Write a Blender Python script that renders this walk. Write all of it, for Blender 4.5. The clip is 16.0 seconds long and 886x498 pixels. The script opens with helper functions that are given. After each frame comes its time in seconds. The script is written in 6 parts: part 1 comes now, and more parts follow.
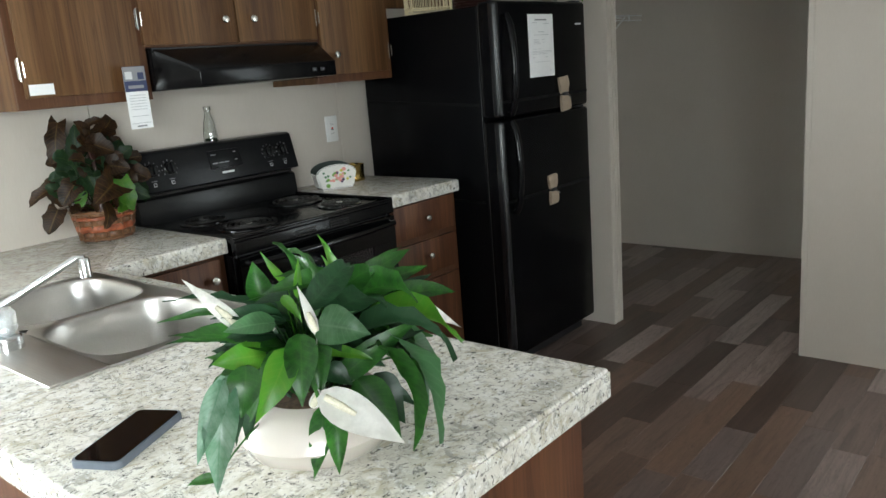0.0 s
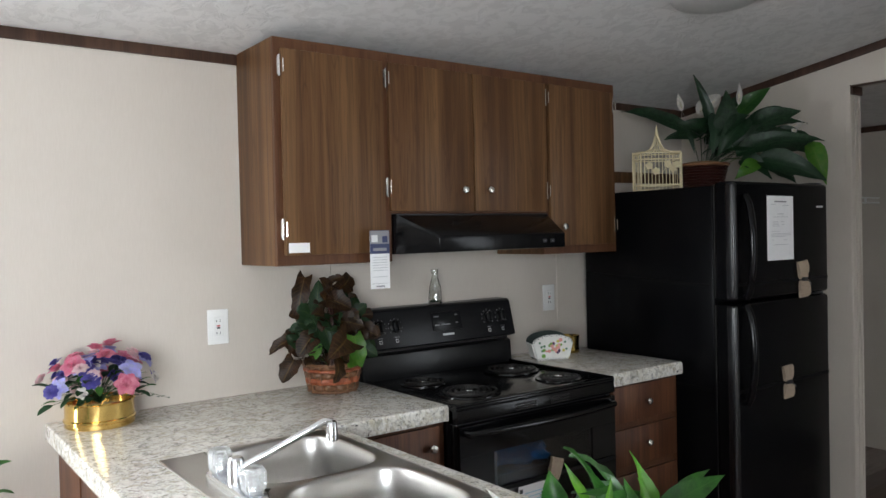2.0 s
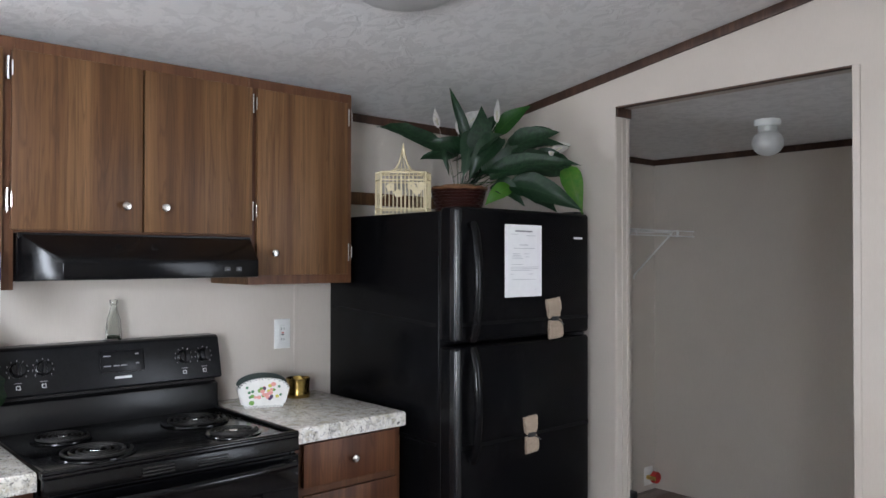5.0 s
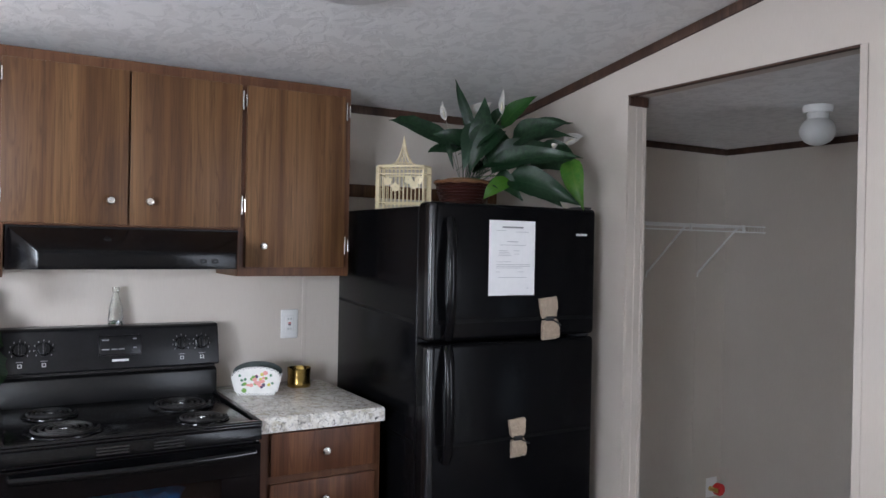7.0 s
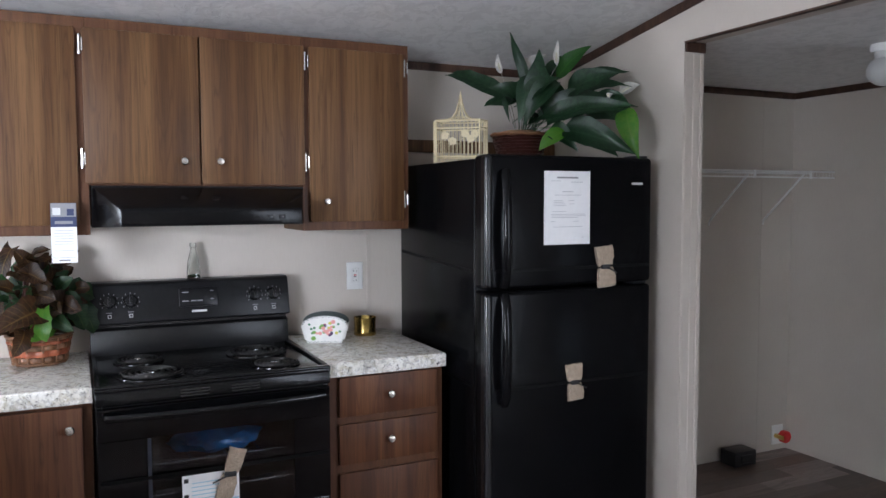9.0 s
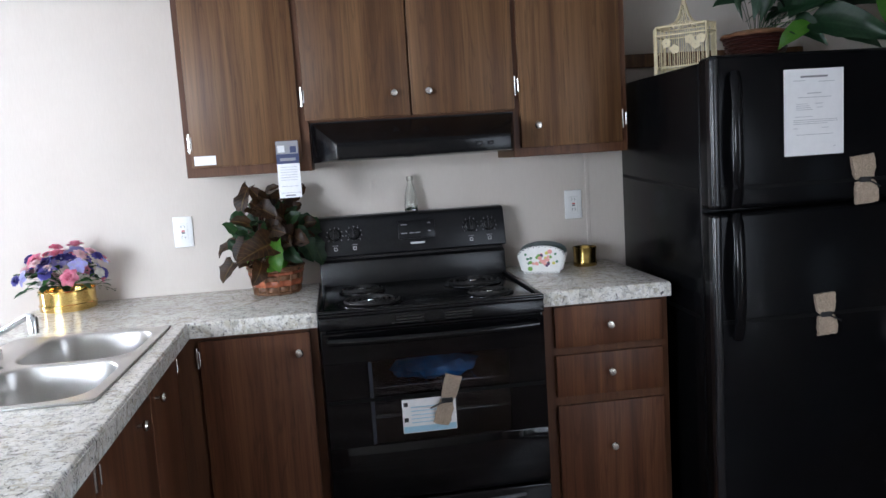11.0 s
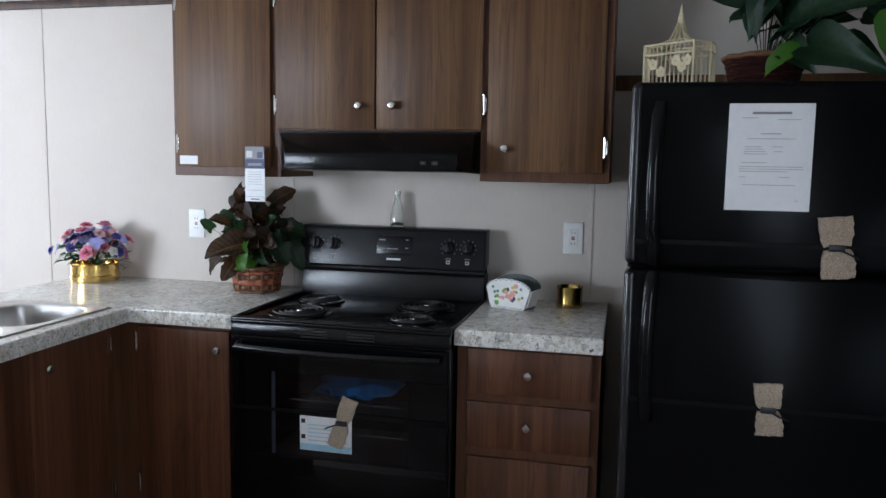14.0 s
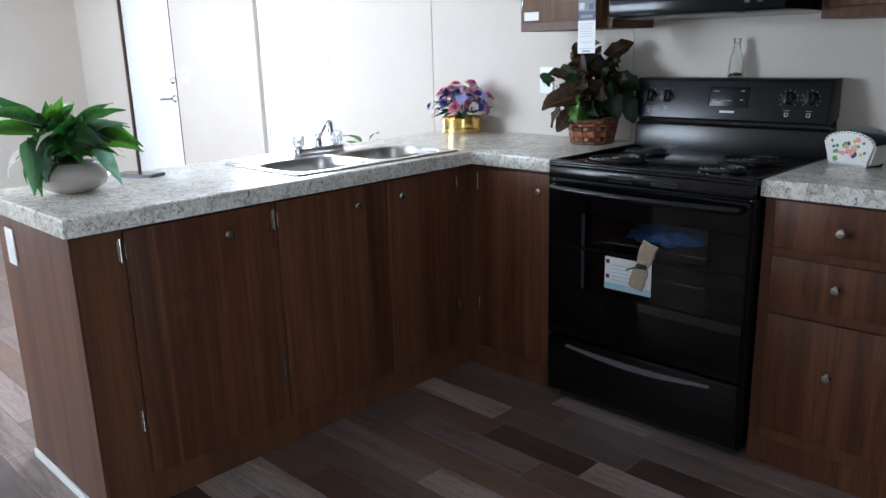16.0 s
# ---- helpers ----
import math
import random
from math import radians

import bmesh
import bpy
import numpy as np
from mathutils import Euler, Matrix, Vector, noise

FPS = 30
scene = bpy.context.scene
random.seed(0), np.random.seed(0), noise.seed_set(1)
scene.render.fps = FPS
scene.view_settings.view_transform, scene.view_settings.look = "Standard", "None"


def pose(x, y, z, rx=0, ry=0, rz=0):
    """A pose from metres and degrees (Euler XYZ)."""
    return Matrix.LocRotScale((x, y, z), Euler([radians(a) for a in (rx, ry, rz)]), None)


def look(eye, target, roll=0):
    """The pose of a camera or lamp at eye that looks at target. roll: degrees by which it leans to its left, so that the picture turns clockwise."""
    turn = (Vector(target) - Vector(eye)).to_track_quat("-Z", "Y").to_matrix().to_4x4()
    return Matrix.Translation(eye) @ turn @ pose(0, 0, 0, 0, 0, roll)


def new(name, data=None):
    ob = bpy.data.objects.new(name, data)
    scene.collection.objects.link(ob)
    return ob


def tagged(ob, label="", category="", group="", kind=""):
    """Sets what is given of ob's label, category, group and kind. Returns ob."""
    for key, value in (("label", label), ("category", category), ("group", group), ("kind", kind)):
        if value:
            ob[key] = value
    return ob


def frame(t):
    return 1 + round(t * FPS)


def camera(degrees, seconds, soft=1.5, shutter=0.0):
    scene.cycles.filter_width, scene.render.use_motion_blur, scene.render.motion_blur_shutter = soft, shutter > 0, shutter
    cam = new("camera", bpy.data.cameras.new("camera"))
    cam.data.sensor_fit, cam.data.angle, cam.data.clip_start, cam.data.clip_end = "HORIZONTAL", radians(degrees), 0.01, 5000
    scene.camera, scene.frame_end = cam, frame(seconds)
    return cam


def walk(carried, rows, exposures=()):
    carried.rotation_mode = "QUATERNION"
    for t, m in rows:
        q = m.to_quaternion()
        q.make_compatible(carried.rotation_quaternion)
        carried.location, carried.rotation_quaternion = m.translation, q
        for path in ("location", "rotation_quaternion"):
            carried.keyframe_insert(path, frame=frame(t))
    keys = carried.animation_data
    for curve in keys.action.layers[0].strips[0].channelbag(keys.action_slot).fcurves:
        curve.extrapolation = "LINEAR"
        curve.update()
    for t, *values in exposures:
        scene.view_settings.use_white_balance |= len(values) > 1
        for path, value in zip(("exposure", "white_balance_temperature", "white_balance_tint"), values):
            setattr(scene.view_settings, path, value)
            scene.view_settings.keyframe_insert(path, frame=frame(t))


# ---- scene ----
cam = camera(59.8, 16.0)
METRES, EYE, TILT, LEAN, TURN = 3.95, 1.40, 0.0, 0.0, -49.2
ROWS = [
    (0.0, 0.0, 0.0, 0.0, -1.06, -13.35, 4.49),
    (0.5, -0.0198, 0.0176, 0.0044, 3.07, -13.05, 3.46),
    (1.0, -0.0288, 0.0174, 0.0112, 7.13, -7.67, 3.04),
    (1.5, -0.0378, 0.018, 0.0136, 10.44, -2.91, 2.05),
    (2.0, -0.0431, 0.0158, 0.0141, 12.58, -1.01, 1.32),
    (2.5, -0.0495, 0.0245, 0.0088, 8.76, -3.13, 0.64),
    (3.0, -0.0401, 0.0391, 0.0031, 5.75, -3.71, 0.67),
    (3.5, 0.0105, 0.0533, 0.0115, 4.69, -4.43, 0.53),
    (4.0, 0.0569, 0.0692, 0.0153, 3.77, -4.11, 0.18),
    (4.5, 0.1005, 0.1172, 0.0139, 5.05, -0.44, 0.69),
    (7.0, 0.2926, 0.2066, 0.0242, 18.58, -0.27, -1.08),
    (7.5, 0.3009, 0.1984, 0.0244, 20.05, -1.79, -0.64),
    (8.0, 0.3046, 0.1945, 0.0247, 20.85, -3.05, -0.66),
    (10.5, 0.3199, 0.1899, 0.0056, 35.63, -5.03, 2.88),
    (11.0, 0.3177, 0.2292, -0.0013, 41.4, -6.98, 3.62),
    (11.5, 0.3232, 0.2611, -0.0067, 45.32, -7.87, 3.16),
    (12.0, 0.3679, 0.2953, 0.0024, 52.51, -5.65, 3.52),
    (12.5, 0.396, 0.3378, 0.0028, 56.31, -3.33, 2.96),
    (13.0, 0.404, 0.401, 0.0054, 61.88, -3.22, 0.78),
    (13.5, 0.4321, 0.4419, 0.0004, 60.09, -5.11, 0.19),
    (14.0, 0.4725, 0.4808, 0.0061, 62.61, -6.27, -0.91),
    (14.5, 0.4759, 0.5327, -0.0015, 70.57, -7.11, -0.73),
    (15.0, 0.4926, 0.5556, -0.0033, 74.37, -8.65, -0.29),
]
# seconds, stops, white balance of the clip's camera
EXPOSURES = [(0.0, 0.36, 6560, 3), (0.5, 0.14, 6600, 6), (1.0, 0.07, 6570, 9), (1.5, 0.1, 6550, 10), (2.5, 0.1, 6450, 10), (3.5, 0.38, 6300, 11), (4.0, 0.72, 6200, 13), (4.5, 0.95, 6230, 13), (7.0, 0.92, 6100, 15), (8.0, 0.92, 6050, 15),
             (10.5, 0.8, 6000, 14), (11.5, 0.4, 5850, 11), (12.5, 0.13, 5800, 10), (13.0, -0.05, 5800, 10), (13.5, 0.19, 5800, 11), (14.5, 0.26, 5800, 10),
             (15.5, 0.18, 5780, 10), (16.0, 0.34, 5780, 9)]
walk(cam, [(t, pose(0, 0, EYE, TILT, LEAN, TURN) @ pose(METRES * x, METRES * y, METRES * z, 90 + pitch, roll, yaw)) for t, x, y, z, yaw, pitch, roll in ROWS]
     + [(15.5, look((3.026, -0.139, 1.364), (1.989, 1.522, 0.954), -0.6)), (16.0, look((3.064, -0.114, 1.308), (1.696, 1.257, 0.806), -1.6))],
     EXPOSURES)

# ---- light ----
SUN_ELEV, SUN_ROT = radians(50), radians(200)
world = bpy.data.worlds.new("sky")
scene.world = world
world.use_nodes = True
wt = world.node_tree
sky = wt.nodes.new("ShaderNodeTexSky")
sky.sky_type, sky.sun_disc, sky.sun_elevation, sky.sun_rotation = "NISHITA", False, SUN_ELEV, SUN_ROT
wt.links.new(sky.outputs[0], wt.nodes["Background"].inputs["Color"])
wt.nodes["Background"].inputs["Strength"].default_value = 0.15
sun = new("sun", bpy.data.lights.new("sun", "SUN"))
sun.data.energy, sun.data.angle, sun.data.color = 0.5, radians(15), (1.0, 0.95, 0.88)
sun.matrix_world = look((0, 0, 0), (-math.sin(SUN_ROT) * math.cos(SUN_ELEV), -math.cos(SUN_ROT) * math.cos(SUN_ELEV), -math.sin(SUN_ELEV)))


def window_light(name, eye, target, w, h, energy, color=(0.86, 0.93, 1.0), spread=180):
    """Sky light that comes in through one window."""
    lamp = new(name, bpy.data.lights.new(name, "AREA"))
    lamp.data.shape, lamp.data.size, lamp.data.size_y = "RECTANGLE", w, h
    lamp.data.energy, lamp.data.color, lamp.data.spread = energy, color, radians(spread)
    lamp.matrix_world = look(eye, target)
    return lamp


window_light("sky_light_living_south", (-2.0, -1.70, 1.45), (-1.8, 0, 1.40), 2.1, 1.1, 98, spread=128)
window_light("sky_light_dining_east", (3.46, -0.35, 1.05), (2.2, 0.10, 0.45), 0.85, 1.8, 17)
window_light("sky_light_living_north", (-1.12, 2.70, 1.25), (-0.8, 0, 1.00), 0.75, 1.4, 88)
window_light("sky_light_hall", (4.55, -0.62, 0.70), (4.9, 2, 0.3), 0.6, 0.6, 1.0, (0.70, 0.85, 1.0))


def glow(name, color, power):
    m = bpy.data.materials.new(name)
    m.use_nodes = True
    nt = m.node_tree
    nt.nodes.clear()
    e, o = nt.nodes.new("ShaderNodeEmission"), nt.nodes.new("ShaderNodeOutputMaterial")
    e.inputs["Color"].default_value, e.inputs["Strength"].default_value = (*color, 1), power
    nt.links.new(e.outputs[0], o.inputs["Surface"])
    return m


HAZE = glow("bright_hazy_sky", (0.93, 0.97, 1.0), 6.0)

# ---- materials ----


def material(name, rough=0.5, metal=0.0, color=(0.5, 0.5, 0.5)):
    m = bpy.data.materials.new(name)
    m.use_nodes = True
    b = m.node_tree.nodes["Principled BSDF"]
    b.inputs["Base Color"].default_value = (*color, 1)
    b.inputs["Roughness"].default_value = rough
    b.inputs["Metallic"].default_value = metal
    return m, m.node_tree, b


def coords(nt, scale=(1, 1, 1), scatter=0.0, turn=(0, 0, 0)):
    """Object coordinates in metres, stretched, and shifted from object to object."""
    tc = nt.nodes.new("ShaderNodeTexCoord")
    mp = nt.nodes.new("ShaderNodeMapping")
    mp.inputs["Scale"].default_value = scale
    mp.inputs["Rotation"].default_value = turn
    src = tc.outputs["Object"]
    if scatter:
        info = nt.nodes.new("ShaderNodeObjectInfo")
        mul = nt.nodes.new("ShaderNodeVectorMath")
        mul.operation = "MULTIPLY_ADD"
        nt.links.new(info.outputs["Random"], mul.inputs[0])
        mul.inputs[1].default_value = (scatter, scatter * 1.7, scatter * 0.6)
        nt.links.new(src, mul.inputs[2])
        src = mul.outputs[0]
    nt.links.new(src, mp.inputs["Vector"])
    return mp.outputs[0]


def grain(nt, vec, scale, detail=4, rough=0.55, bend=0.0):
    n = nt.nodes.new("ShaderNodeTexNoise")
    n.inputs["Scale"].default_value, n.inputs["Detail"].default_value = scale, detail
    n.inputs["Roughness"].default_value, n.inputs["Distortion"].default_value = rough, bend
    nt.links.new(vec, n.inputs["Vector"])
    return n.outputs["Fac"]


def ramp(nt, fac, stops):
    r = nt.nodes.new("ShaderNodeValToRGB")
    while len(r.color_ramp.elements) < len(stops):
        r.color_ramp.elements.new(0.5)
    for e, (pos, col) in zip(r.color_ramp.elements, stops):
        e.position = pos
        e.color = (*col, 1) if len(col) == 3 else col
    nt.links.new(fac, r.inputs[0])
    return r.outputs[0]


def blend(nt, fac, a, b, mode="MIX"):
    x = nt.nodes.new("ShaderNodeMix")
    x.data_type, x.blend_type = "RGBA", mode
    for sock, v in ((x.inputs[0], fac), (x.inputs[6], a), (x.inputs[7], b)):
        if isinstance(v, (int, float)):
            sock.default_value = v
        elif isinstance(v, tuple):
            sock.default_value = (*v, 1)
        else:
            nt.links.new(v, sock)
    return x.outputs[2]


def relief(nt, b, height, strength=0.2, depth=0.002):
    bp = nt.nodes.new("ShaderNodeBump")
    bp.inputs["Strength"].default_value, bp.inputs["Distance"].default_value = strength, depth
    nt.links.new(height, bp.inputs["Height"])
    nt.links.new(bp.outputs[0], b.inputs["Normal"])


def wood(name, dark, mid, light, rough=0.46, figure=1.0):
    m, nt, b = material(name, rough)
    pore = grain(nt, coords(nt, (190, 190, 5), 3.0), 1.0, 3, 0.6, 0.2)
    stripe = grain(nt, coords(nt, (44, 44, 0.8), 3.0), 1.0, 4, 0.55, 0.5)
    broad = grain(nt, coords(nt, (11, 11, 0.30), 3.0), 1.0, 3, 0.5, 0.9)
    arch = grain(nt, coords(nt, (17, 17, 0.9), 5.0), 1.0, 2, 0.5, 2.2)
    col = ramp(nt, broad, [(0.28, dark), (0.45, mid), (0.58, light), (0.74, mid)])
    col = blend(nt, ramp(nt, stripe, [(0.36, (0.50 * figure,) * 3), (0.60, (0, 0, 0))]), col, dark)
    col = blend(nt, ramp(nt, arch, [(0.53, (0, 0, 0)), (0.57, (0.40 * figure,) * 3), (0.61, (0, 0, 0))]), col, tuple(v * 0.6 for v in dark))
    col = blend(nt, ramp(nt, pore, [(0.34, (0.35, 0.35, 0.35)), (0.50, (0, 0, 0))]), col, tuple(v * 0.5 for v in dark))
    nt.links.new(col, b.inputs["Base Color"])
    relief(nt, b, pore, 0.10, 0.0008)
    b.inputs["Specular IOR Level"].default_value = 0.30
    return m


CABINET = wood("walnut_laminate", (0.066, 0.028, 0.011), (0.122, 0.057, 0.022), (0.170, 0.088, 0.036))
# redder wood, its colour also darkened for the dimmer light below the worktops
BASE_CABINET = wood("reddish_walnut_dimmed", (0.055, 0.0185, 0.0078), (0.099, 0.0365, 0.0157), (0.138, 0.056, 0.025))
FRAME_WOOD = wood("reddish_cabinet_frame", (0.070, 0.027, 0.012), (0.094, 0.038, 0.017), (0.118, 0.051, 0.023), 0.46, 0.5)
TRIM = wood("dark_brown_trim", (0.040, 0.020, 0.013), (0.062, 0.031, 0.020), (0.088, 0.046, 0.030), 0.5)


def wall_vinyl():
    m, nt, b = material("beige_wall_vinyl", 0.62)
    weave = grain(nt, coords(nt, (420, 420, 30)), 1.0, 2, 0.5)
    cloud = grain(nt, coords(nt, (1, 1, 1)), 1.3, 4, 0.6)
    col = ramp(nt, weave, [(0.3, (0.522, 0.468, 0.408)), (0.7, (0.552, 0.499, 0.439))])
    col = blend(nt, 0.22, col, ramp(nt, cloud, [(0.35, (0.45, 0.398, 0.340)), (0.65, (0.59, 0.54, 0.485))]))
    nt.links.new(col, b.inputs["Base Color"])
    relief(nt, b, weave, 0.10, 0.0008)
    return m


WALL = wall_vinyl()


def knockdown():
    m, nt, b = material("knockdown_ceiling_paint", 0.75)
    vec = coords(nt, (1, 1, 1))
    blobs = grain(nt, vec, 17.0, 4, 0.62, 0.8)
    fine = grain(nt, vec, 140.0, 2, 0.5)
    h = blend(nt, 0.25, ramp(nt, blobs, [(0.42, (0, 0, 0)), (0.54, (1, 1, 1))]), fine)
    nt.links.new(blend(nt, h, (0.655, 0.65, 0.64), (0.765, 0.76, 0.75)), b.inputs["Base Color"])
    relief(nt, b, h, 0.32, 0.003)
    return m


CEILING = knockdown()


def laminate():
    m, nt, b = material("speckled_granite_laminate", 0.24)
    vec = coords(nt, (1, 1.0, 1))
    cloud = grain(nt, vec, 7.0, 6, 0.7, 1.0)
    tan = grain(nt, coords(nt, (1.0, 1.6, 1), 0, (0.5, 0.2, 0.9)), 17.0, 5, 0.7, 1.5)
    spot = grain(nt, coords(nt, (1.5, 1, 1), 0, (0.9, 0.1, 0.4)), 25.0, 5, 0.72, 1.2)
    flake = grain(nt, coords(nt, (1, 1.35, 1), 0, (0.0, 0.0, 0.6)), 50.0, 5, 0.75, 1.0)
    fleck = grain(nt, coords(nt, (1, 1.4, 1), 0, (0.3, 0.5, 0.7)), 95.0, 4, 0.7, 0.8)
    pale = grain(nt, coords(nt, (1, 1, 1), 0, (1.3, 0.5, 0.2)), 75.0, 4, 0.7, 0.6)
    col = ramp(nt, cloud, [(0.30, (0.54, 0.51, 0.44)), (0.5, (0.72, 0.695, 0.63)), (0.7, (0.80, 0.785, 0.74))])
    col = blend(nt, ramp(nt, tan, [(0.50, (0, 0, 0)), (0.62, (0.80, 0.80, 0.80))]), col, (0.45, 0.405, 0.300))
    col = blend(nt, ramp(nt, spot, [(0.52, (0, 0, 0)), (0.62, (0.75, 0.75, 0.75))]), col, (0.335, 0.318, 0.285))
    col = blend(nt, ramp(nt, pale, [(0.55, (0, 0, 0)), (0.64, (0.8, 0.8, 0.8))]), col, (0.82, 0.81, 0.79))
    col = blend(nt, ramp(nt, flake, [(0.575, (0, 0, 0)), (0.63, (0.78, 0.78, 0.78))]), col, (0.165, 0.158, 0.150))
    col = blend(nt, ramp(nt, fleck, [(0.585, (0, 0, 0)), (0.64, (0.95, 0.95, 0.95))]), col, (0.060, 0.057, 0.058))
    nt.links.new(col, b.inputs["Base Color"])
    relief(nt, b, flake, 0.05, 0.0006)
    return m


COUNTER = laminate()


def plank_vinyl():
    m, nt, b = material("mixed_tone_wood_plank_vinyl", 0.33)
    info = nt.nodes.new("ShaderNodeObjectInfo")
    geo = nt.nodes.new("ShaderNodeNewGeometry")
    add = nt.nodes.new("ShaderNodeMath")
    add.operation = "ADD"
    nt.links.new(info.outputs["Random"], add.inputs[0])
    nt.links.new(geo.outputs["Random Per Island"], add.inputs[1])
    fr = nt.nodes.new("ShaderNodeMath")
    fr.operation = "FRACT"
    nt.links.new(add.outputs[0], fr.inputs[0])
    tone = ramp(nt, fr.outputs[0], [(0.0, (0.066, 0.042, 0.034)), (0.2, (0.112, 0.067, 0.050)), (0.4, (0.190, 0.112, 0.078)),
                                    (0.6, (0.150, 0.108, 0.096)), (0.8, (0.290, 0.215, 0.190)), (1.0, (0.430, 0.345, 0.315))])
    fine = grain(nt, coords(nt, (2.2, 60, 60), 7.0), 1.0, 5, 0.62, 0.6)
    broad = grain(nt, coords(nt, (1.6, 14, 14), 7.0), 1.0, 4, 0.55, 1.8)
    col = blend(nt, ramp(nt, fine, [(0.3, (0.25, 0.25, 0.25)), (0.7, (0.85, 0.85, 0.85))]), blend(nt, 0.6, tone, (0.018, 0.012, 0.009)), tone)
    col = blend(nt, ramp(nt, broad, [(0.52, (0, 0, 0)), (0.70, (0.5, 0.5, 0.5))]), col, (0.028, 0.018, 0.013))
    swirl = grain(nt, coords(nt, (4.5, 26, 26), 9.0), 1.0, 2, 0.5, 3.2)
    col = blend(nt, ramp(nt, swirl, [(0.47, (0, 0, 0)), (0.50, (0.45, 0.45, 0.45)), (0.53, (0, 0, 0))]), col, (0.030, 0.019, 0.015))
    nt.links.new(col, b.inputs["Base Color"])
    relief(nt, b, fine, 0.15, 0.0008)
    b.inputs["Specular IOR Level"].default_value = 0.5
    return m


PLANK = plank_vinyl()


def plain(name, color, rough=0.5, metal=0.0, vary=0.10, scale=30.0, bump=0.05, scatter=0.0, coat=0.0, gloss=0.5):
    """A surface of one paint or stuff, with its slight unevenness."""
    m, nt, b = material(name, rough, metal, color)
    n = grain(nt, coords(nt, (1, 1, 1), scatter), scale, 4, 0.6)
    lo, hi = tuple(max(0, v * (1 - vary)) for v in color), tuple(min(1, v * (1 + vary)) for v in color)
    nt.links.new(ramp(nt, n, [(0.3, lo), (0.7, hi)]), b.inputs["Base Color"])
    if bump:
        relief(nt, b, n, bump, 0.001)
    b.inputs["Coat Weight"].default_value = coat
    b.inputs["Specular IOR Level"].default_value = gloss
    return m


BLACK = plain("black_appliance_enamel", (0.0040, 0.0040, 0.0046), 0.15, 0, 0.2, 60, 0.02, 0, 0, 0.34)
BLACK_TEXTURED = plain("black_textured_steel", (0.0035, 0.0035, 0.004), 0.20, 0, 0.25, 420, 0.04, 0, 0, 0.085)
BLACK_GLOSS = plain("black_gloss_trim", (0.004, 0.004, 0.0045), 0.20, 0, 0.2, 60, 0.0, 0, 0, 0.24)
EDGE_GLOSS = plain("pebbled_black_door_edge", (0.006, 0.006, 0.007), 0.26, 0, 0.2, 300, 0.06, 0, 0, 0.6)
RISER = plain("black_riser_enamel", (0.005, 0.005, 0.0055), 0.30, 0, 0.2, 60, 0.01, 0, 0, 0.42)
BLACK_HOOD = plain("black_hood_enamel", (0.0035, 0.0035, 0.004), 0.16, 0, 0.2, 60, 0.02, 0, 0, 0.20)
DIAL_BLACK = plain("black_dial_plastic", (0.003, 0.003, 0.0035), 0.3, 0, 0.2, 120, 0.02, 0, 0, 0.35)
BLACK_STRAP = plain("black_strap", (0.004, 0.004, 0.004), 0.45, 0, 0.2, 60, 0.02, 0, 0, 0.10)
BLACK_SATIN = plain("black_satin_panel", (0.008, 0.008, 0.009), 0.28, 0, 0.2, 90, 0.02, 0, 0, 0.24)
BLACK_GLASS = plain("black_oven_glass", (0.0025, 0.0025, 0.003), 0.05, 0, 0.1, 20, 0, 0, 0, 0.26)
BLACK_PLASTIC = plain("black_plastic", (0.012, 0.012, 0.013), 0.38, 0, 0.2, 120, 0.04)
DARK_GAP = plain("dark_recess", (0.012, 0.010, 0.009), 0.8, 0, 0.3, 40, 0)
PALE_PRINT = plain("faint_printing_ink", (0.46, 0.46, 0.48), 0.6, 0, 0.05, 30, 0)
WHITE_PRINT = plain("white_printing_ink", (0.62, 0.62, 0.62), 0.6, 0, 0.05, 30, 0)
GREY_PRINT = plain("grey_printing_ink", (0.24, 0.24, 0.25), 0.6, 0, 0.05, 30, 0)
PAPER = plain("white_paper", (0.80, 0.80, 0.80), 0.7, 0, 0.03, 40, 0.03)
WHITE_PLASTIC = plain("white_plastic", (0.74, 0.74, 0.72), 0.35, 0, 0.03, 30, 0.01)
WHITE_PAINT = plain("white_door_paint", (0.78, 0.78, 0.77), 0.4, 0, 0.03, 14, 0.04)
NICKEL = plain("satin_nickel", (0.62, 0.60, 0.56), 0.26, 1.0, 0.08, 200, 0.02)
CHROME = plain("chrome", (0.74, 0.75, 0.76), 0.20, 1.0, 0.03, 20, 0)
COIL = plain("dark_burner_coil", (0.020, 0.019, 0.018), 0.45, 0.4, 0.3, 90, 0.05)
BRASS = plain("polished_brass", (0.72, 0.50, 0.17), 0.17, 1.0, 0.10, 30, 0.04)
BRASS_DARK = plain("aged_brass", (0.42, 0.29, 0.09), 0.22, 1.0, 0.18, 40, 0.10)
CRYSTAL_M, _nt, _b = material("clear_acrylic", 0.05, 0.0, (0.92, 0.94, 0.95))
_b.inputs["Transmission Weight"].default_value = 0.75
_b.inputs["IOR"].default_value = 1.45
GLASS_M, _nt, _b = material("clear_glass", 0.02, 0.0, (0.97, 0.99, 0.98))
_b.inputs["Transmission Weight"].default_value = 1.0
_b.inputs["IOR"].default_value = 1.45
GREEN_GLASS, _nt, _b = material("pale_green_glass", 0.04, 0.0, (0.95, 0.975, 0.955))
_b.inputs["Transmission Weight"].default_value = 1.0
_b.inputs["IOR"].default_value = 1.45
FROSTED, _nt, _b = material("frosted_white_glass", 0.30, 0.0, (0.60, 0.60, 0.585))
_b.inputs["Transmission Weight"].default_value = 0.25


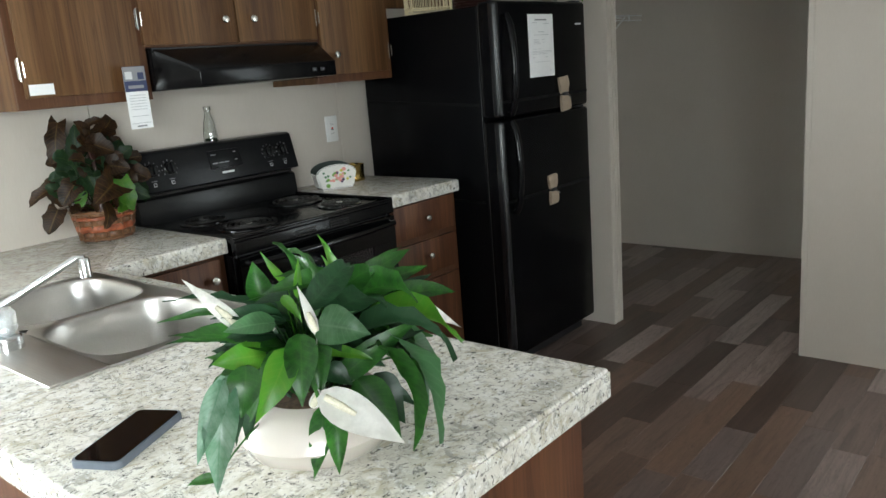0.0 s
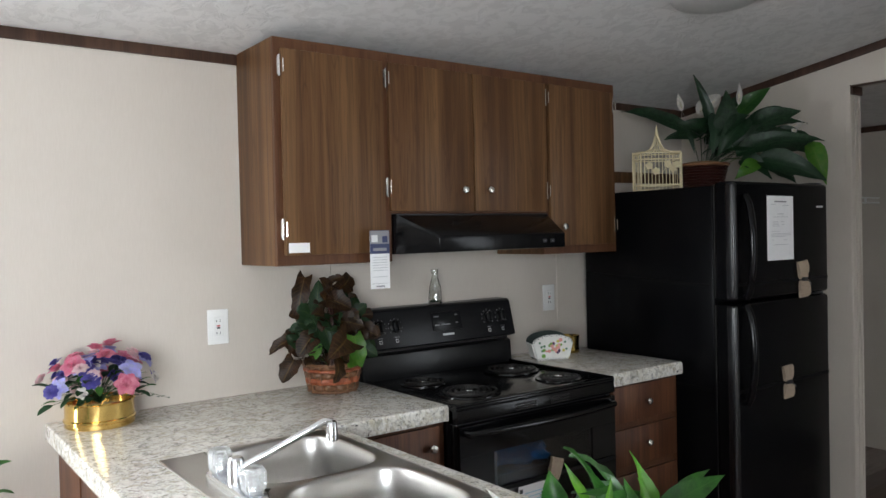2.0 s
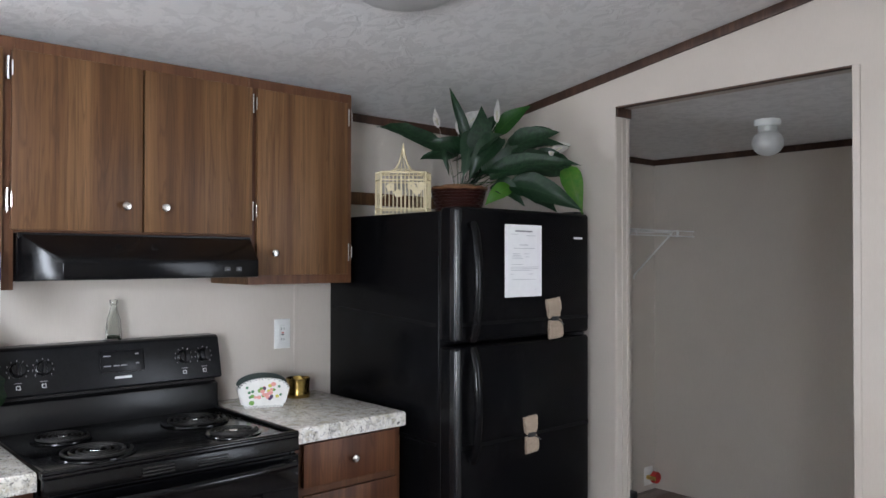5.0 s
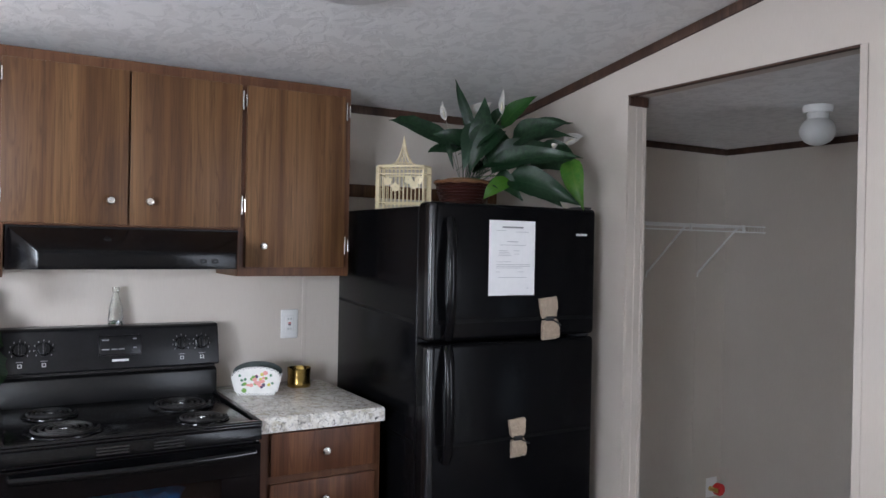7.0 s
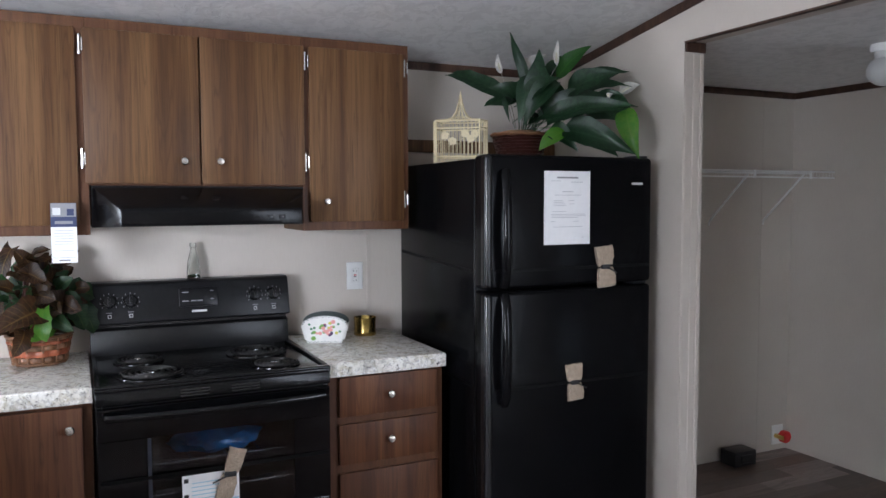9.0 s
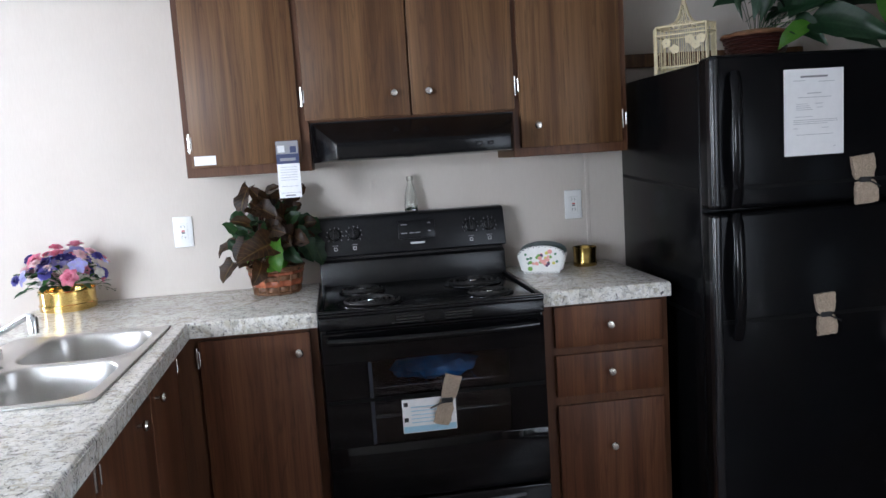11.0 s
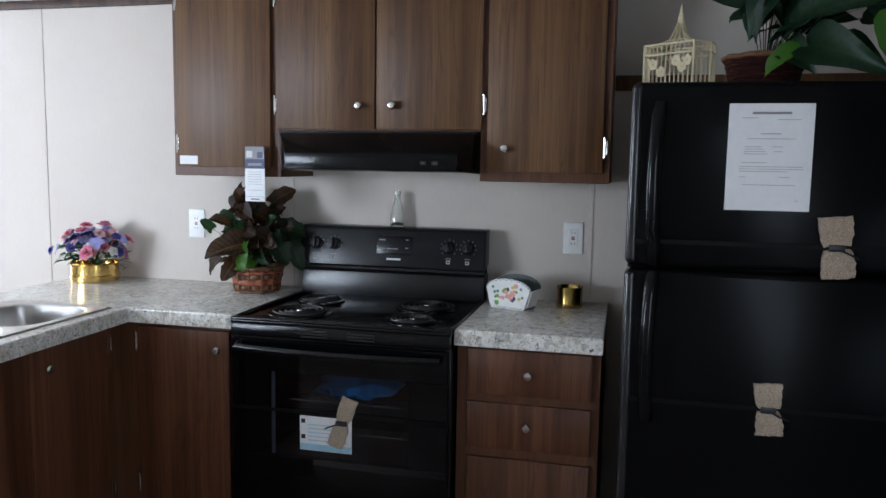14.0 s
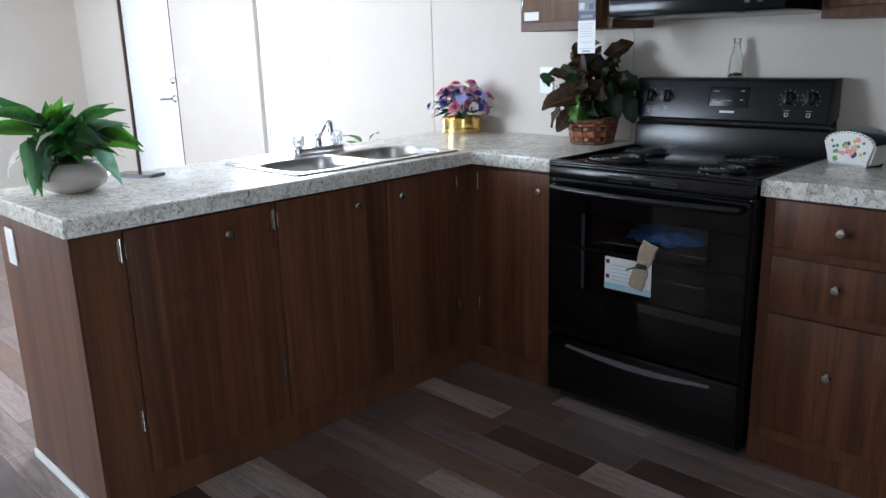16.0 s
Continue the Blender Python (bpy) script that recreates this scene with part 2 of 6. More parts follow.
def brushed():
    m, nt, b = material("brushed_stainless_steel", 0.27, 1.0, (0.60, 0.59, 0.57))
    n = grain(nt, coords(nt, (420, 10, 420)), 1.0, 3, 0.6)
    nt.links.new(ramp(nt, n, [(0.3, (0.53, 0.515, 0.49)), (0.7, (0.59, 0.575, 0.55))]), b.inputs["Base Color"])
    r = ramp(nt, n, [(0.3, (0.30, 0.30, 0.30)), (0.7, (0.36, 0.36, 0.36))])
    nt.links.new(r, b.inputs["Roughness"])
    return m


STEEL = brushed()


def leaf_cloth(name, dark, light, rough=0.42, vein=None, scale=55):
    m, nt, b = material(name, rough)
    n = grain(nt, coords(nt, (1, 1, 1), 2.0), scale, 4, 0.6)
    info = nt.nodes.new("ShaderNodeObjectInfo")
    lo = blend(nt, info.outputs["Random"], dark, tuple(v * 1.5 for v in dark))
    hi = blend(nt, info.outputs["Random"], light, tuple(v * 0.7 for v in light))
    col = blend(nt, ramp(nt, n, [(0.35, (0, 0, 0)), (0.65, (1, 1, 1))]), lo, hi)
    if vein:
        uv = nt.nodes.new("ShaderNodeUVMap")
        sep = nt.nodes.new("ShaderNodeSeparateXYZ")
        nt.links.new(uv.outputs[0], sep.inputs[0])
        # side veins run slantwise from the middle of the leaf
        ab = nt.nodes.new("ShaderNodeMath")
        ab.operation = "ABSOLUTE"
        nt.links.new(sep.outputs["Y"], ab.inputs[0])
        sl = nt.nodes.new("ShaderNodeMath")
        sl.operation = "MULTIPLY_ADD"
        nt.links.new(ab.outputs[0], sl.inputs[0])
        sl.inputs[1].default_value = -0.16
        nt.links.new(sep.outputs["X"], sl.inputs[2])
        fq = nt.nodes.new("ShaderNodeMath")
        fq.operation = "MULTIPLY"
        nt.links.new(sl.outputs[0], fq.inputs[0])
        fq.inputs[1].default_value = 11.0
        fr = nt.nodes.new("ShaderNodeMath")
        fr.operation = "FRACT"
        nt.links.new(fq.outputs[0], fr.inputs[0])
        lines = ramp(nt, fr.outputs[0], [(0.0, (0.22, 0.22, 0.22)), (0.16, (0, 0, 0)), (0.84, (0, 0, 0)), (1.0, (0.22, 0.22, 0.22))])
        mid = ramp(nt, ab.outputs[0], [(0.0, (0.5, 0.5, 0.5)), (0.10, (0, 0, 0))])
        col = blend(nt, lines, col, vein)
        col = blend(nt, mid, col, vein)
        relief(nt, b, lines, 0.25, 0.0015)
    nt.links.new(col, b.inputs["Base Color"])
    # thin cloth lets some light through
    thin, mix = nt.nodes.new("ShaderNodeBsdfTranslucent"), nt.nodes.new("ShaderNodeMixShader")
    mix.inputs[0].default_value = 0.48
    nt.links.new(blend(nt, 1.0, col, col, "ADD") if vein else col, thin.inputs["Color"])
    nt.links.new(b.outputs[0], mix.inputs[1])
    nt.links.new(thin.outputs[0], mix.inputs[2])
    out = [n for n in nt.nodes if n.type == "OUTPUT_MATERIAL"][0]
    nt.links.new(mix.outputs[0], out.inputs["Surface"])
    return m


LEAF = leaf_cloth("silk_lily_leaf", (0.010, 0.046, 0.008), (0.030, 0.118, 0.016), 0.36, (0.045, 0.13, 0.022))
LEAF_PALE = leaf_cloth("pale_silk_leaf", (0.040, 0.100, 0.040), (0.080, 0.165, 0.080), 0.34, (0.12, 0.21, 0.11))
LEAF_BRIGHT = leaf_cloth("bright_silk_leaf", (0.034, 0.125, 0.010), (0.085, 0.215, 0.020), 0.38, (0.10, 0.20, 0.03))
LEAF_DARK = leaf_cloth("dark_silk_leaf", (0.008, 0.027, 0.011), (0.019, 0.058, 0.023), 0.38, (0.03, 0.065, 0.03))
# dark leaf with its grey-green sheen painted in as a paler colour
LEAF_SHEEN = leaf_cloth("sheen_tinted_silk_leaf", (0.020, 0.050, 0.026), (0.050, 0.100, 0.058), 0.32, (0.06, 0.12, 0.06))
LEAF_BROWN = leaf_cloth("bronze_begonia_leaf", (0.014, 0.007, 0.003), (0.050, 0.021, 0.008), 0.50, (0.17, 0.105, 0.03), 35)
LEAF_BEGONIA = leaf_cloth("green_begonia_leaf", (0.007, 0.024, 0.009), (0.022, 0.058, 0.018), 0.48, (0.07, 0.10, 0.03), 35)
LEAF_VEINED = leaf_cloth("cream_veined_leaf", (0.015, 0.055, 0.018), (0.045, 0.14, 0.035), 0.42, (0.42, 0.42, 0.22))
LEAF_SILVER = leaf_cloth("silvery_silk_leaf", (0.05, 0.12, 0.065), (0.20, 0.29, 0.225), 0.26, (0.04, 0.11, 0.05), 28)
PETAL_WHITE = leaf_cloth("white_silk_petal", (0.60, 0.58, 0.54), (0.74, 0.72, 0.68), 0.6)
PETAL_PINK = leaf_cloth("pink_silk_petal", (0.55, 0.13, 0.22), (0.78, 0.33, 0.42), 0.6)
PETAL_PALE = leaf_cloth("pale_pink_silk_petal", (0.72, 0.48, 0.52), (0.82, 0.68, 0.68), 0.6)
PETAL_BLUE = leaf_cloth("blue_silk_petal", (0.06, 0.05, 0.25), (0.16, 0.14, 0.45), 0.6)
PETAL_LILAC = leaf_cloth("lilac_silk_petal", (0.30, 0.30, 0.60), (0.52, 0.52, 0.78), 0.6)
SPADIX = plain("cream_spadix", (0.58, 0.54, 0.42), 0.7, 0, 0.15, 300, 0.3)
SOIL = plain("brown_moss", (0.075, 0.045, 0.025), 0.9, 0, 0.5, 90, 0.6)
CERAMIC = plain("cream_pearl_ceramic", (0.48, 0.43, 0.385), 0.22, 0, 0.06, 9, 0.02, 0, 0.4)
WICKER = plain("brown_wicker", (0.135, 0.060, 0.026), 0.42, 0, 0.4, 90, 0.2, 5.0)
WICKER_RED = plain("rust_wicker", (0.27, 0.070, 0.028), 0.42, 0, 0.35, 90, 0.2, 5.0)
WICKER_DARK = plain("dark_red_wicker", (0.030, 0.008, 0.006), 0.30, 0, 0.4, 120, 0.2, 5.0)
CREAM_WIRE = plain("cream_painted_wire", (0.70, 0.60, 0.38), 0.5, 0, 0.06, 80, 0.05)
BURLAP = plain("tan_carpet_sample", (0.37, 0.29, 0.215), 0.95, 0, 0.45, 260, 1.0)
BLUE_FILM = plain("blue_plastic_film", (0.02, 0.17, 0.42), 0.15, 0, 0.5, 30, 0.4)
NAVY = plain("navy_print", (0.030, 0.040, 0.105), 0.5, 0, 0.1, 60, 0)
RED_PLASTIC = plain("red_valve_plastic", (0.50, 0.012, 0.012), 0.35, 0, 0.1, 40, 0.02)
SLATE = plain("blue_grey_phone_case", (0.10, 0.115, 0.14), 0.4, 0, 0.1, 60, 0.02)

# ---- building blocks ----
BASE = {}


def finish(bm, mat, angle=35):
    me = bpy.data.meshes.new("mesh")
    bmesh.ops.recalc_face_normals(bm, faces=bm.faces)
    bm.to_mesh(me)
    bm.free()
    for mt in (mat if isinstance(mat, (list, tuple)) else [mat]):
        me.materials.append(mt)
    me.polygons.foreach_set("use_smooth", [True] * len(me.polygons))
    me.set_sharp_from_angle(angle=radians(angle))
    return me


def thing(name, label, category, at=(0, 0, 0), group="", kind=""):
    """An empty at the foot of a thing; its parts are given in world metres."""
    ob = new(name)
    ob.location = at
    ob.empty_display_size = 0.05
    BASE[ob.name] = Vector(at)
    return tagged(ob, label, category, group, kind)


def part(name, bm, mat, parent, label="", angle=35):
    """One mesh under a thing or a part, from a bmesh in world metres."""
    origin = BASE[parent.name]
    bmesh.ops.translate(bm, verts=bm.verts, vec=-origin)
    ob = new(name, finish(bm, mat, angle))
    ob.parent = parent
    BASE[ob.name] = origin
    return tagged(ob, label)


def solid(name, bm, mat, label, category, kind="", group="", angle=35):
    """A thing that is one mesh."""
    me = finish(bm, mat, angle)
    co = np.array([v.co for v in me.vertices])
    at = Vector(((co[:, 0].min() + co[:, 0].max()) / 2, (co[:, 1].min() + co[:, 1].max()) / 2, co[:, 2].min()))
    me.transform(Matrix.Translation(-at))
    ob = new(name, me)
    ob.location = at
    BASE[ob.name] = at
    return tagged(ob, label, category, group, kind)


def box(x0, x1, y0, y1, z0, z1, bevel=0.0, seg=2, bm=None):
    out = bm or bmesh.new()
    one = bmesh.new()
    bmesh.ops.create_cube(one, size=1)
    for v in one.verts:
        v.co = Vector((x0 if v.co.x < 0 else x1, y0 if v.co.y < 0 else y1, z0 if v.co.z < 0 else z1))
    if bevel:
        bmesh.ops.bevel(one, geom=list(one.edges), offset=bevel, segments=seg, profile=0.5, affect="EDGES")
    return merge(out, one)


def merge(out, one):
    me = bpy.data.meshes.new("tmp")
    one.to_mesh(me)
    one.free()
    out.from_mesh(me)
    bpy.data.meshes.remove(me)
    return out


def prism(pts, axis, a0, a1, bevel=0.0, bm=None, seg=2):
    """A polygon pushed along an axis: pts are the other two coordinates in order."""
    one = bmesh.new()

    def at(p, a):
        c = list(p)
        c.insert("xyz".index(axis), a)
        return Vector(c)
    lo, hi = [one.verts.new(at(p, a0)) for p in pts], [one.verts.new(at(p, a1)) for p in pts]
    one.faces.new(lo), one.faces.new(hi[::-1])
    for i in range(len(pts)):
        j = (i + 1) % len(pts)
        one.faces.new((lo[j], lo[i], hi[i], hi[j]))
    if bevel:
        bmesh.ops.bevel(one, geom=list(one.edges), offset=bevel, segments=seg, profile=0.5, affect="EDGES")
    return merge(bm or bmesh.new(), one)


def lathe(profile, center, turns=28, bm=None, axis="z", flat=1.0):
    """A turned shape: profile rows are (radius, height)."""
    one = bmesh.new()
    rings = []
    for r, h in profile:
        ring = []
        for i in range(turns):
            a = 2 * math.pi * i / turns
            u, v = r * math.cos(a), r * math.sin(a) * flat
            p = {"z": (u, v, h), "y": (u, h, v), "x": (h, u, v)}[axis]
            ring.append(one.verts.new(Vector(p) + Vector(center)))
        rings.append(ring)
    for a, b in zip(rings, rings[1:]):
        for i in range(turns):
            j = (i + 1) % turns
            one.faces.new((a[i], a[j], b[j], b[i]))
    for ring in (rings[0], rings[-1]):
        one.faces.new(ring)
    bmesh.ops.remove_doubles(one, verts=one.verts, dist=1e-6)
    return merge(bm or bmesh.new(), one)


def tube(path, radius, sides=8, bm=None, closed=False, caps=True):
    """A round rod along a path; the radius may be one number or one a point."""
    one = bmesh.new()
    pts = [Vector(p) for p in path]
    n = len(pts)
    rad = radius if isinstance(radius, (list, tuple)) else [radius] * n
    rings, up = [], Vector((0.013, 0.021, 1)).normalized()
    for i, p in enumerate(pts):
        a, b = (pts[i - 1], pts[(i + 1) % n]) if closed else (pts[max(i - 1, 0)], pts[min(i + 1, n - 1)])
        d = (b - a).normalized()
        if abs(d.dot(up)) > 0.98:
            up = Vector((1, 0.02, 0.01)).normalized()
        s = d.cross(up).normalized()
        w = s.cross(d)
        rings.append([one.verts.new(p + rad[i] * (math.cos(2 * math.pi * k / sides) * s + math.sin(2 * math.pi * k / sides) * w)) for k in range(sides)])
    for i in range(n if closed else n - 1):
        a, b = rings[i], rings[(i + 1) % n]
        for k in range(sides):
            one.faces.new((a[k], a[(k + 1) % sides], b[(k + 1) % sides], b[k]))
    if caps and not closed:
        one.faces.new(rings[0]), one.faces.new(rings[-1][::-1])
    return merge(bm or bmesh.new(), one)


def moved(bm, m):
    bmesh.ops.transform(bm, matrix=m, verts=bm.verts)
    return bm


# ---- the room ----
NORTH, SOUTH, WEST, EAST, HALL = 2.765, -1.75, -4.45, 3.50, 5.17
EAVE, PITCH, RIDGE = 2.100, 0.156, 0.50


def roof(y):
    return EAVE + PITCH * (min(NORTH - y, NORTH - RIDGE) - max(0, RIDGE - y))


def wall(name, label="beige vinyl-covered wall panel with a faint woven grain"):
    return thing(name, label, "wall", kind="structure")


# north wall: living room window and front door, then the kitchen
WIN_N = (-1.50, -0.74, 0.55, 1.95)
DOOR_N = (-3.55, -2.65, 0.0, 2.02)
wn = wall("wall_north")
part("wall_core", merge(merge(merge(box(0.155, HALL + 0.1, NORTH + 0.008, NORTH + 0.11, 0, 2.2),
     box(WIN_N[1], 0.155, NORTH + 0.008, NORTH + 0.11, 0, 2.2)),
     box(DOOR_N[1], WIN_N[0], NORTH + 0.008, NORTH + 0.11, 0, 2.2)),
     box(WEST - 0.1, DOOR_N[0], NORTH + 0.008, NORTH + 0.11, 0, 2.2)), WALL, wn)
part("wall_core", box(WIN_N[0], WIN_N[1], NORTH + 0.008, NORTH + 0.11, 0, WIN_N[2]), WALL, wn)
part("wall_core", box(WIN_N[0], WIN_N[1], NORTH + 0.008, NORTH + 0.11, WIN_N[3], 2.2), WALL, wn)
part("wall_core", box(DOOR_N[0], DOOR_N[1], NORTH + 0.008, NORTH + 0.11, DOOR_N[3], 2.2), WALL, wn)
for a, b, lo, hi in ((WEST, DOOR_N[0], 0, EAVE), (DOOR_N[0], DOOR_N[1], DOOR_N[3], EAVE), (DOOR_N[1], WIN_N[0], 0, EAVE), (WIN_N[0], WIN_N[1], 0, WIN_N[2]),
                     (WIN_N[0], WIN_N[1], WIN_N[3], EAVE), (WIN_N[1], 0.153, 0, EAVE), (0.157, 1.330, 0, EAVE), (1.332, 2.531, 0, EAVE),
                     (2.533, EAST, 0, EAVE), (EAST + 0.10, 4.928, 0, EAVE), (4.930, HALL, 0, EAVE)):
    part("panel", box(a, b, NORTH, NORTH + 0.008, lo, hi, 0.0008, 1), WALL, wn)
for x in (2.532, 4.929):
    part("batten", box(x - 0.008, x + 0.008, NORTH - 0.003, NORTH, 0.0, 2.065, 0.001, 1), WALL, wn)

# east wall with the wide opening to the utility hall
OPEN = (0.94, 1.866, 2.090)
we = wall("wall_east")
part("wall_core", prism([(OPEN[1], 0), (NORTH, 0), (NORTH, roof(NORTH)), (OPEN[1], roof(OPEN[1]))], "x", EAST, EAST + 0.10), WALL, we)
part("header", prism([(OPEN[0], OPEN[2]), (OPEN[1], OPEN[2]), (OPEN[1], roof(OPEN[1])), (OPEN[0], roof(OPEN[0]))], "x", EAST, EAST + 0.10), WALL, we)
WIN_E = (-0.85, 0.15, 0.08, 1.98)
part("wall_core", prism([(WIN_E[1], 0), (OPEN[0], 0), (OPEN[0], roof(OPEN[0])), (RIDGE, roof(RIDGE)), (WIN_E[1], roof(WIN_E[1]))], "x", EAST, EAST + 0.10), WALL, we)
part("wall_core", prism([(SOUTH, 0), (WIN_E[0], 0), (WIN_E[0], roof(WIN_E[0])), (SOUTH, roof(SOUTH))], "x", EAST, EAST + 0.10), WALL, we)
part("wall_core", box(EAST, EAST + 0.10, WIN_E[0], WIN_E[1], 0, WIN_E[2]), WALL, we)
part("wall_core", prism([(WIN_E[0], WIN_E[3]), (WIN_E[1], WIN_E[3]), (WIN_E[1], roof(WIN_E[1])), (WIN_E[0], roof(WIN_E[0]))], "x", EAST, EAST + 0.10), WALL, we)
# corner battens that edge the opening
for y0, y1 in ((OPEN[1] - 0.004, OPEN[1] + 0.020), (OPEN[0] - 0.020, OPEN[0] + 0.004)):
    part("corner_batten", box(EAST - 0.004, EAST, y0, y1, 0, OPEN[2] - 0.002, 0.001, 1), WALL, we)
for x in (EAST + 0.012, EAST + 0.052, EAST + 0.086):
    part("batten", box(x - 0.008, x + 0.008, OPEN[1] - 0.004, OPEN[1], 0, 2.045, 0.001, 1), WALL, we)

# far walls of the hall, and the walls behind the camera
wh = wall("wall_hall")
part("wall_core", box(HALL, HALL + 0.10, -0.75, NORTH + 0.008, 0, 2.2), WALL, wh)
WIN_H = (4.25, 4.85, 0.40, 1.00)
for a, b, lo, hi in ((EAST + 0.1, WIN_H[0], 0, 2.2), (WIN_H[1], HALL, 0, 2.2), (WIN_H[0], WIN_H[1], 0, WIN_H[2]), (WIN_H[0], WIN_H[1], WIN_H[3], 2.2)):
    part("wall_core", box(a, b, -0.75, -0.65, lo, hi), WALL, wh)
ws = wall("wall_south")
WINS_S = ((-3.10, -0.90, 0.85, 2.0),)
for a, b in ((WEST - 0.1, WINS_S[0][0]), (WINS_S[0][1], EAST + 0.1)):
    part("wall_core", box(a, b, SOUTH - 0.11, SOUTH, 0, 2.2), WALL, ws)
for x0, x1, z0, z1 in WINS_S:
    part("wall_core", box(x0, x1, SOUTH - 0.11, SOUTH, 0, z0), WALL, ws)
    part("wall_core", box(x0, x1, SOUTH - 0.11, SOUTH, z1, 2.2), WALL, ws)
ww = wall("wall_west")
part("wall_core", prism([(SOUTH, 0), (NORTH, 0), (NORTH, roof(NORTH)), (RIDGE, roof(RIDGE)), (SOUTH, roof(SOUTH))], "x", WEST - 0.1, WEST), WALL, ww)

# ceilings
solid("ceiling", prism([(NORTH + 0.11, roof(NORTH) - PITCH * 0.11), (NORTH + 0.11, 2.6), (SOUTH - 0.11, 2.6), (SOUTH - 0.11, roof(SOUTH) - PITCH * 0.11), (RIDGE, roof(RIDGE))], "x", WEST - 0.1, EAST + 0.099),
      CEILING, "sloping white ceiling with knockdown texture", "ceiling", "structure")
solid("ceiling_hall", box(EAST + 0.10, HALL + 0.1, -0.75, NORTH + 0.1, 2.100, 2.25), CEILING, "flat white textured ceiling of the utility hall", "ceiling", "structure")

# brown cornice strips
tr = thing("trim", "dark brown wood-look cornice strip under the ceiling", "trim", kind="structure")
for a, b in ((WEST, 0.979), (2.601, EAST - 0.012)):
    part("strip", box(a, b, NORTH - 0.011, NORTH, 2.066, 2.102, 0.002), TRIM, tr)
part("strip", prism([(NORTH - 0.012, roof(NORTH - 0.012) - 0.036), (NORTH - 0.012, roof(NORTH - 0.012) + 0.002), (RIDGE, roof(RIDGE) + 0.002), (RIDGE, roof(RIDGE) - 0.036)], "x", EAST - 0.011, EAST, 0.002), TRIM, tr)
part("strip", prism([(SOUTH, roof(SOUTH) - 0.036), (SOUTH, roof(SOUTH) + 0.002), (RIDGE - 0.001, roof(RIDGE) + 0.002), (RIDGE - 0.001, roof(RIDGE) - 0.036)], "x", EAST - 0.011, EAST, 0.002), TRIM, tr)
part("strip", box(EAST + 0.1, HALL, NORTH - 0.011, NORTH, 2.062, 2.098, 0.002), TRIM, tr)
part("strip", box(HALL - 0.011, HALL, -0.65, NORTH - 0.012, 2.062, 2.098, 0.002), TRIM, tr)
part("strip", box(EAST + 0.002, EAST + 0.098, OPEN[1] - 0.012, OPEN[1] - 0.001, 2.050, 2.088, 0.002), TRIM, tr)
part("strip", box(EAST - 0.003, EAST + 0.02, OPEN[0], OPEN[1], 2.082, 2.0895, 0.001, 1), TRIM, tr)
part("rail", box(2.602, EAST - 0.002, NORTH - 0.02, NORTH, 1.700, 1.755, 0.003), CABINET, tr, "brown wooden rail on the wall behind the refrigerator")


def window(name, x0, x1, z0, z1, y, out, label, along="x"):
    """A white window in a wall: frame, sill, two panes and a meeting rail."""
    w = thing(name, label, "window", kind="structure")

    def bx(a, b, c, d, lo, hi, bev=0.003):
        return box(a, b, min(c, d), max(c, d), lo, hi, bev) if along == "x" else box(min(c, d), max(c, d), a, b, lo, hi, bev)
    t = 0.028
    for a, b, lo, hi in ((x0, x0 + t, z0, z1), (x1 - t, x1, z0, z1), (x0 + t, x1 - t, z0, z0 + t), (x0 + t, x1 - t, z1 - t, z1)):
        part("window_frame", bx(a, b, y + out * 0.03, y + out * 0.09, lo, hi), WHITE_PLASTIC, w)
    zm = (z0 + z1) / 2
    part("meeting_rail", bx(x0 + t, x1 - t, y + out * 0.04, y + out * 0.08, zm - 0.012, zm + 0.012), WHITE_PLASTIC, w)
    part("window_sill", bx(x0 - 0.02, x1 + 0.02, y - out * 0.03, y + out * 0.03, z0 - 0.025, z0 - 0.002), WHITE_PLASTIC, w)
    for lo, hi in ((z0 + t, zm - 0.012), (zm + 0.012, z1 - t)):
        p = part("pane", bx(x0 + t, x1 - t, y + out * 0.058, y + out * 0.062, lo, hi, 0), GLASS_M, w)
        p.visible_shadow = False
    return w


window("window_1", *WIN_N, NORTH, 1, "bright white-framed living room window full of daylight")
for i, s in enumerate(WINS_S):
    window("window_%d" % (i + 2), *s, SOUTH, -1, "white-framed window with daylight behind it")
window("window_3", *WIN_E, EAST, 1, "tall white-framed glass door full of daylight", "y")
window("window_4", *WIN_H, -0.65, -1, "white-framed hall window")

# front door
d = thing("door_1", "white steel front door, closed, with a lever and a deadbolt", "door", (-3.1, NORTH, 0), kind="structure")
part("door_leaf", box(DOOR_N[0] + 0.03, DOOR_N[1] - 0.03, NORTH + 0.02, NORTH + 0.065, 0.012, DOOR_N[3] - 0.03, 0.002), WHITE_PAINT, d)
for a, b in ((DOOR_N[0], DOOR_N[0] + 0.022), (DOOR_N[1] - 0.022, DOOR_N[1])):
    part("jamb", box(a, b, NORTH + 0.002, NORTH + 0.09, 0, DOOR_N[3]), TRIM, d, "dark weatherstripped door jamb")
part("jamb", box(DOOR_N[0] + 0.022, DOOR_N[1] - 0.022, NORTH + 0.002, NORTH + 0.09, DOOR_N[3] - 0.022, DOOR_N[3]), TRIM, d)
for z, r in ((0.99, 0.032), (1.13, 0.03)):
    part("rose", lathe([(0.0, 0), (r, 0), (r, -0.01), (r * 0.5, -0.022), (0, -0.022)], (-2.74, NORTH + 0.02, z), 20, None, "y"), NICKEL, d)
part("lever", tube([(-2.74, NORTH, 0.99), (-2.74, NORTH - 0.035, 0.99), (-2.77, NORTH - 0.045, 0.99), (-2.86, NORTH - 0.045, 0.985)], 0.009, 10), NICKEL, d)

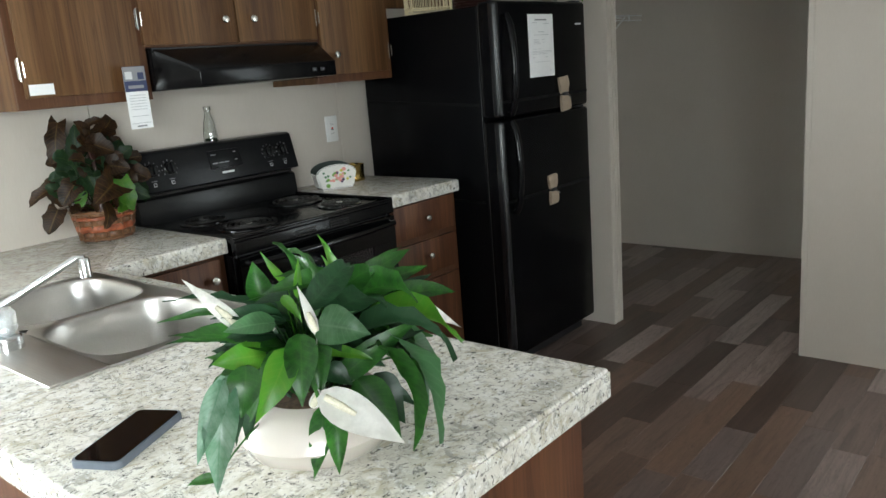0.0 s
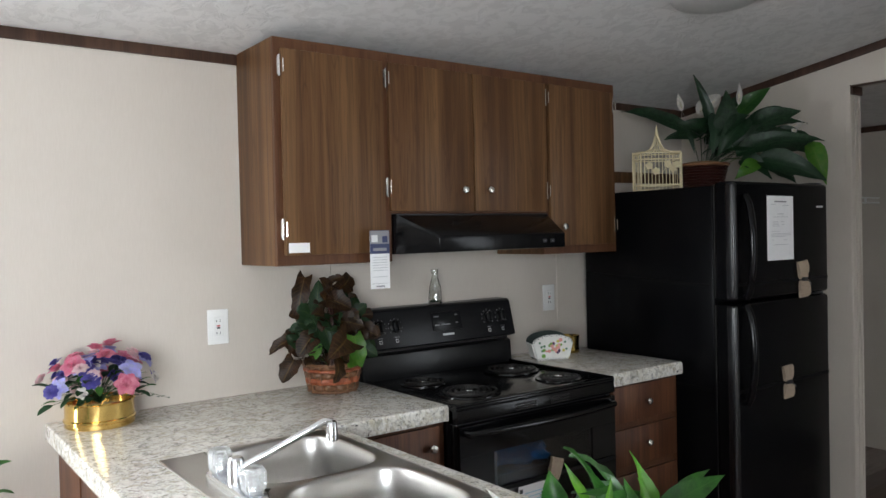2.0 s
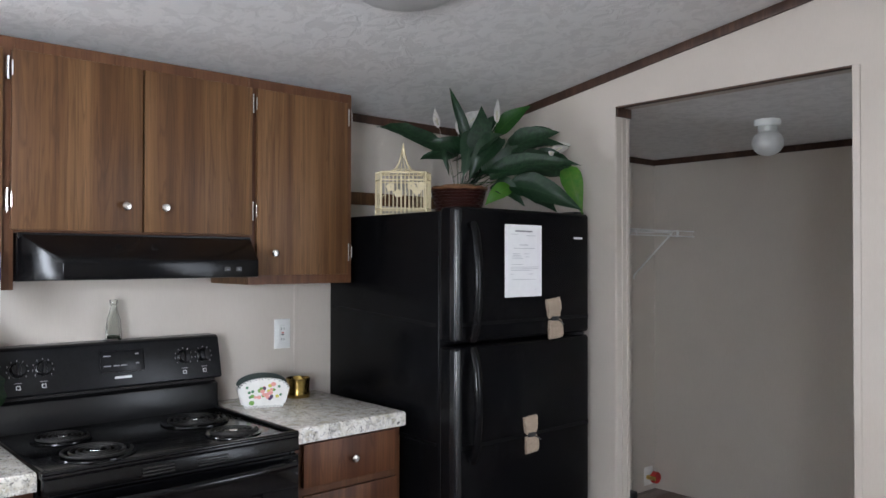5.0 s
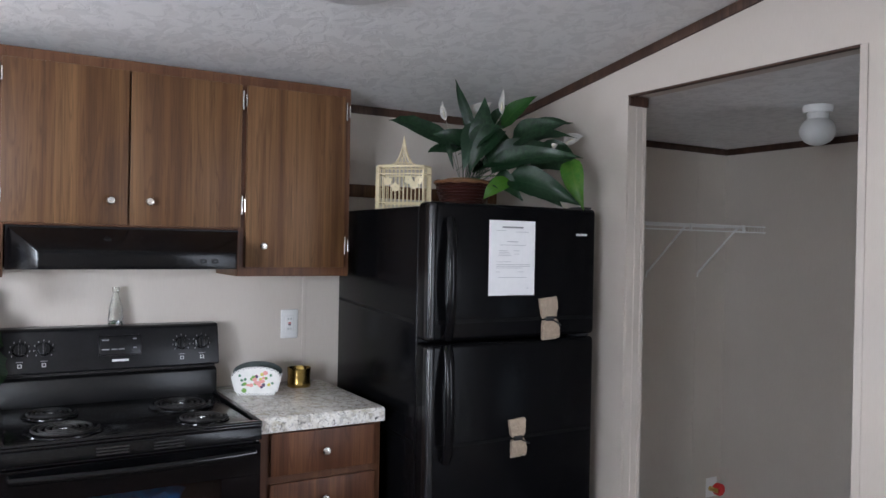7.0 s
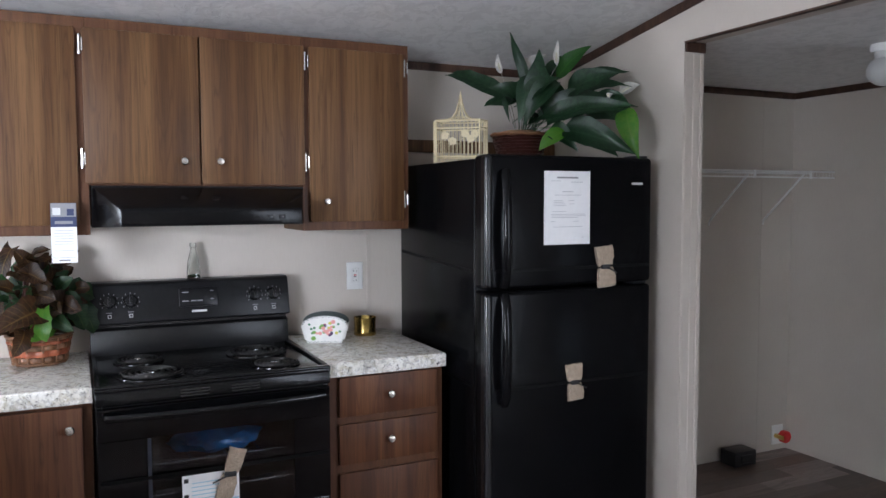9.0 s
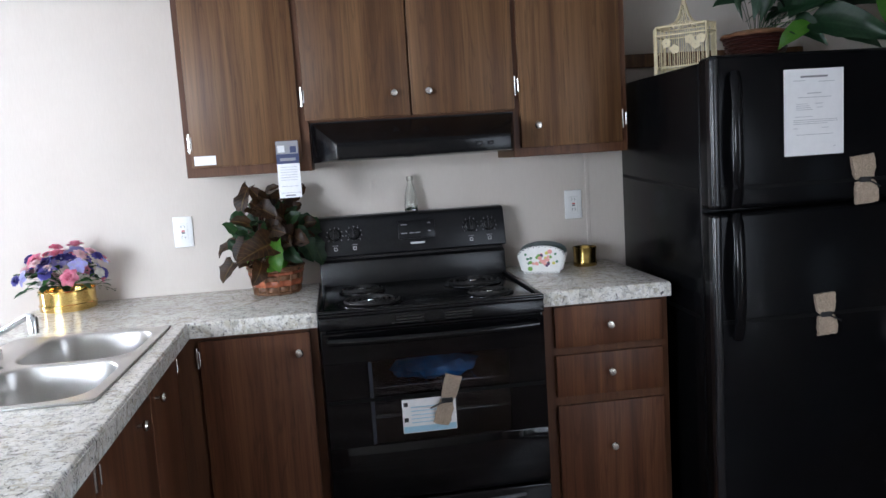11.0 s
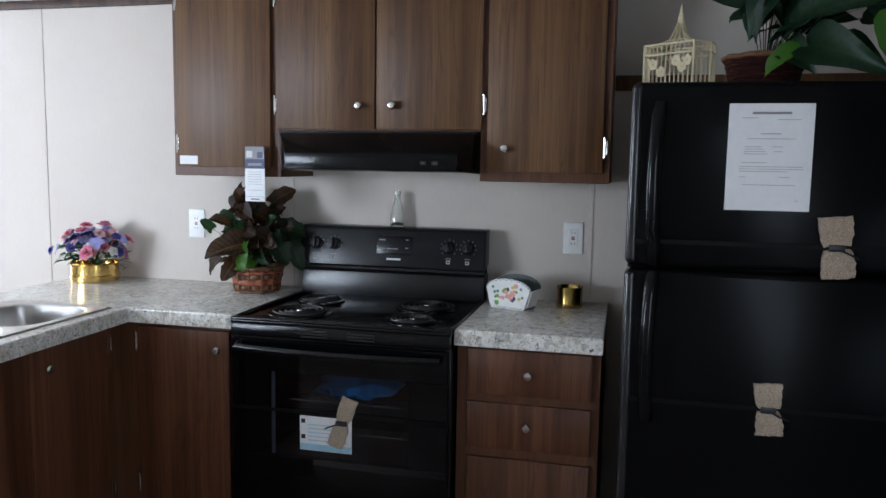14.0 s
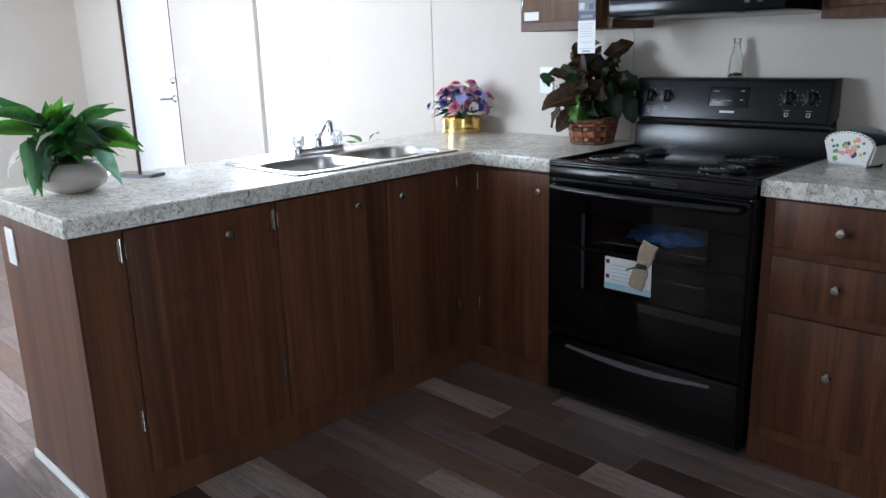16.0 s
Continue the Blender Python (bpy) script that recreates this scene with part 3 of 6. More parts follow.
# floor: dark joint sheet with planks let in further down
floor = thing("floor", "wood-look vinyl planks in mixed grey and brown tones", "floor", kind="structure")
part("subfloor", box(WEST - 0.1, HALL + 0.1, SOUTH - 0.11, NORTH + 0.11, -0.10, -0.0015), DARK_GAP, floor)
solid("ground", prism([(-60, -60), (60, -60), (60, 60), (-60, 60)], "z", -0.9, -0.7), plain("dry_grass", (0.16, 0.15, 0.07), 0.9, 0, 0.3, 3.0, 0.3), "dry grass outside the home", "ground", "structure")

# bright hazy daylight beyond the windows
for nm, bm in (("backdrop_north", box(-11.0, 2.0, 4.4, 4.45, -0.65, 4.5)), ("backdrop_south", box(-8.0, 4.0, -3.45, -3.4, -0.65, 4.5)), ("backdrop_east", box(6.5, 6.55, -3.0, 1.5, -0.65, 4.0))):
    solid(nm, bm, HAZE, "bright hazy daylight outside the windows", "backdrop", "structure")

# ---- kitchen cabinets ----


def knob(parent, x, y, z, axis="y", out=-1):
    prof = [(0.0, 0.0), (0.006, 0.0), (0.0055, 0.012 * out), (0.0135, 0.017 * out), (0.0145, 0.022 * out), (0.011, 0.027 * out), (0.0, 0.029 * out)]
    return part("knob", lathe(prof, (x, y, z), 16, None, axis), NICKEL, parent, "round satin nickel knob")


def hinge(parent, x, y, z, axis="y", out=-1):
    """A slim barrel hinge on the face frame."""
    if axis == "y":
        bm = box(x - 0.006, x + 0.006, y + out * 0.004, y, z - 0.030, z + 0.030, 0.0015, 1)
        bm = tube([(x, y + out * 0.006, z - 0.034), (x, y + out * 0.006, z + 0.034)], 0.0042, 8, bm)
        bm = tube([(x + 0.009, y + out * 0.015, z - 0.022), (x + 0.009, y + out * 0.015, z + 0.022)], 0.0022, 6, bm)
    else:
        bm = box(y, y + out * 0.004, x - 0.006, x + 0.006, z - 0.030, z + 0.030, 0.0015, 1)
        bm = tube([(y + out * 0.006, x, z - 0.034), (y + out * 0.006, x, z + 0.034)], 0.0042, 8, bm)
        bm = tube([(y + out * 0.015, x + 0.010, z - 0.022), (y + out * 0.015, x + 0.010, z + 0.022)], 0.0022, 6, bm)
    return part("hinge", bm, NICKEL, parent, "small chrome hinge")


UF = 2.464
up = "walnut-look wall cabinet with flat overlay doors and chrome hinges"


def upper(x0, x1, z0, z1, doors, label):
    c = thing("wall_cabinet", label, "cabinet", ((x0 + x1) / 2, NORTH, z0), "wall cabinets")
    part("body", box(x0, x1, UF + 0.018, NORTH - 0.001, z0, z1, 0.001, 1), CABINET, c)
    part("face_frame", box(x0, x1, UF, UF + 0.018, z0, z1, 0.0015, 1), FRAME_WOOD, c)
    for dx0, dx1, dz0, dz1, kx, kz, hx in doors:
        dr = part("door", box(dx0, dx1, UF - 0.017, UF - 0.001, dz0, dz1, 0.002), CABINET, c)
        knob(dr, kx, UF - 0.017, kz)
        for hz in (dz0 + 0.085, dz1 - 0.055):
            hinge(dr, hx, UF - 0.004, hz)
    return c


upper(0.980, 1.4165, 1.368, 2.104, [(1.003, 1.383, 1.402, 2.066, 1.338, 1.462, 0.998)], up)
upper(1.417, 2.1595, 1.537, 2.104, [(1.406, 1.781, 1.544, 2.066, 1.726, 1.625, 1.397), (1.788, 2.166, 1.544, 2.066, 1.850, 1.626, 2.172)],
      "short walnut-look wall cabinet with two doors over the range hood")
upper(2.160, 2.600, 1.368, 2.104, [(2.186, 2.574, 1.402, 2.066, 2.248, 1.481, 2.580)], up)

# base cabinets
BF, CT, TH = 2.160, 0.914, 0.050
PX0, PX1, PEND = 0.345, 1.012, 0.562


def base_front(c, along, face, out, items):
    """Doors and drawers of a base unit, on a face that looks along -y or +x."""
    for kind, a, b, z0, z1, k, h in items:
        if along == "x":
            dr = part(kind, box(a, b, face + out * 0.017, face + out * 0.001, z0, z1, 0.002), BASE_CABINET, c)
            knob(dr, k[0], face + out * 0.017, k[1], "y", out)
            if h is not None:
                for hz in (z0 + 0.178, z1 - 0.055):
                    hinge(dr, h, face + out * 0.003, hz, "y", out)
        else:
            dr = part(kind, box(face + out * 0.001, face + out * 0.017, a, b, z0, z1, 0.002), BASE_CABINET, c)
            knob(dr, face + out * 0.017, k[0], k[1], "x", out)
            if h is not None:
                for hz in (z0 + 0.178, z1 - 0.055):
                    hinge(dr, h, face + out * 0.003, hz, "x", out)


def base_unit(x0, x1, y0, y1, label, top=CT - TH):
    """A base unit; with a lower top it stays open above for a sink."""
    c = thing("base_cabinet", label, "cabinet", ((x0 + x1) / 2, (y0 + y1) / 2, 0), "base cabinets")
    part("body", box(x0, x1, y0, y1, 0.0, top, 0.0015, 1), FRAME_WOOD, c)
    if top < CT - TH:
        for a, b, e, f in ((x0, x0 + 0.018, y0, y1), (x1 - 0.018, x1, y0, y1), (x0 + 0.018, x1 - 0.018, y0, y0 + 0.018), (x0 + 0.018, x1 - 0.018, y1 - 0.018, y1)):
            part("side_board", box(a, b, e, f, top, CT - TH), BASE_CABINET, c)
    return c


PF = 0.976


def out_of_square(c):
    """The kitchen side of the peninsula stands a little askew, parallel to its worktop's edge."""
    o = BASE[c.name]
    for ob in c.children_recursive:
        for v in ob.data.vertices:
            v.co.x -= 0.0217 * (v.co.y + o.y - 0.592) * min(1.08, max(0.0, (v.co.x + o.x - 0.385) / (PF - 0.385)))


c = base_unit(PF - 0.4, 1.400, BF, NORTH - 0.002, "walnut-look corner base cabinet with one door beside the stove")
base_front(c, "x", BF, -1, [("door", 1.020, 1.372, 0.105, 0.850, (1.335, 0.786), 1.011)])
part("toe_board", box(1.0, 1.398, BF - 0.006, BF - 0.0005, 0.0, 0.085, 0.001, 1), FRAME_WOOD, c)
c = base_unit(2.158, 2.604, BF, NORTH - 0.002, "walnut-look base cabinet with three drawers beside the refrigerator")
base_front(c, "x", BF, -1, [("drawer", 2.195, 2.578, 0.713, 0.855, (2.386, 0.783), None), ("drawer", 2.195, 2.578, 0.540, 0.686, (2.386, 0.619), None),
                            ("drawer", 2.195, 2.578, 0.130, 0.508, (2.386, 0.352), None)])
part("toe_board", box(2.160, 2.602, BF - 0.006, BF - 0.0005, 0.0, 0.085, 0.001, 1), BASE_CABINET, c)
PB = 0.385
c = base_unit(PB, PF, 1.206, BF - 0.001, "walnut-look sink base cabinet of the peninsula with two doors", 0.70)
base_front(c, "y", PF, 1, [("door", 1.227, 1.700, 0.105, 0.850, (1.551, 0.783), 1.218), ("door", 1.706, 2.066, 0.105, 0.850, (1.766, 0.789), 2.074)])
out_of_square(c)
c = base_unit(PB, PF, PEND + 0.030, 1.205, "walnut-look base cabinet at the end of the peninsula")
base_front(c, "y", PF, 1, [("door", 0.726, 1.188, 0.105, 0.850, (1.040, 0.782), 0.716)])
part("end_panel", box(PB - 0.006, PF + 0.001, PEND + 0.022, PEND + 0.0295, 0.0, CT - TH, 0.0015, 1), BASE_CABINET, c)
part("shoe_moulding", box(PB - 0.006, PF + 0.001, PEND + 0.012, PEND + 0.0215, 0.0, 0.030, 0.003, 2), WHITE_PLASTIC, c, "pale shoe moulding along the floor")
part("outlet_plate", box(0.46, 0.53, PEND + 0.016, PEND + 0.0215, 0.70, 0.815, 0.002), WHITE_PLASTIC, c, "white outlet plate on the end panel")
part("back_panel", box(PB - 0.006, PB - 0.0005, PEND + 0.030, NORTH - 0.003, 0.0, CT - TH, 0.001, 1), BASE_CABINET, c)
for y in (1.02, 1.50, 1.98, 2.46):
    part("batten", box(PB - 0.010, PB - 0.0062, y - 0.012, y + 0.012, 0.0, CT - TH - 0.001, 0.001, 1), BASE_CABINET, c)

out_of_square(c)

# countertops: an L-shaped one with a hole for the sink, and a short one
SX0, SX1, SY0, SY1 = 0.515, 0.925, 1.365, 2.075


def counter_l():
    bm = bmesh.new()
    z0, z1 = CT - TH, CT
    outer = [(PX0, PEND), (PX1 + 0.016, PEND), (PX1 - 0.018, 2.135), (1.401, 2.135), (1.401, NORTH - 0.001), (PX0, NORTH - 0.001)]
    hole = [(SX0, SY0), (SX1, SY0), (SX1, SY1), (SX0, SY1)]
    for z in (z0, z1):
        vo = [bm.verts.new((*p, z)) for p in outer]
        vh = [bm.verts.new((*p, z)) for p in hole]
        for f in ((vo[0], vo[1], vh[1], vh[0]), (vo[1], vo[2], vh[2], vh[1]), (vo[5], vo[0], vh[0], vh[3]), (vo[2], vo[3], vo[4]), (vo[5], vh[3], vh[2], vo[2], vo[4])):
            bm.faces.new(f)
        if z == z0:
            lo, lh = vo, vh
    rim = []
    for a, b in ((lo, vo), (lh, vh)):
        for i in range(len(a)):
            j = (i + 1) % len(a)
            bm.faces.new((a[i], a[j], b[j], b[i]))
    bm.edges.ensure_lookup_table()
    rim = [e for e in bm.edges if all(abs(v.co.z - z1) < 1e-6 and v in vo for v in e.verts) and len(e.link_faces) == 2
           and any(abs(f.normal.z) < 0.5 or abs(sum(v.co.z for v in f.verts) / len(f.verts) - z1) > 0.01 for f in e.link_faces)]
    bmesh.ops.recalc_face_normals(bm, faces=bm.faces)
    bmesh.ops.bevel(bm, geom=rim, offset=0.006, segments=3, profile=0.5, affect="EDGES")
    return bm


big_top = solid("countertop", counter_l(), COUNTER, "L-shaped speckled white and grey granite-look laminate countertop", "countertop")
small_top = solid("countertop", box(2.153, 2.608, 2.133, NORTH - 0.001, CT - TH, CT, 0.005, 3), COUNTER, "short speckled granite-look laminate countertop beside the refrigerator", "countertop")

for pts in ([(PX1 + 0.016, PEND + 0.004), (PX1 + 0.0185, PEND + 0.004), (PX1 - 0.0156, 2.132), (PX1 - 0.018, 2.132)], [(PX0, PEND - 0.0025), (PX1 + 0.0185, PEND - 0.0025), (PX1 + 0.0185, PEND), (PX0, PEND)],
            [(PX1 - 0.0156, 2.1325), (1.401, 2.1325), (1.401, 2.135), (PX1 - 0.0156, 2.135)]):
    part("front_edge", prism(pts, "z", CT - TH, CT - 0.007), COUNTER, big_top)
part("front_edge", box(2.153, 2.608, 2.1305, 2.133, CT - TH, CT - 0.006), COUNTER, small_top)

# ---- stove ----
st = thing("stove", "black freestanding electric coil range with a slanted control panel", "stove", (1.777, 2.40, 0))
SX, SR, SF = 1.407, 2.147, 2.118


def tinted():
    m, nt, b = material("tinted_oven_glass", 0.03, 0.0, (0.40, 0.41, 0.44))
    b.inputs["Transmission Weight"].default_value = 1.0
    b.inputs["IOR"].default_value = 1.45
    return m


part("body", box(SX, SX + 0.02, SF, 2.700, 0.03, 0.895, 0.002), BLACK, st)
part("body", box(SR - 0.02, SR, SF, 2.700, 0.03, 0.895, 0.002), BLACK, st)
part("back", box(SX + 0.02, SR - 0.02, 2.66, 2.700, 0.03, 0.895), BLACK, st)
part("cavity_floor", box(SX + 0.02, SR - 0.02, SF + 0.002, 2.66, 0.36, 0.37), BLACK_SATIN, st)
part("cavity_roof", box(SX + 0.02, SR - 0.02, SF + 0.002, 2.66, 0.80, 0.895), BLACK_SATIN, st)
part("plinth", box(SX + 0.02, SR - 0.02, SF + 0.03, 2.66, 0.0, 0.045), BLACK_PLASTIC, st)


ct = part("cooktop", box(SX - 0.003, SR + 0.003, SF - 0.022, 2.690, 0.896, 0.908, 0.004, 3), BLACK, st)
for x0, x1, y0, y1 in ((SX - 0.003, SR + 0.003, SF - 0.022, SF + 0.002), (SX - 0.003, SX + 0.016, SF + 0.002, 2.68), (SR - 0.016, SR + 0.003, SF + 0.002, 2.68)):
    part("raised_edge", box(x0, x1, y0, y1, 0.905, 0.917, 0.005, 3), BLACK, ct)
part("front_rail", prism([(SF - 0.022, 0.897), (SF - 0.026, 0.858), (SF - 0.004, 0.850), (SF + 0.03, 0.850), (SF + 0.03, 0.897)], "x", SX, SR, 0.003), BLACK_GLOSS, st)
for vx in (1.70, 1.86):
    for i in range(3):
        part("vent_slot", box(vx - 0.045, vx + 0.045, SF - 0.0275, SF - 0.020, 0.864 + i * 0.009, 0.868 + i * 0.009), DARK_GAP, st)
for bx, by, r in ((1.582, 2.255, 0.098), (1.560, 2.500, 0.076), (1.990, 2.230, 0.076), (1.975, 2.480, 0.098)):
    pan = part("drip_pan", lathe([(r * 0.30, 0.902), (r * 0.8, 0.904), (r * 1.02, 0.911), (r * 1.12, 0.9125), (r * 1.13, 0.909), (r * 1.0, 0.907)], (bx, by, 0), 30), BLACK, st, "black enamel drip pan")
    spiral = [(bx + (0.018 + (r - 0.018) * k / 110) * math.cos(k * 0.228), by + (0.018 + (r - 0.018) * k / 110) * math.sin(k * 0.228), 0.9185) for k in range(111)]
    part("coil", tube(spiral, 0.0042, 6), COIL, pan, "dark coiled burner element")
    part("hub", lathe([(0.0, 0.912), (0.017, 0.912), (0.015, 0.921), (0.0, 0.9225)], (bx, by, 0), 16), CHROME, pan)
# backguard
bgp = part("backguard_riser", prism([(2.665, 0.905), (2.672, 1.000), (2.700, 1.010), (2.755, 1.010), (2.755, 0.895), (2.69, 0.895)], "x", SX, SR, 0.003), RISER, st)
part("backguard_gap", box(SX + 0.004, SR - 0.004, 2.690, 2.752, 1.008, 1.040), DARK_GAP, st)
cp = part("control_panel", prism([(2.640, 1.028), (2.676, 1.170), (2.690, 1.178), (2.756, 1.178), (2.756, 1.040), (2.66, 1.022)], "x", SX - 0.002, SR + 0.002, 0.004, None, 3), BLACK_SATIN, st, "black slanted control panel")
lean = math.atan2(0.036, 0.142)
panel = pose(0, 2.658, 1.099, -math.degrees(lean))


def on_panel(bm, x, v):
    """Puts a shape drawn in the panel's own plane (x, out, up) onto the control panel."""
    return moved(bm, panel @ pose(x, 0, v))


for kx in (1.474, 1.548, 2.010, 2.084):
    bm = lathe([(0.024, 0.002), (0.024, -0.003), (0.019, -0.006), (0.019, -0.020), (0.0, -0.022)], (0, 0, 0), 24, None, "y")
    kb = part("dial", on_panel(box(-0.0045, 0.0045, -0.030, -0.006, -0.020, 0.020, 0.002, 2, bm), kx, 0.010), DIAL_BLACK, st, "black burner dial")
    for k in range(9):
        a = math.radians(-130 + 32.5 * k)
        part("mark", on_panel(box(-0.0012, 0.0012, -0.0008, 0.0004, -0.003, 0.003), kx + 0.031 * math.sin(a), 0.010 + 0.031 * math.cos(a)), GREY_PRINT, kb)
    part("mark", on_panel(box(-0.0065, 0.0065, -0.0008, 0.0004, -0.0065, 0.0065), kx, -0.045), WHITE_PRINT, kb)
    part("mark", on_panel(box(-0.0042, 0.0042, -0.0014, 0.0, -0.0042, 0.0042), kx, -0.045), BLACK_SATIN, kb)
    part("mark", on_panel(box(-0.011, 0.011, -0.0008, 0.0004, -0.0012, 0.0012), kx, -0.031), GREY_PRINT, kb)
ds = part("display", on_panel(box(-0.073, 0.073, -0.0025, 0.0, -0.036, 0.037, 0.003, 2), 1.795, 0.012), BLACK_SATIN, st, "dark clock display")
for dx, dv, w in ((-0.05, 0.020, 0.012), (0.05, 0.022, 0.006), (-0.05, -0.014, 0.012), (-0.020, -0.014, 0.010), (0.004, -0.014, 0.010), (0.05, -0.010, 0.006)):
    part("mark", on_panel(box(-w, w, -0.0032, -0.002, -0.0022, 0.0022), 1.795 + dx, 0.012 + dv), GREY_PRINT, ds)
part("badge", on_panel(box(-0.028, 0.028, -0.001, 0.0004, -0.004, 0.004), 1.795, -0.042), WHITE_PRINT, st, "small pale maker's badge")
# oven door with its window
DZ0, DZ1, DY = 0.274, 0.846, SF - 0.028
WX0, WX1, WZ0, WZ1 = 1.552, 2.018, 0.462, 0.746
dr = part("oven_door", box(SX + 0.004, SR - 0.004, DY, SF - 0.001, DZ0, WZ0, 0.003), BLACK_GLASS, st)
for x0, x1, z0, z1 in ((SX + 0.004, WX0, WZ0, WZ1), (WX1, SR - 0.004, WZ0, WZ1), (SX + 0.004, SR - 0.004, WZ1, DZ1)):
    part("door_frame", box(x0, x1, DY, SF - 0.001, z0, z1, 0.0008, 1), BLACK_GLASS, dr)
p = part("oven_window", box(WX0, WX1, DY + 0.004, DY + 0.008, WZ0, WZ1), tinted(), dr, "dark tinted oven window")
p.visible_shadow = False
part("window_edge", box(WX0 + 0.001, WX0 + 0.012, DY + 0.0005, DY + 0.0038, WZ0 + 0.006, WZ1 - 0.004, 0.0006, 1), plain("blue_grey_window_edge", (0.026, 0.030, 0.042), 0.3, 0, 0.1, 60, 0.0), dr, "pale edge strip of the oven window")
grip = [(SX + 0.03 + (SR - SX - 0.06) * k / 16, DY - 0.018 - 0.026 * math.sin(math.pi * k / 16), 0.822) for k in range(17)]
part("handle", tube([(SX + 0.03, DY, 0.826)] + grip + [(SR - 0.03, DY, 0.826)], 0.0125, 12), BLACK, dr, "bowed black oven handle")
for rz in (0.634, 0.532):
    bm = tube([(SX + 0.03, 2.16, rz), (SR - 0.03, 2.16, rz)], 0.003, 6)
    for k in range(12):
        x = SX + 0.06 + k * 0.056
        tube([(x, 2.16, rz), (x, 2.60, rz)], 0.002, 5, bm)
    part("oven_rack", bm, CHROME, st)
part("storage_drawer", box(SX + 0.004, SR - 0.004, DY, SF - 0.001, 0.048, 0.262, 0.004), BLACK, st)
lip = [(1.50 + 0.55 * k / 14, 0.234 + 0.010 * math.sin(math.pi * k / 14) * -1) for k in range(15)]
bm = prism([(1.495, 0.238)] + [(x, z + 0.008) for x, z in lip] + [(2.055, 0.238)] + [(x, z - 0.012 * math.sin(math.pi * max(0.05, min(0.95, k / 14)))) for k, (x, z) in reversed(list(enumerate(lip)))], "y", DY - 0.008, DY - 0.001)
part("drawer_grip", bm, plain("grey_satin_grip", (0.11, 0.11, 0.12), 0.3, 0, 0.1, 60, 0.02), st, "grey curved drawer grip")

# blue film left in the oven, leaflet and carpet tag on its door
bm = bmesh.new()
bmesh.ops.create_icosphere(bm, subdivisions=3, radius=1)
for v in bm.verts:
    n = noise.noise(v.co * 2.2) * 0.35 + noise.noise(v.co * 5) * 0.15
    v.co = Vector((v.co.x * 0.14 * (1 + n), v.co.y * 0.11 * (1 + n), max(-0.3, v.co.z) * 0.042 * (1 + n)))
solid("plastic_film", moved(bm, pose(1.79, 2.27, 0.662)), BLUE_FILM, "crumpled blue plastic film on the oven rack", "packaging", angle=60)


def leaflet(name, parts, label, category):
    """A flat printed sheet: rows are (x0, x1, z0, z1, y0, y1, material, part name)."""
    at = ((parts[0][0] + parts[0][1]) / 2, parts[0][5], parts[0][2])
    t = thing(name, label, category, at)
    for x0, x1, z0, z1, y0, y1, mt, nm in parts:
        part(nm, box(x0, x1, y0, y1, z0, z1), mt, t)
    return t


PALE_BLUE = plain("pale_blue_print", (0.35, 0.58, 0.70), 0.6, 0, 0.06, 50, 0)
FY = DY
lf = leaflet("leaflet", [(1.653, 1.831, 0.492, 0.606, FY - 0.0015, FY, PAPER, "sheet"), (1.655, 1.829, 0.494, 0.514, FY - 0.0022, FY - 0.0016, PALE_BLUE, "band")]
             + [(1.682, 1.80, z, z + 0.003, FY - 0.0021, FY - 0.0016, PALE_BLUE, "text_line") for z in (0.525, 0.538, 0.551, 0.564, 0.577)]
             + [(1.658, 1.672, z, z + 0.014, FY - 0.0021, FY - 0.0016, BLACK_PLASTIC, "mark") for z in (0.530, 0.582)], "white and pale blue leaflet on the oven door", "leaflet")


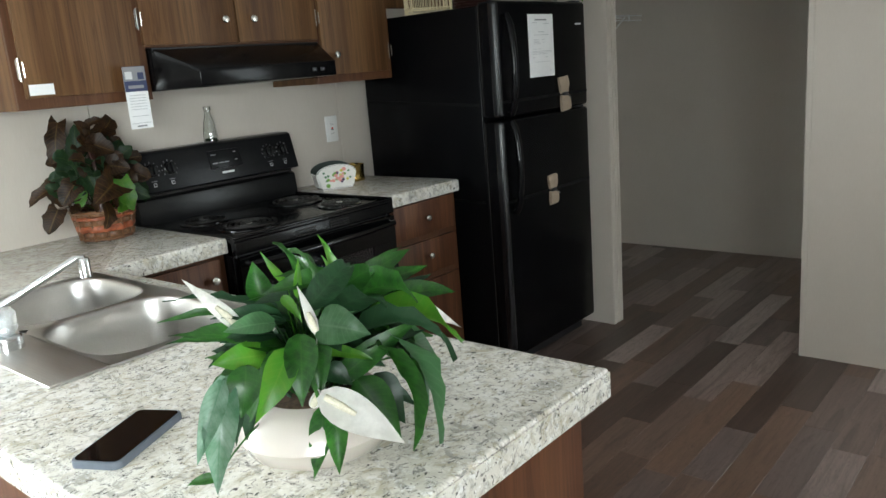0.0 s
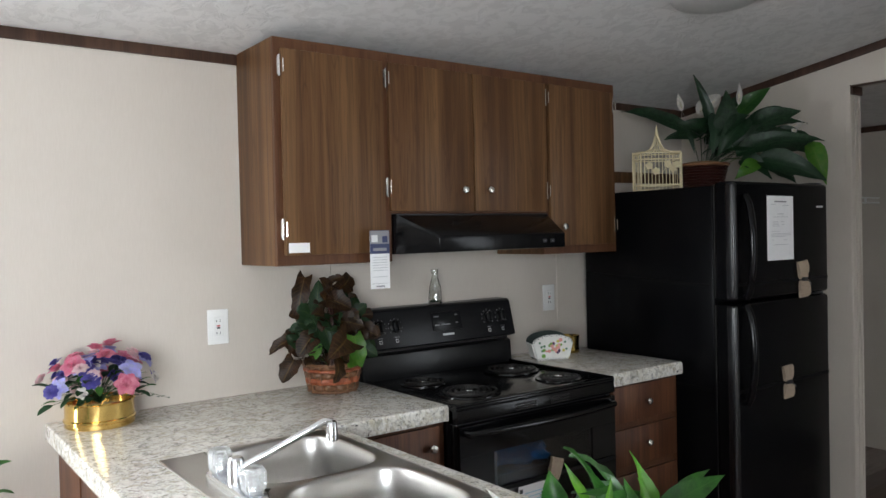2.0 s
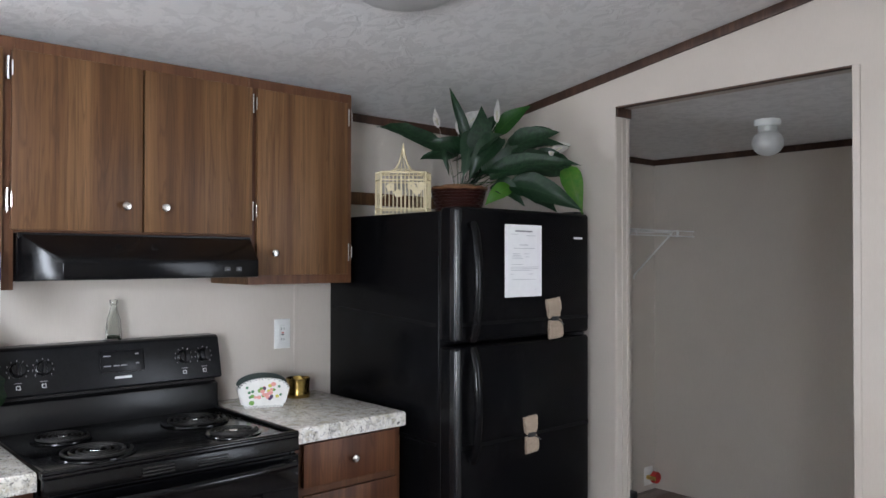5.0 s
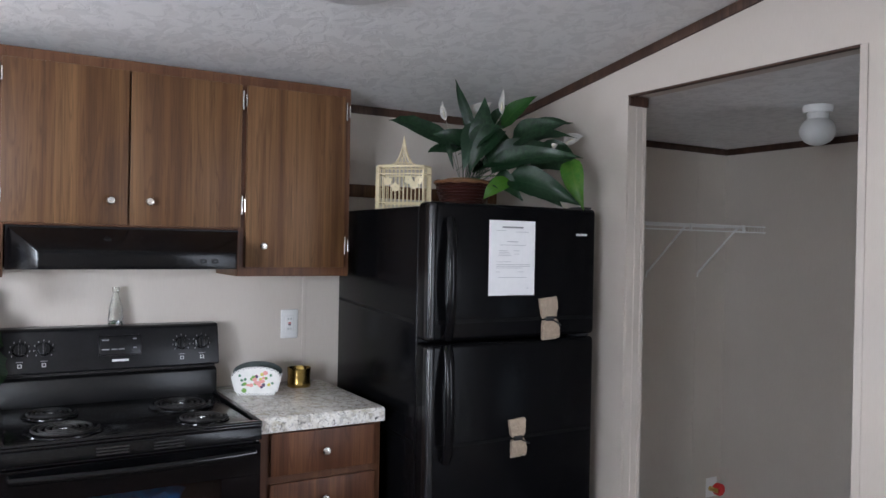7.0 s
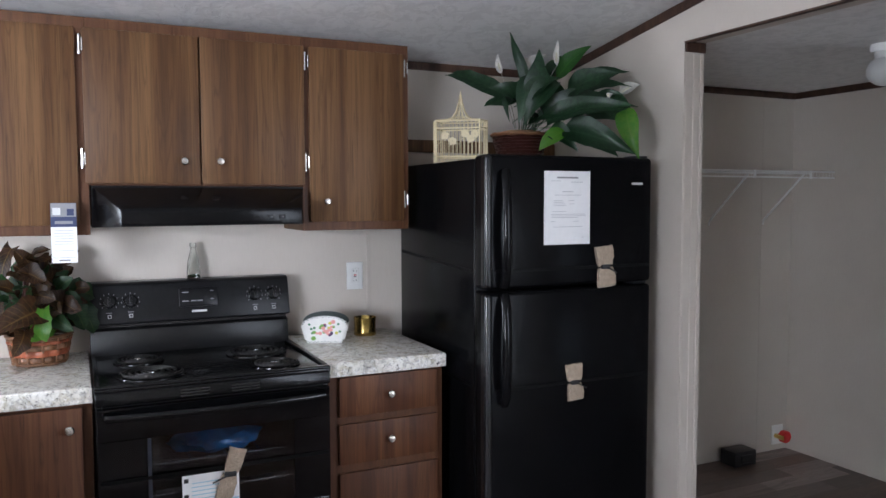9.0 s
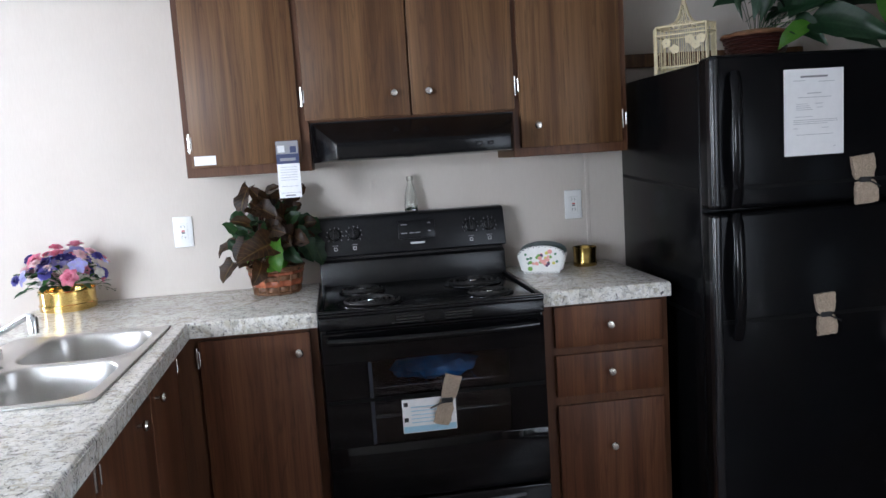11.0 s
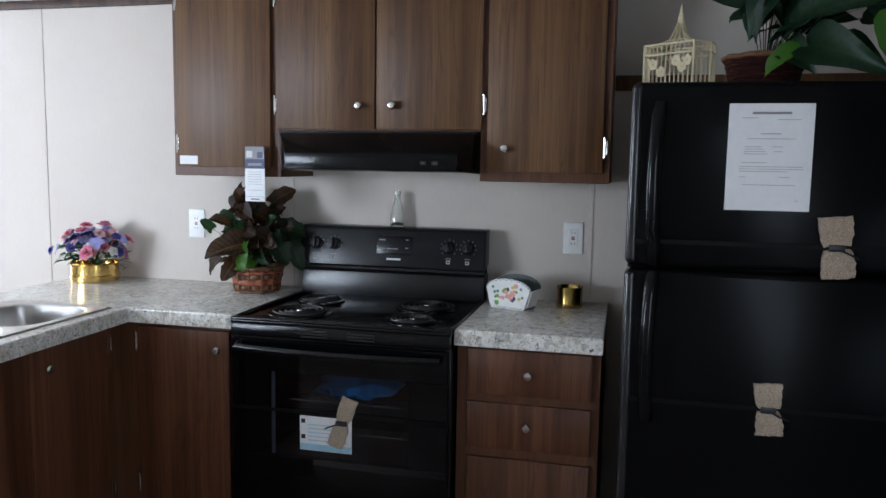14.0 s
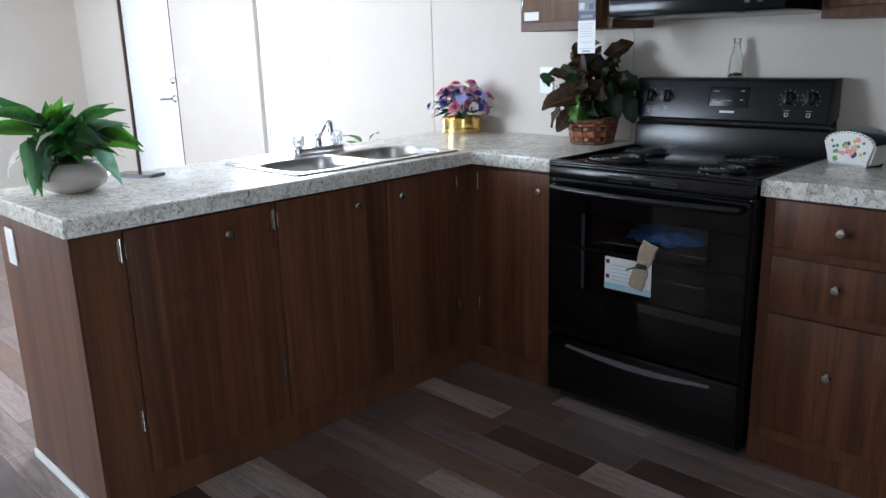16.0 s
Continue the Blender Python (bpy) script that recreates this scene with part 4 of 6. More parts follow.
def carpet_tag(cx, z0, z1, w, y, tilt, strap_z, x0, x1, label):
    """A strip of carpet folded round a shipping strap and tied in its middle."""
    t = thing("carpet_tag", label, "tag", (cx, y, z0), "carpet tags")
    rnd = random.Random(int(cx * 1000))
    zm = (z0 + z1) / 2
    for a, b in ((z0, zm - 0.004), (zm + 0.004, z1)):
        bm = bmesh.new()
        nx, nz = 9, 9
        front = [[bm.verts.new((cx + (i / (nx - 1) - 0.5) * w * (1 - 0.22 * math.exp(-((a + (b - a) * k / (nz - 1) - zm) / 0.02) ** 2)) + rnd.uniform(-0.0026, 0.0026),
                               y - 0.008 - rnd.uniform(0, 0.005) - 0.004 * math.sin(math.pi * k / (nz - 1)), a + (b - a) * k / (nz - 1) + rnd.uniform(-0.0015, 0.0015))) for i in range(nx)] for k in range(nz)]
        for k in range(nz - 1):
            for i in range(nx - 1):
                bm.faces.new((front[k][i], front[k][i + 1], front[k + 1][i + 1], front[k + 1][i]))
        ext = bmesh.ops.extrude_face_region(bm, geom=list(bm.faces))
        for v in ext["geom"]:
            if isinstance(v, bmesh.types.BMVert):
                v.co.y = y - 0.001
        m = Matrix.Translation((cx, 0, zm)) @ Matrix.Rotation(radians(tilt), 4, "Y") @ Matrix.Translation((-cx, 0, -zm))
        part("carpet_strip", moved(bm, m), BURLAP, t)
    part("strap", box(x0, x1, y - 0.0032, y - 0.0006, strap_z - 0.006, strap_z + 0.006, 0.0006, 1), BLACK_STRAP, t, "black shipping strap")
    part("knot", box(cx - 0.020, cx + 0.018, y - 0.016, y - 0.004, zm - 0.009, zm + 0.008, 0.003, 2), BLACK_PLASTIC, t, "black tie knot")
    part("strap_end", tube([(cx, y - 0.012, zm), (cx + 0.022, y - 0.022, zm - 0.012), (cx + 0.052, y - 0.010, zm - 0.026)] if tilt <= 3 else
         [(cx, y - 0.014, zm), (cx - 0.03, y - 0.020, zm - 0.008), (cx - 0.058, y - 0.012, zm - 0.022)], 0.0028, 6), BLACK_PLASTIC, t)
    return t


carpet_tag(1.803, 0.512, 0.680, 0.054, DY - 0.003, 18, 0.619, SX + 0.01, SR - 0.01, "tan carpet sample tied to the strap round the stove")

# ---- range hood ----
hd = thing("range_hood", "black under-cabinet range hood with tapered sides", "range hood", (1.79, 2.5, 1.39))


def hood():
    bm = bmesh.new()
    a = [(1.421, 2.763), (2.156, 2.763), (2.156, 2.452), (2.113, 2.300), (1.506, 2.300), (1.421, 2.452)]
    b = [(1.421, 2.763), (2.156, 2.763), (2.156, 2.445), (2.113, 2.300), (1.506, 2.300), (1.421, 2.445)]
    lo = [bm.verts.new((*p, z)) for p, z in zip(a, (1.392, 1.392, 1.392, 1.400, 1.400, 1.392))]
    hi = [bm.verts.new((*p, z)) for p, z in zip(b, (1.535, 1.535, 1.535, 1.455, 1.455, 1.535))]
    bm.faces.new(lo)
    bm.faces.new((hi[0], hi[1], hi[2], hi[5]))
    bm.faces.new((hi[2], hi[3], hi[4], hi[5]))
    for i in range(6):
        j = (i + 1) % 6
        bm.faces.new((lo[i], lo[j], hi[j], hi[i]))
    bmesh.ops.recalc_face_normals(bm, faces=bm.faces)
    bmesh.ops.bevel(bm, geom=list(bm.edges), offset=0.003, segments=2, profile=0.5, affect="EDGES")
    return bm


part("canopy", hood(), BLACK_HOOD, hd)
part("top_flange", box(1.421, 2.156, 2.436, 2.4445, 1.520, 1.5355, 0.002, 1), BLACK_SATIN, hd)
for x in (2.000, 2.040):
    part("switch", box(x - 0.010, x + 0.010, 2.294, 2.2995, 1.420, 1.434, 0.0015, 1), BLACK_PLASTIC, hd)
    part("mark", box(x - 0.003, x + 0.003, 2.2925, 2.2945, 1.4255, 1.4275), GREY_PRINT, hd)

# ---- refrigerator ----
FX0, FX1, FD, FB = 2.662, 3.400, 1.922, 2.012
fr = thing("refrigerator", "black two-door top-freezer refrigerator with curved handles", "refrigerator", (3.02, 2.3, 0))
part("body", box(FX0 + 0.006, FX1 - 0.006, FB + 0.006, 2.715, 0.035, 1.632, 0.006, 3), BLACK_TEXTURED, fr)
for x in (FX0 + 0.05, FX1 - 0.05):
    for y in (FB + 0.05, 2.66):
        part("foot", lathe([(0.0, 0), (0.02, 0), (0.02, 0.03), (0.012, 0.036), (0.0, 0.036)], (x, y, 0), 12), BLACK_PLASTIC, fr)
part("grille", box(FX0 + 0.02, FX1 - 0.02, FB - 0.02, FB + 0.005, 0.012, 0.075, 0.004), BLACK_PLASTIC, fr)
for nm, z0, z1 in (("freezer_door", 1.166, 1.645), ("fridge_door", 0.085, 1.156)):
    dr = part(nm, box(FX0, FX1, FD, FB, z0, z1, 0.016, 4), BLACK_TEXTURED, fr)
    part("gasket", box(FX0 + 0.012, FX1 - 0.012, FB, FB + 0.006, z0 + 0.01, z1 - 0.01), DARK_GAP, dr)
    a, b = (1.178, 1.585) if nm == "freezer_door" else (0.755, 1.146)
    path = []
    for k in range(15):
        s = k / 14
        path.append((2.732 - 0.006 * math.sin(math.pi * s), FD - 0.012 - 0.036 * math.sin(math.pi * s) ** 0.6, a + (b - a) * s))
    bm = tube([(2.732, FD + 0.004, a + 0.004)] + path + [(2.732, FD + 0.004, b - 0.004)], 0.0125, 12)
    for v in bm.verts:
        v.co.x = 2.732 + (v.co.x - 2.732) * 1.45
    part("handle", bm, BLACK_HOOD, dr, "curved flat black door handle")
    part("edge_trim", box(FX0 - 0.002, FX0 + 0.030, FD - 0.004, FD + 0.040, z0 + 0.004, z1 - 0.004, 0.0135, 5), EDGE_GLOSS, dr, "glossy rounded door edge")
    part("hinge_cover", box(FX1 - 0.07, FX1 - 0.01, FD + 0.02, FD + 0.085, z1 + 0.0005, z1 + 0.008, 0.002), BLACK_PLASTIC, dr)
part("badge", box(3.300, 3.352, FD - 0.0015, FD - 0.0002, 1.541, 1.549), WHITE_PRINT, fr, "small pale maker's badge")

rnd = random.Random(3)
lines = [(2.902, 3.104, 1.320, 1.589, FD - 0.0016, FD - 0.0004, PAPER, "sheet"), (2.958, 3.050, 1.562, 1.568, FD - 0.0022, FD - 0.0017, GREY_PRINT, "title_bar"),
         (2.980, 3.028, 1.512, 1.515, FD - 0.0022, FD - 0.0017, PALE_PRINT, "text_line")]
for z, a, b in ((1.552, 2.945, 2.985), (1.548, 3.030, 3.085), (1.500, 2.960, 3.075), (1.480, 2.955, 2.995), (1.474, 2.955, 3.000), (1.468, 2.955, 3.005), (1.462, 2.955, 3.010),
                (1.480, 3.020, 3.045), (1.468, 3.025, 3.045), (1.440, 2.950, 3.010), (1.430, 2.945, 3.095), (1.424, 2.945, 3.095), (1.418, 2.945, 3.060), (1.404, 2.945, 2.960), (1.404, 3.040, 3.065), (1.384, 2.955, 3.080), (1.345, 3.080, 3.088)):
    lines.append((a - 0.012, b - 0.012, z, z + 0.0018, FD - 0.0022, FD - 0.0017, PALE_PRINT, "text_line"))
leaflet("paper_notice", lines, "white printed sheet taped to the refrigerator door", "paper")
carpet_tag(3.173, 1.154, 1.310, 0.078, FD, -6, 1.232, FX0 + 0.014, FX1 - 0.012, "tan carpet sample tied to the strap across the freezer door")
carpet_tag(3.038, 0.735, 0.873, 0.066, FD, -4, 0.804, FX0 + 0.014, FX1 - 0.012, "tan carpet sample tied to the strap across the fridge door")

for z0, z1 in ((1.224, 1.262), (0.800, 0.822)):
    part("strap", prism([(FB + 0.02, z0 - 0.006), (FB + 0.02, z0 + 0.006), (2.70, z1 + 0.006), (2.70, z1 - 0.006)], "x", FX0 + 0.0035, FX0 + 0.0057), BLACK_STRAP, fr, "black shipping strap")

# ---- sink and faucet ----
sk = thing("sink", "double-bowl stainless steel drop-in sink", "sink", (0.72, 1.72, CT))


def sink_cell(bm, x0, x1, y0, y1, bx0, bx1, by0, by1, depth):
    """A piece of rim with one rounded bowl let into it."""
    cx, cy, a, b = (bx0 + bx1) / 2, (by0 + by1) / 2, (bx1 - bx0) / 2, (by1 - by0) / 2
    n, z = 64, CT + 0.006
    rings = []

    def ring(fn):
        rings.append([bm.verts.new(fn(2 * math.pi * i / n)) for i in range(n)])

    def edge(t):
        c, s = math.cos(t), math.sin(t)
        k = min((x1 - cx) / c if c > 1e-9 else (x0 - cx) / c if c < -1e-9 else 9, (y1 - cy) / s if s > 1e-9 else (y0 - cy) / s if s < -1e-9 else 9)
        return (cx + k * c, cy + k * s, z)

    def sup(t, f, dz, p=0.52):
        c, s = math.cos(t), math.sin(t)
        return (cx + f * a * math.copysign(abs(c) ** p, c), cy + f * b * math.copysign(abs(s) ** p, s), z + dz)
    ring(edge)
    for f, dz in ((1.03, 0.0), (1.0, -0.002), (0.985, -0.008), (0.965, -0.06), (0.94, -depth + 0.03), (0.90, -depth + 0.010), (0.82, -depth), (0.5, -depth - 0.003), (0.13, -depth - 0.006), (0.11, -depth - 0.012), (0.04, -depth - 0.012)):
        ring(lambda t: sup(t, f, dz, 0.52 if f > 0.7 else 0.8))
    for p, q in zip(rings, rings[1:]):
        for i in range(n):
            j = (i + 1) % n
            bm.faces.new((p[i], p[j], q[j], q[i]))
    bm.faces.new(rings[-1])
    return bm


KX0, KX1, KY0, KY1 = 0.488, 0.948, 1.338, 2.102
ym = (KY0 + KY1) / 2
part("bowl", sink_cell(bmesh.new(), 0.598, KX1, KY0, ym, 0.606, 0.922, KY0 + 0.026, ym - 0.012, 0.165), STEEL, sk, "", 50)
part("bowl", sink_cell(bmesh.new(), 0.598, KX1, ym, KY1, 0.606, 0.922, ym + 0.012, KY1 - 0.026, 0.165), STEEL, sk, "", 50)
bm = box(KX0, 0.598, KY0, KY1, CT + 0.0005, CT + 0.006, 0.002, 2)
for x0, x1, y0, y1 in ((0.598, KX1 + 0.003, KY0 - 0.003, KY0), (0.598, KX1 + 0.003, KY1, KY1 + 0.003), (KX1, KX1 + 0.003, KY0, KY1)):
    box(x0, x1, y0, y1, CT + 0.0005, CT + 0.0058, 0.001, 1, bm)
part("faucet_deck", bm, STEEL, sk)
for y in (ym - 0.19, ym + 0.19):
    part("drain", lathe([(0.0, CT - 0.168), (0.038, CT - 0.168), (0.044, CT - 0.164), (0.040, CT - 0.160), (0.0, CT - 0.163)], (0.764, y, 0), 22), CHROME, sk, "chrome drain strainer")

fc = thing("faucet", "chrome kitchen faucet with two clear acrylic knobs", "faucet", (0.54, 1.727, CT + 0.006))
bm = bmesh.new()
one = bmesh.new()
bmesh.ops.create_cube(one, size=1)
for v in one.verts:
    v.co = Vector((0.538 + v.co.x * 0.056, 1.727 + v.co.y * 0.250, CT + 0.006 + (v.co.z + 0.5) * 0.028))
bmesh.ops.bevel(one, geom=[e for e in one.edges if abs(e.verts[0].co.z - e.verts[1].co.z) > 0.01], offset=0.024, segments=6, profile=0.5, affect="EDGES")
bmesh.ops.bevel(one, geom=[e for e in one.edges if all(v.co.z > CT + 0.03 for v in e.verts)], offset=0.006, segments=3, profile=0.5, affect="EDGES")
part("base_plate", merge(bm, one), CHROME, fc)
for y in (1.635, 1.819):
    prof = [(0.012, 0.034), (0.018, 0.036), (0.026, 0.046), (0.027, 0.078), (0.021, 0.086), (0.0, 0.087)]
    kb = part("acrylic_knob", lathe([(r, CT + h) for r, h in prof], (0.538, y, 0), 10), CRYSTAL_M, fc, "clear faceted acrylic knob", 15)
    part("knob_core", lathe([(0.0, CT + 0.030), (0.009, CT + 0.030), (0.009, CT + 0.070), (0.0, CT + 0.072)], (0.538, y, 0), 12), CHROME, kb)
part("post", lathe([(0.0, CT + 0.030), (0.019, CT + 0.030), (0.0175, CT + 0.080), (0.014, CT + 0.087), (0.0, CT + 0.088)], (0.538, 1.727, 0), 20), CHROME, fc)
part("spout", tube([(0.545, 1.724, CT + 0.062), (0.60, 1.70, CT + 0.090), (0.67, 1.672, CT + 0.126), (0.712, 1.655, CT + 0.148), (0.722, 1.651, CT + 0.146), (0.724, 1.650, CT + 0.134)],
                   [0.010, 0.0085, 0.008, 0.008, 0.0085, 0.009], 12), CHROME, fc)
part("aerator", lathe([(0.0, CT + 0.104), (0.0125, CT + 0.104), (0.0125, CT + 0.142), (0.010, CT + 0.146), (0.0, CT + 0.146)], (0.724, 1.650, 0), 18), CHROME, fc)


# ---- wall fittings ----
def outlet(x, z):
    o = thing("wall_outlet", "white ground-fault outlet with a red reset button", "outlet", (x, NORTH, z - 0.06), "wall outlets")
    part("plate", box(x - 0.037, x + 0.037, NORTH - 0.006, NORTH, z - 0.060, z + 0.060, 0.003, 3), WHITE_PLASTIC, o)
    part("insert", box(x - 0.017, x + 0.017, NORTH - 0.0085, NORTH - 0.0055, z - 0.034, z + 0.034, 0.0012, 1), WHITE_PLASTIC, o)
    part("button", box(x - 0.006, x + 0.006, NORTH - 0.0100, NORTH - 0.0080, z + 0.001, z + 0.006, 0.0006, 1), RED_PLASTIC, o, "red reset button")
    part("button", box(x - 0.006, x + 0.006, NORTH - 0.0100, NORTH - 0.0080, z - 0.006, z - 0.001, 0.0006, 1), BLACK_PLASTIC, o)
    for dz in (-0.021, 0.021):
        for dx in (-0.006, 0.006):
            part("slot", box(x + dx - 0.001, x + dx + 0.001, NORTH - 0.0090, NORTH - 0.0083, z + dz - 0.004, z + dz + 0.004), DARK_GAP, o)


outlet(0.888, 1.159)
outlet(2.468, 1.155)
sw = thing("light_switch", "white light switch plate beside the front door", "switch", (-2.48, NORTH, 1.11))
part("plate", box(-2.535, -2.425, NORTH - 0.006, NORTH, 1.115, 1.23, 0.003, 2), WHITE_PLASTIC, sw)
for x in (-2.505, -2.455):
    part("toggle", box(x - 0.005, x + 0.005, NORTH - 0.016, NORTH - 0.005, 1.162, 1.184, 0.002, 1), WHITE_PLASTIC, sw)


def dome_lamp(x, y, z, r, drop, label, globe=False):
    l = thing("ceiling_lamp", label, "lamp", (x, y, z - drop))
    part("collar", lathe([(0.0, z), (r * 0.80, z), (r * 0.84, z - 0.012), (r * 0.78, z - 0.030), (0.0, z - 0.030)], (x, y, 0), 32), WHITE_PLASTIC, l)
    if globe:
        prof = [(r * 0.62, z - 0.028)] + [(r * math.sin(a), z - drop + r * (1 - math.cos(a)) * 0.86) for a in [math.pi * (0.80 - 0.8 * k / 12) for k in range(13)]]
    else:
        prof = [(r * 0.95, z - 0.028)] + [(r * math.cos(a), z - 0.03 - (drop - 0.03) * math.sin(a)) for a in [math.pi / 2 * k / 9 for k in range(10)]]
    part("shade", lathe(prof, (x, y, 0), 32), FROSTED, l, "unlit frosted glass shade")
    return l


dome_lamp(4.31, 1.61, 2.100, 0.070, 0.165, "unlit frosted glass globe lamp on the hall ceiling", True)
LX, LY = 2.27, 1.72
dome_lamp(LX, LY, roof(LY) + 0.012, 0.15, 0.068, "round white unlit dome lamp on the sloping kitchen ceiling")

ws_ = thing("wire_shelf", "white wire shelf on slanted brackets in the utility hall", "shelf", (4.38, NORTH, 1.34))
SZ, SYF = 1.632, 2.475
for y, z in ((SYF, SZ), (SYF, SZ - 0.032), (2.62, SZ - 0.004), (NORTH - 0.006, SZ)):
    part("rail", tube([(EAST + 0.102, y, z), (5.150, y, z)], 0.0042, 6), WHITE_PLASTIC, ws_)
bm = bmesh.new()
x = EAST + 0.112
while x < 5.15:
    tube([(x, SYF, SZ - 0.032), (x, SYF, SZ + 0.003), (x, NORTH - 0.004, SZ + 0.003)], 0.0013, 4, bm)
    x += 0.0254
tagged(part("wires", bm, WHITE_PLASTIC, ws_), kind="stuff")
for x in (3.72, 4.12, 4.55, 4.965):
    part("clip", box(x - 0.006, x + 0.006, SYF - 0.005, SYF + 0.005, SZ - 0.038, SZ + 0.006, 0.001, 1), WHITE_PLASTIC, ws_)
for x in (4.52, 4.93):
    part("bracket", tube([(x, SYF + 0.01, SZ - 0.010), (x, NORTH - 0.010, 1.365), (x, NORTH - 0.006, 1.340)], 0.0055, 8), WHITE_PLASTIC, ws_)

vb = thing("valve_box", "white wall box with a red washer valve", "valve", (5.09, NORTH, 0.03))
part("plate", box(5.045, 5.135, NORTH - 0.006, NORTH, 0.035, 0.150, 0.002), WHITE_PLASTIC, vb)
part("valve_wheel", lathe([(0.0, 2.700), (0.030, 2.700), (0.036, 2.706), (0.036, 2.735), (0.012, 2.742), (0.012, 2.762), (0.0, 2.762)], (5.105, 0, 0.088), 20, None, "y"), RED_PLASTIC, vb, "red valve wheel")
part("pipe", tube([(5.075, NORTH - 0.005, 0.088), (5.075, 2.70, 0.088)], 0.014, 10), BRASS, vb, "brass pipe stub")
bm = box(4.62, 4.78, 2.63, 2.74, 0.0, 0.085, 0.006)
box(4.66, 4.74, 2.622, 2.632, 0.02, 0.065, 0.003, 1, bm)
solid("vent_box", bm, BLACK_PLASTIC, "small black box on the hall floor by the wall", "box")

# leaflet hung on the first cabinet knob, and a small white label under the hinge
KY = UF - 0.017 - 0.0305
leaflet("hang_tag", [(1.296, 1.374, 1.278, 1.478, KY + 0.0002, KY + 0.0012, PAPER, "card"), (1.296, 1.374, 1.398, 1.478, KY - 0.0006, KY + 0.0001, NAVY, "printed_top"),
        (1.297, 1.373, 1.432, 1.477, KY - 0.0012, KY - 0.0007, GREY_PRINT, "photo"), (1.302, 1.326, 1.438, 1.462, KY - 0.0016, KY - 0.0013, WHITE_PRINT, "photo"), (1.345, 1.366, 1.436, 1.458, KY - 0.0016, KY - 0.0013, NAVY, "photo"),
        (1.308, 1.362, 1.408, 1.418, KY - 0.0012, KY - 0.0007, GREY_PRINT, "word_bar")]
        + [(1.306, 1.364, z, z + 0.0018, KY - 0.0004, KY + 0.0001, PALE_PRINT, "text_line") for z in (1.385, 1.376, 1.367, 1.358, 1.349, 1.340, 1.318)]
        + [(1.300, 1.370, 1.2955, 1.2965, KY - 0.0004, KY + 0.0001, GREY_PRINT, "rule"), (1.318, 1.352, 1.284, 1.289, KY - 0.0004, KY + 0.0001, GREY_PRINT, "word_bar")],
        "white leaflet with a navy printed top hung on a cabinet knob", "leaflet")
solid("label_sticker", box(1.012, 1.086, UF - 0.0185, UF - 0.0172, 1.410, 1.442, 0.0004, 1), PAPER, "blank white sticker on the cabinet door", "label")
bm = box(0.66, 0.92, 0.33, 0.44, 0.0002, 0.004, 0.001, 1)
fv = thing("floor_vent", "dark metal floor register beside the peninsula", "vent", (0.79, 0.385, 0))
part("frame", bm, plain("brown_register_metal", (0.05, 0.045, 0.04), 0.45, 0.5, 0.2, 60, 0.03), fv)
for k in range(11):
    part("slat", box(0.675 + k * 0.021, 0.686 + k * 0.021, 0.345, 0.425, 0.0041, 0.006, 0.0006, 1), DARK_GAP, fv)

# ---- plants and small things ----


def leaf(base, foot, az, elev, droop, length, width, fold=0.25, roll=0.0, wave=0.0, heart=False, tip=1.0, stalk=0.0016, seed=0, ns=9):
    """A silk leaf: it starts at foot, on a stalk that comes from base, points along az, rises by elev and bends down by droop (degrees)."""
    bm = bmesh.new()
    uvl = bm.loops.layers.uv.new("UVMap")
    rnd = random.Random(seed)
    rows, p = [], Vector(foot)
    a = radians(az)
    ahead, side0 = Vector((math.cos(a), math.sin(a), 0)), Vector((-math.sin(a), math.cos(a), 0))
    uvs = {}
    ph = rnd.uniform(0, 6.28)
    for i in range(ns + 1):
        s = i / ns
        e = radians(elev - droop * s ** 1.3)
        d = ahead * math.cos(e) + Vector((0, 0, 1)) * math.sin(e)
        if i:
            p = p + d * (length / ns)
        up = d.cross(side0) * -1
        sd = (Matrix.Rotation(radians(roll), 3, d) @ side0).normalized()
        up = d.cross(sd).normalized() * -1
        if up.z < 0 and abs(elev - droop * s) < 85:
            up = -up
        w = width * 0.5 * ((math.sin(math.pi * min(1, s * 0.90 + 0.10)) ** 0.75) * (1 - 0.42 * s) * 1.25 if heart else math.sin(math.pi * (s * 0.97 + 0.015) ** 0.82) ** (0.85 * tip))
        row = []
        for k in (-1, -0.55, 0, 0.55, 1):
            rip = wave * length * math.sin(ph + s * 17 + k * 2.0) * abs(k) * 0.5
            v = bm.verts.new(p + sd * (w * k * math.cos(fold * 0.8)) + up * (abs(k) * w * math.sin(fold) + rip) + (d * (-0.10 * length * abs(k) ** 1.5) if heart and i < 2 else Vector()))
            uvs[v] = (s, k)
            row.append(v)
        rows.append(row)
    for i in range(ns):
        for k in range(4):
            f = bm.faces.new((rows[i][k], rows[i][k + 1], rows[i + 1][k + 1], rows[i + 1][k]))
            for lp in f.loops:
                lp[uvl].uv = uvs[lp.vert]
    if stalk:
        b0, f0 = Vector(base), Vector(foot)
        mid = b0.lerp(f0, 0.5) + Vector((0, 0, 0.25 * (f0 - b0).length)) - ahead * 0.1 * (f0 - b0).length
        prev = None
        for k in range(6):
            t = k / 5
            q = b0 * (1 - t) ** 2 + mid * 2 * t * (1 - t) + f0 * t * t
            ring = [bm.verts.new(q + stalk * o) for o in (side0, Vector((0, 0, 1)), -side0)]
            if prev:
                for j in range(3):
                    f = bm.faces.new((prev[j], prev[(j + 1) % 3], ring[(j + 1) % 3], ring[j]))
                    for lp in f.loops:
                        lp[uvl].uv = (0.5, 0.5)
            prev = ring
    return bm


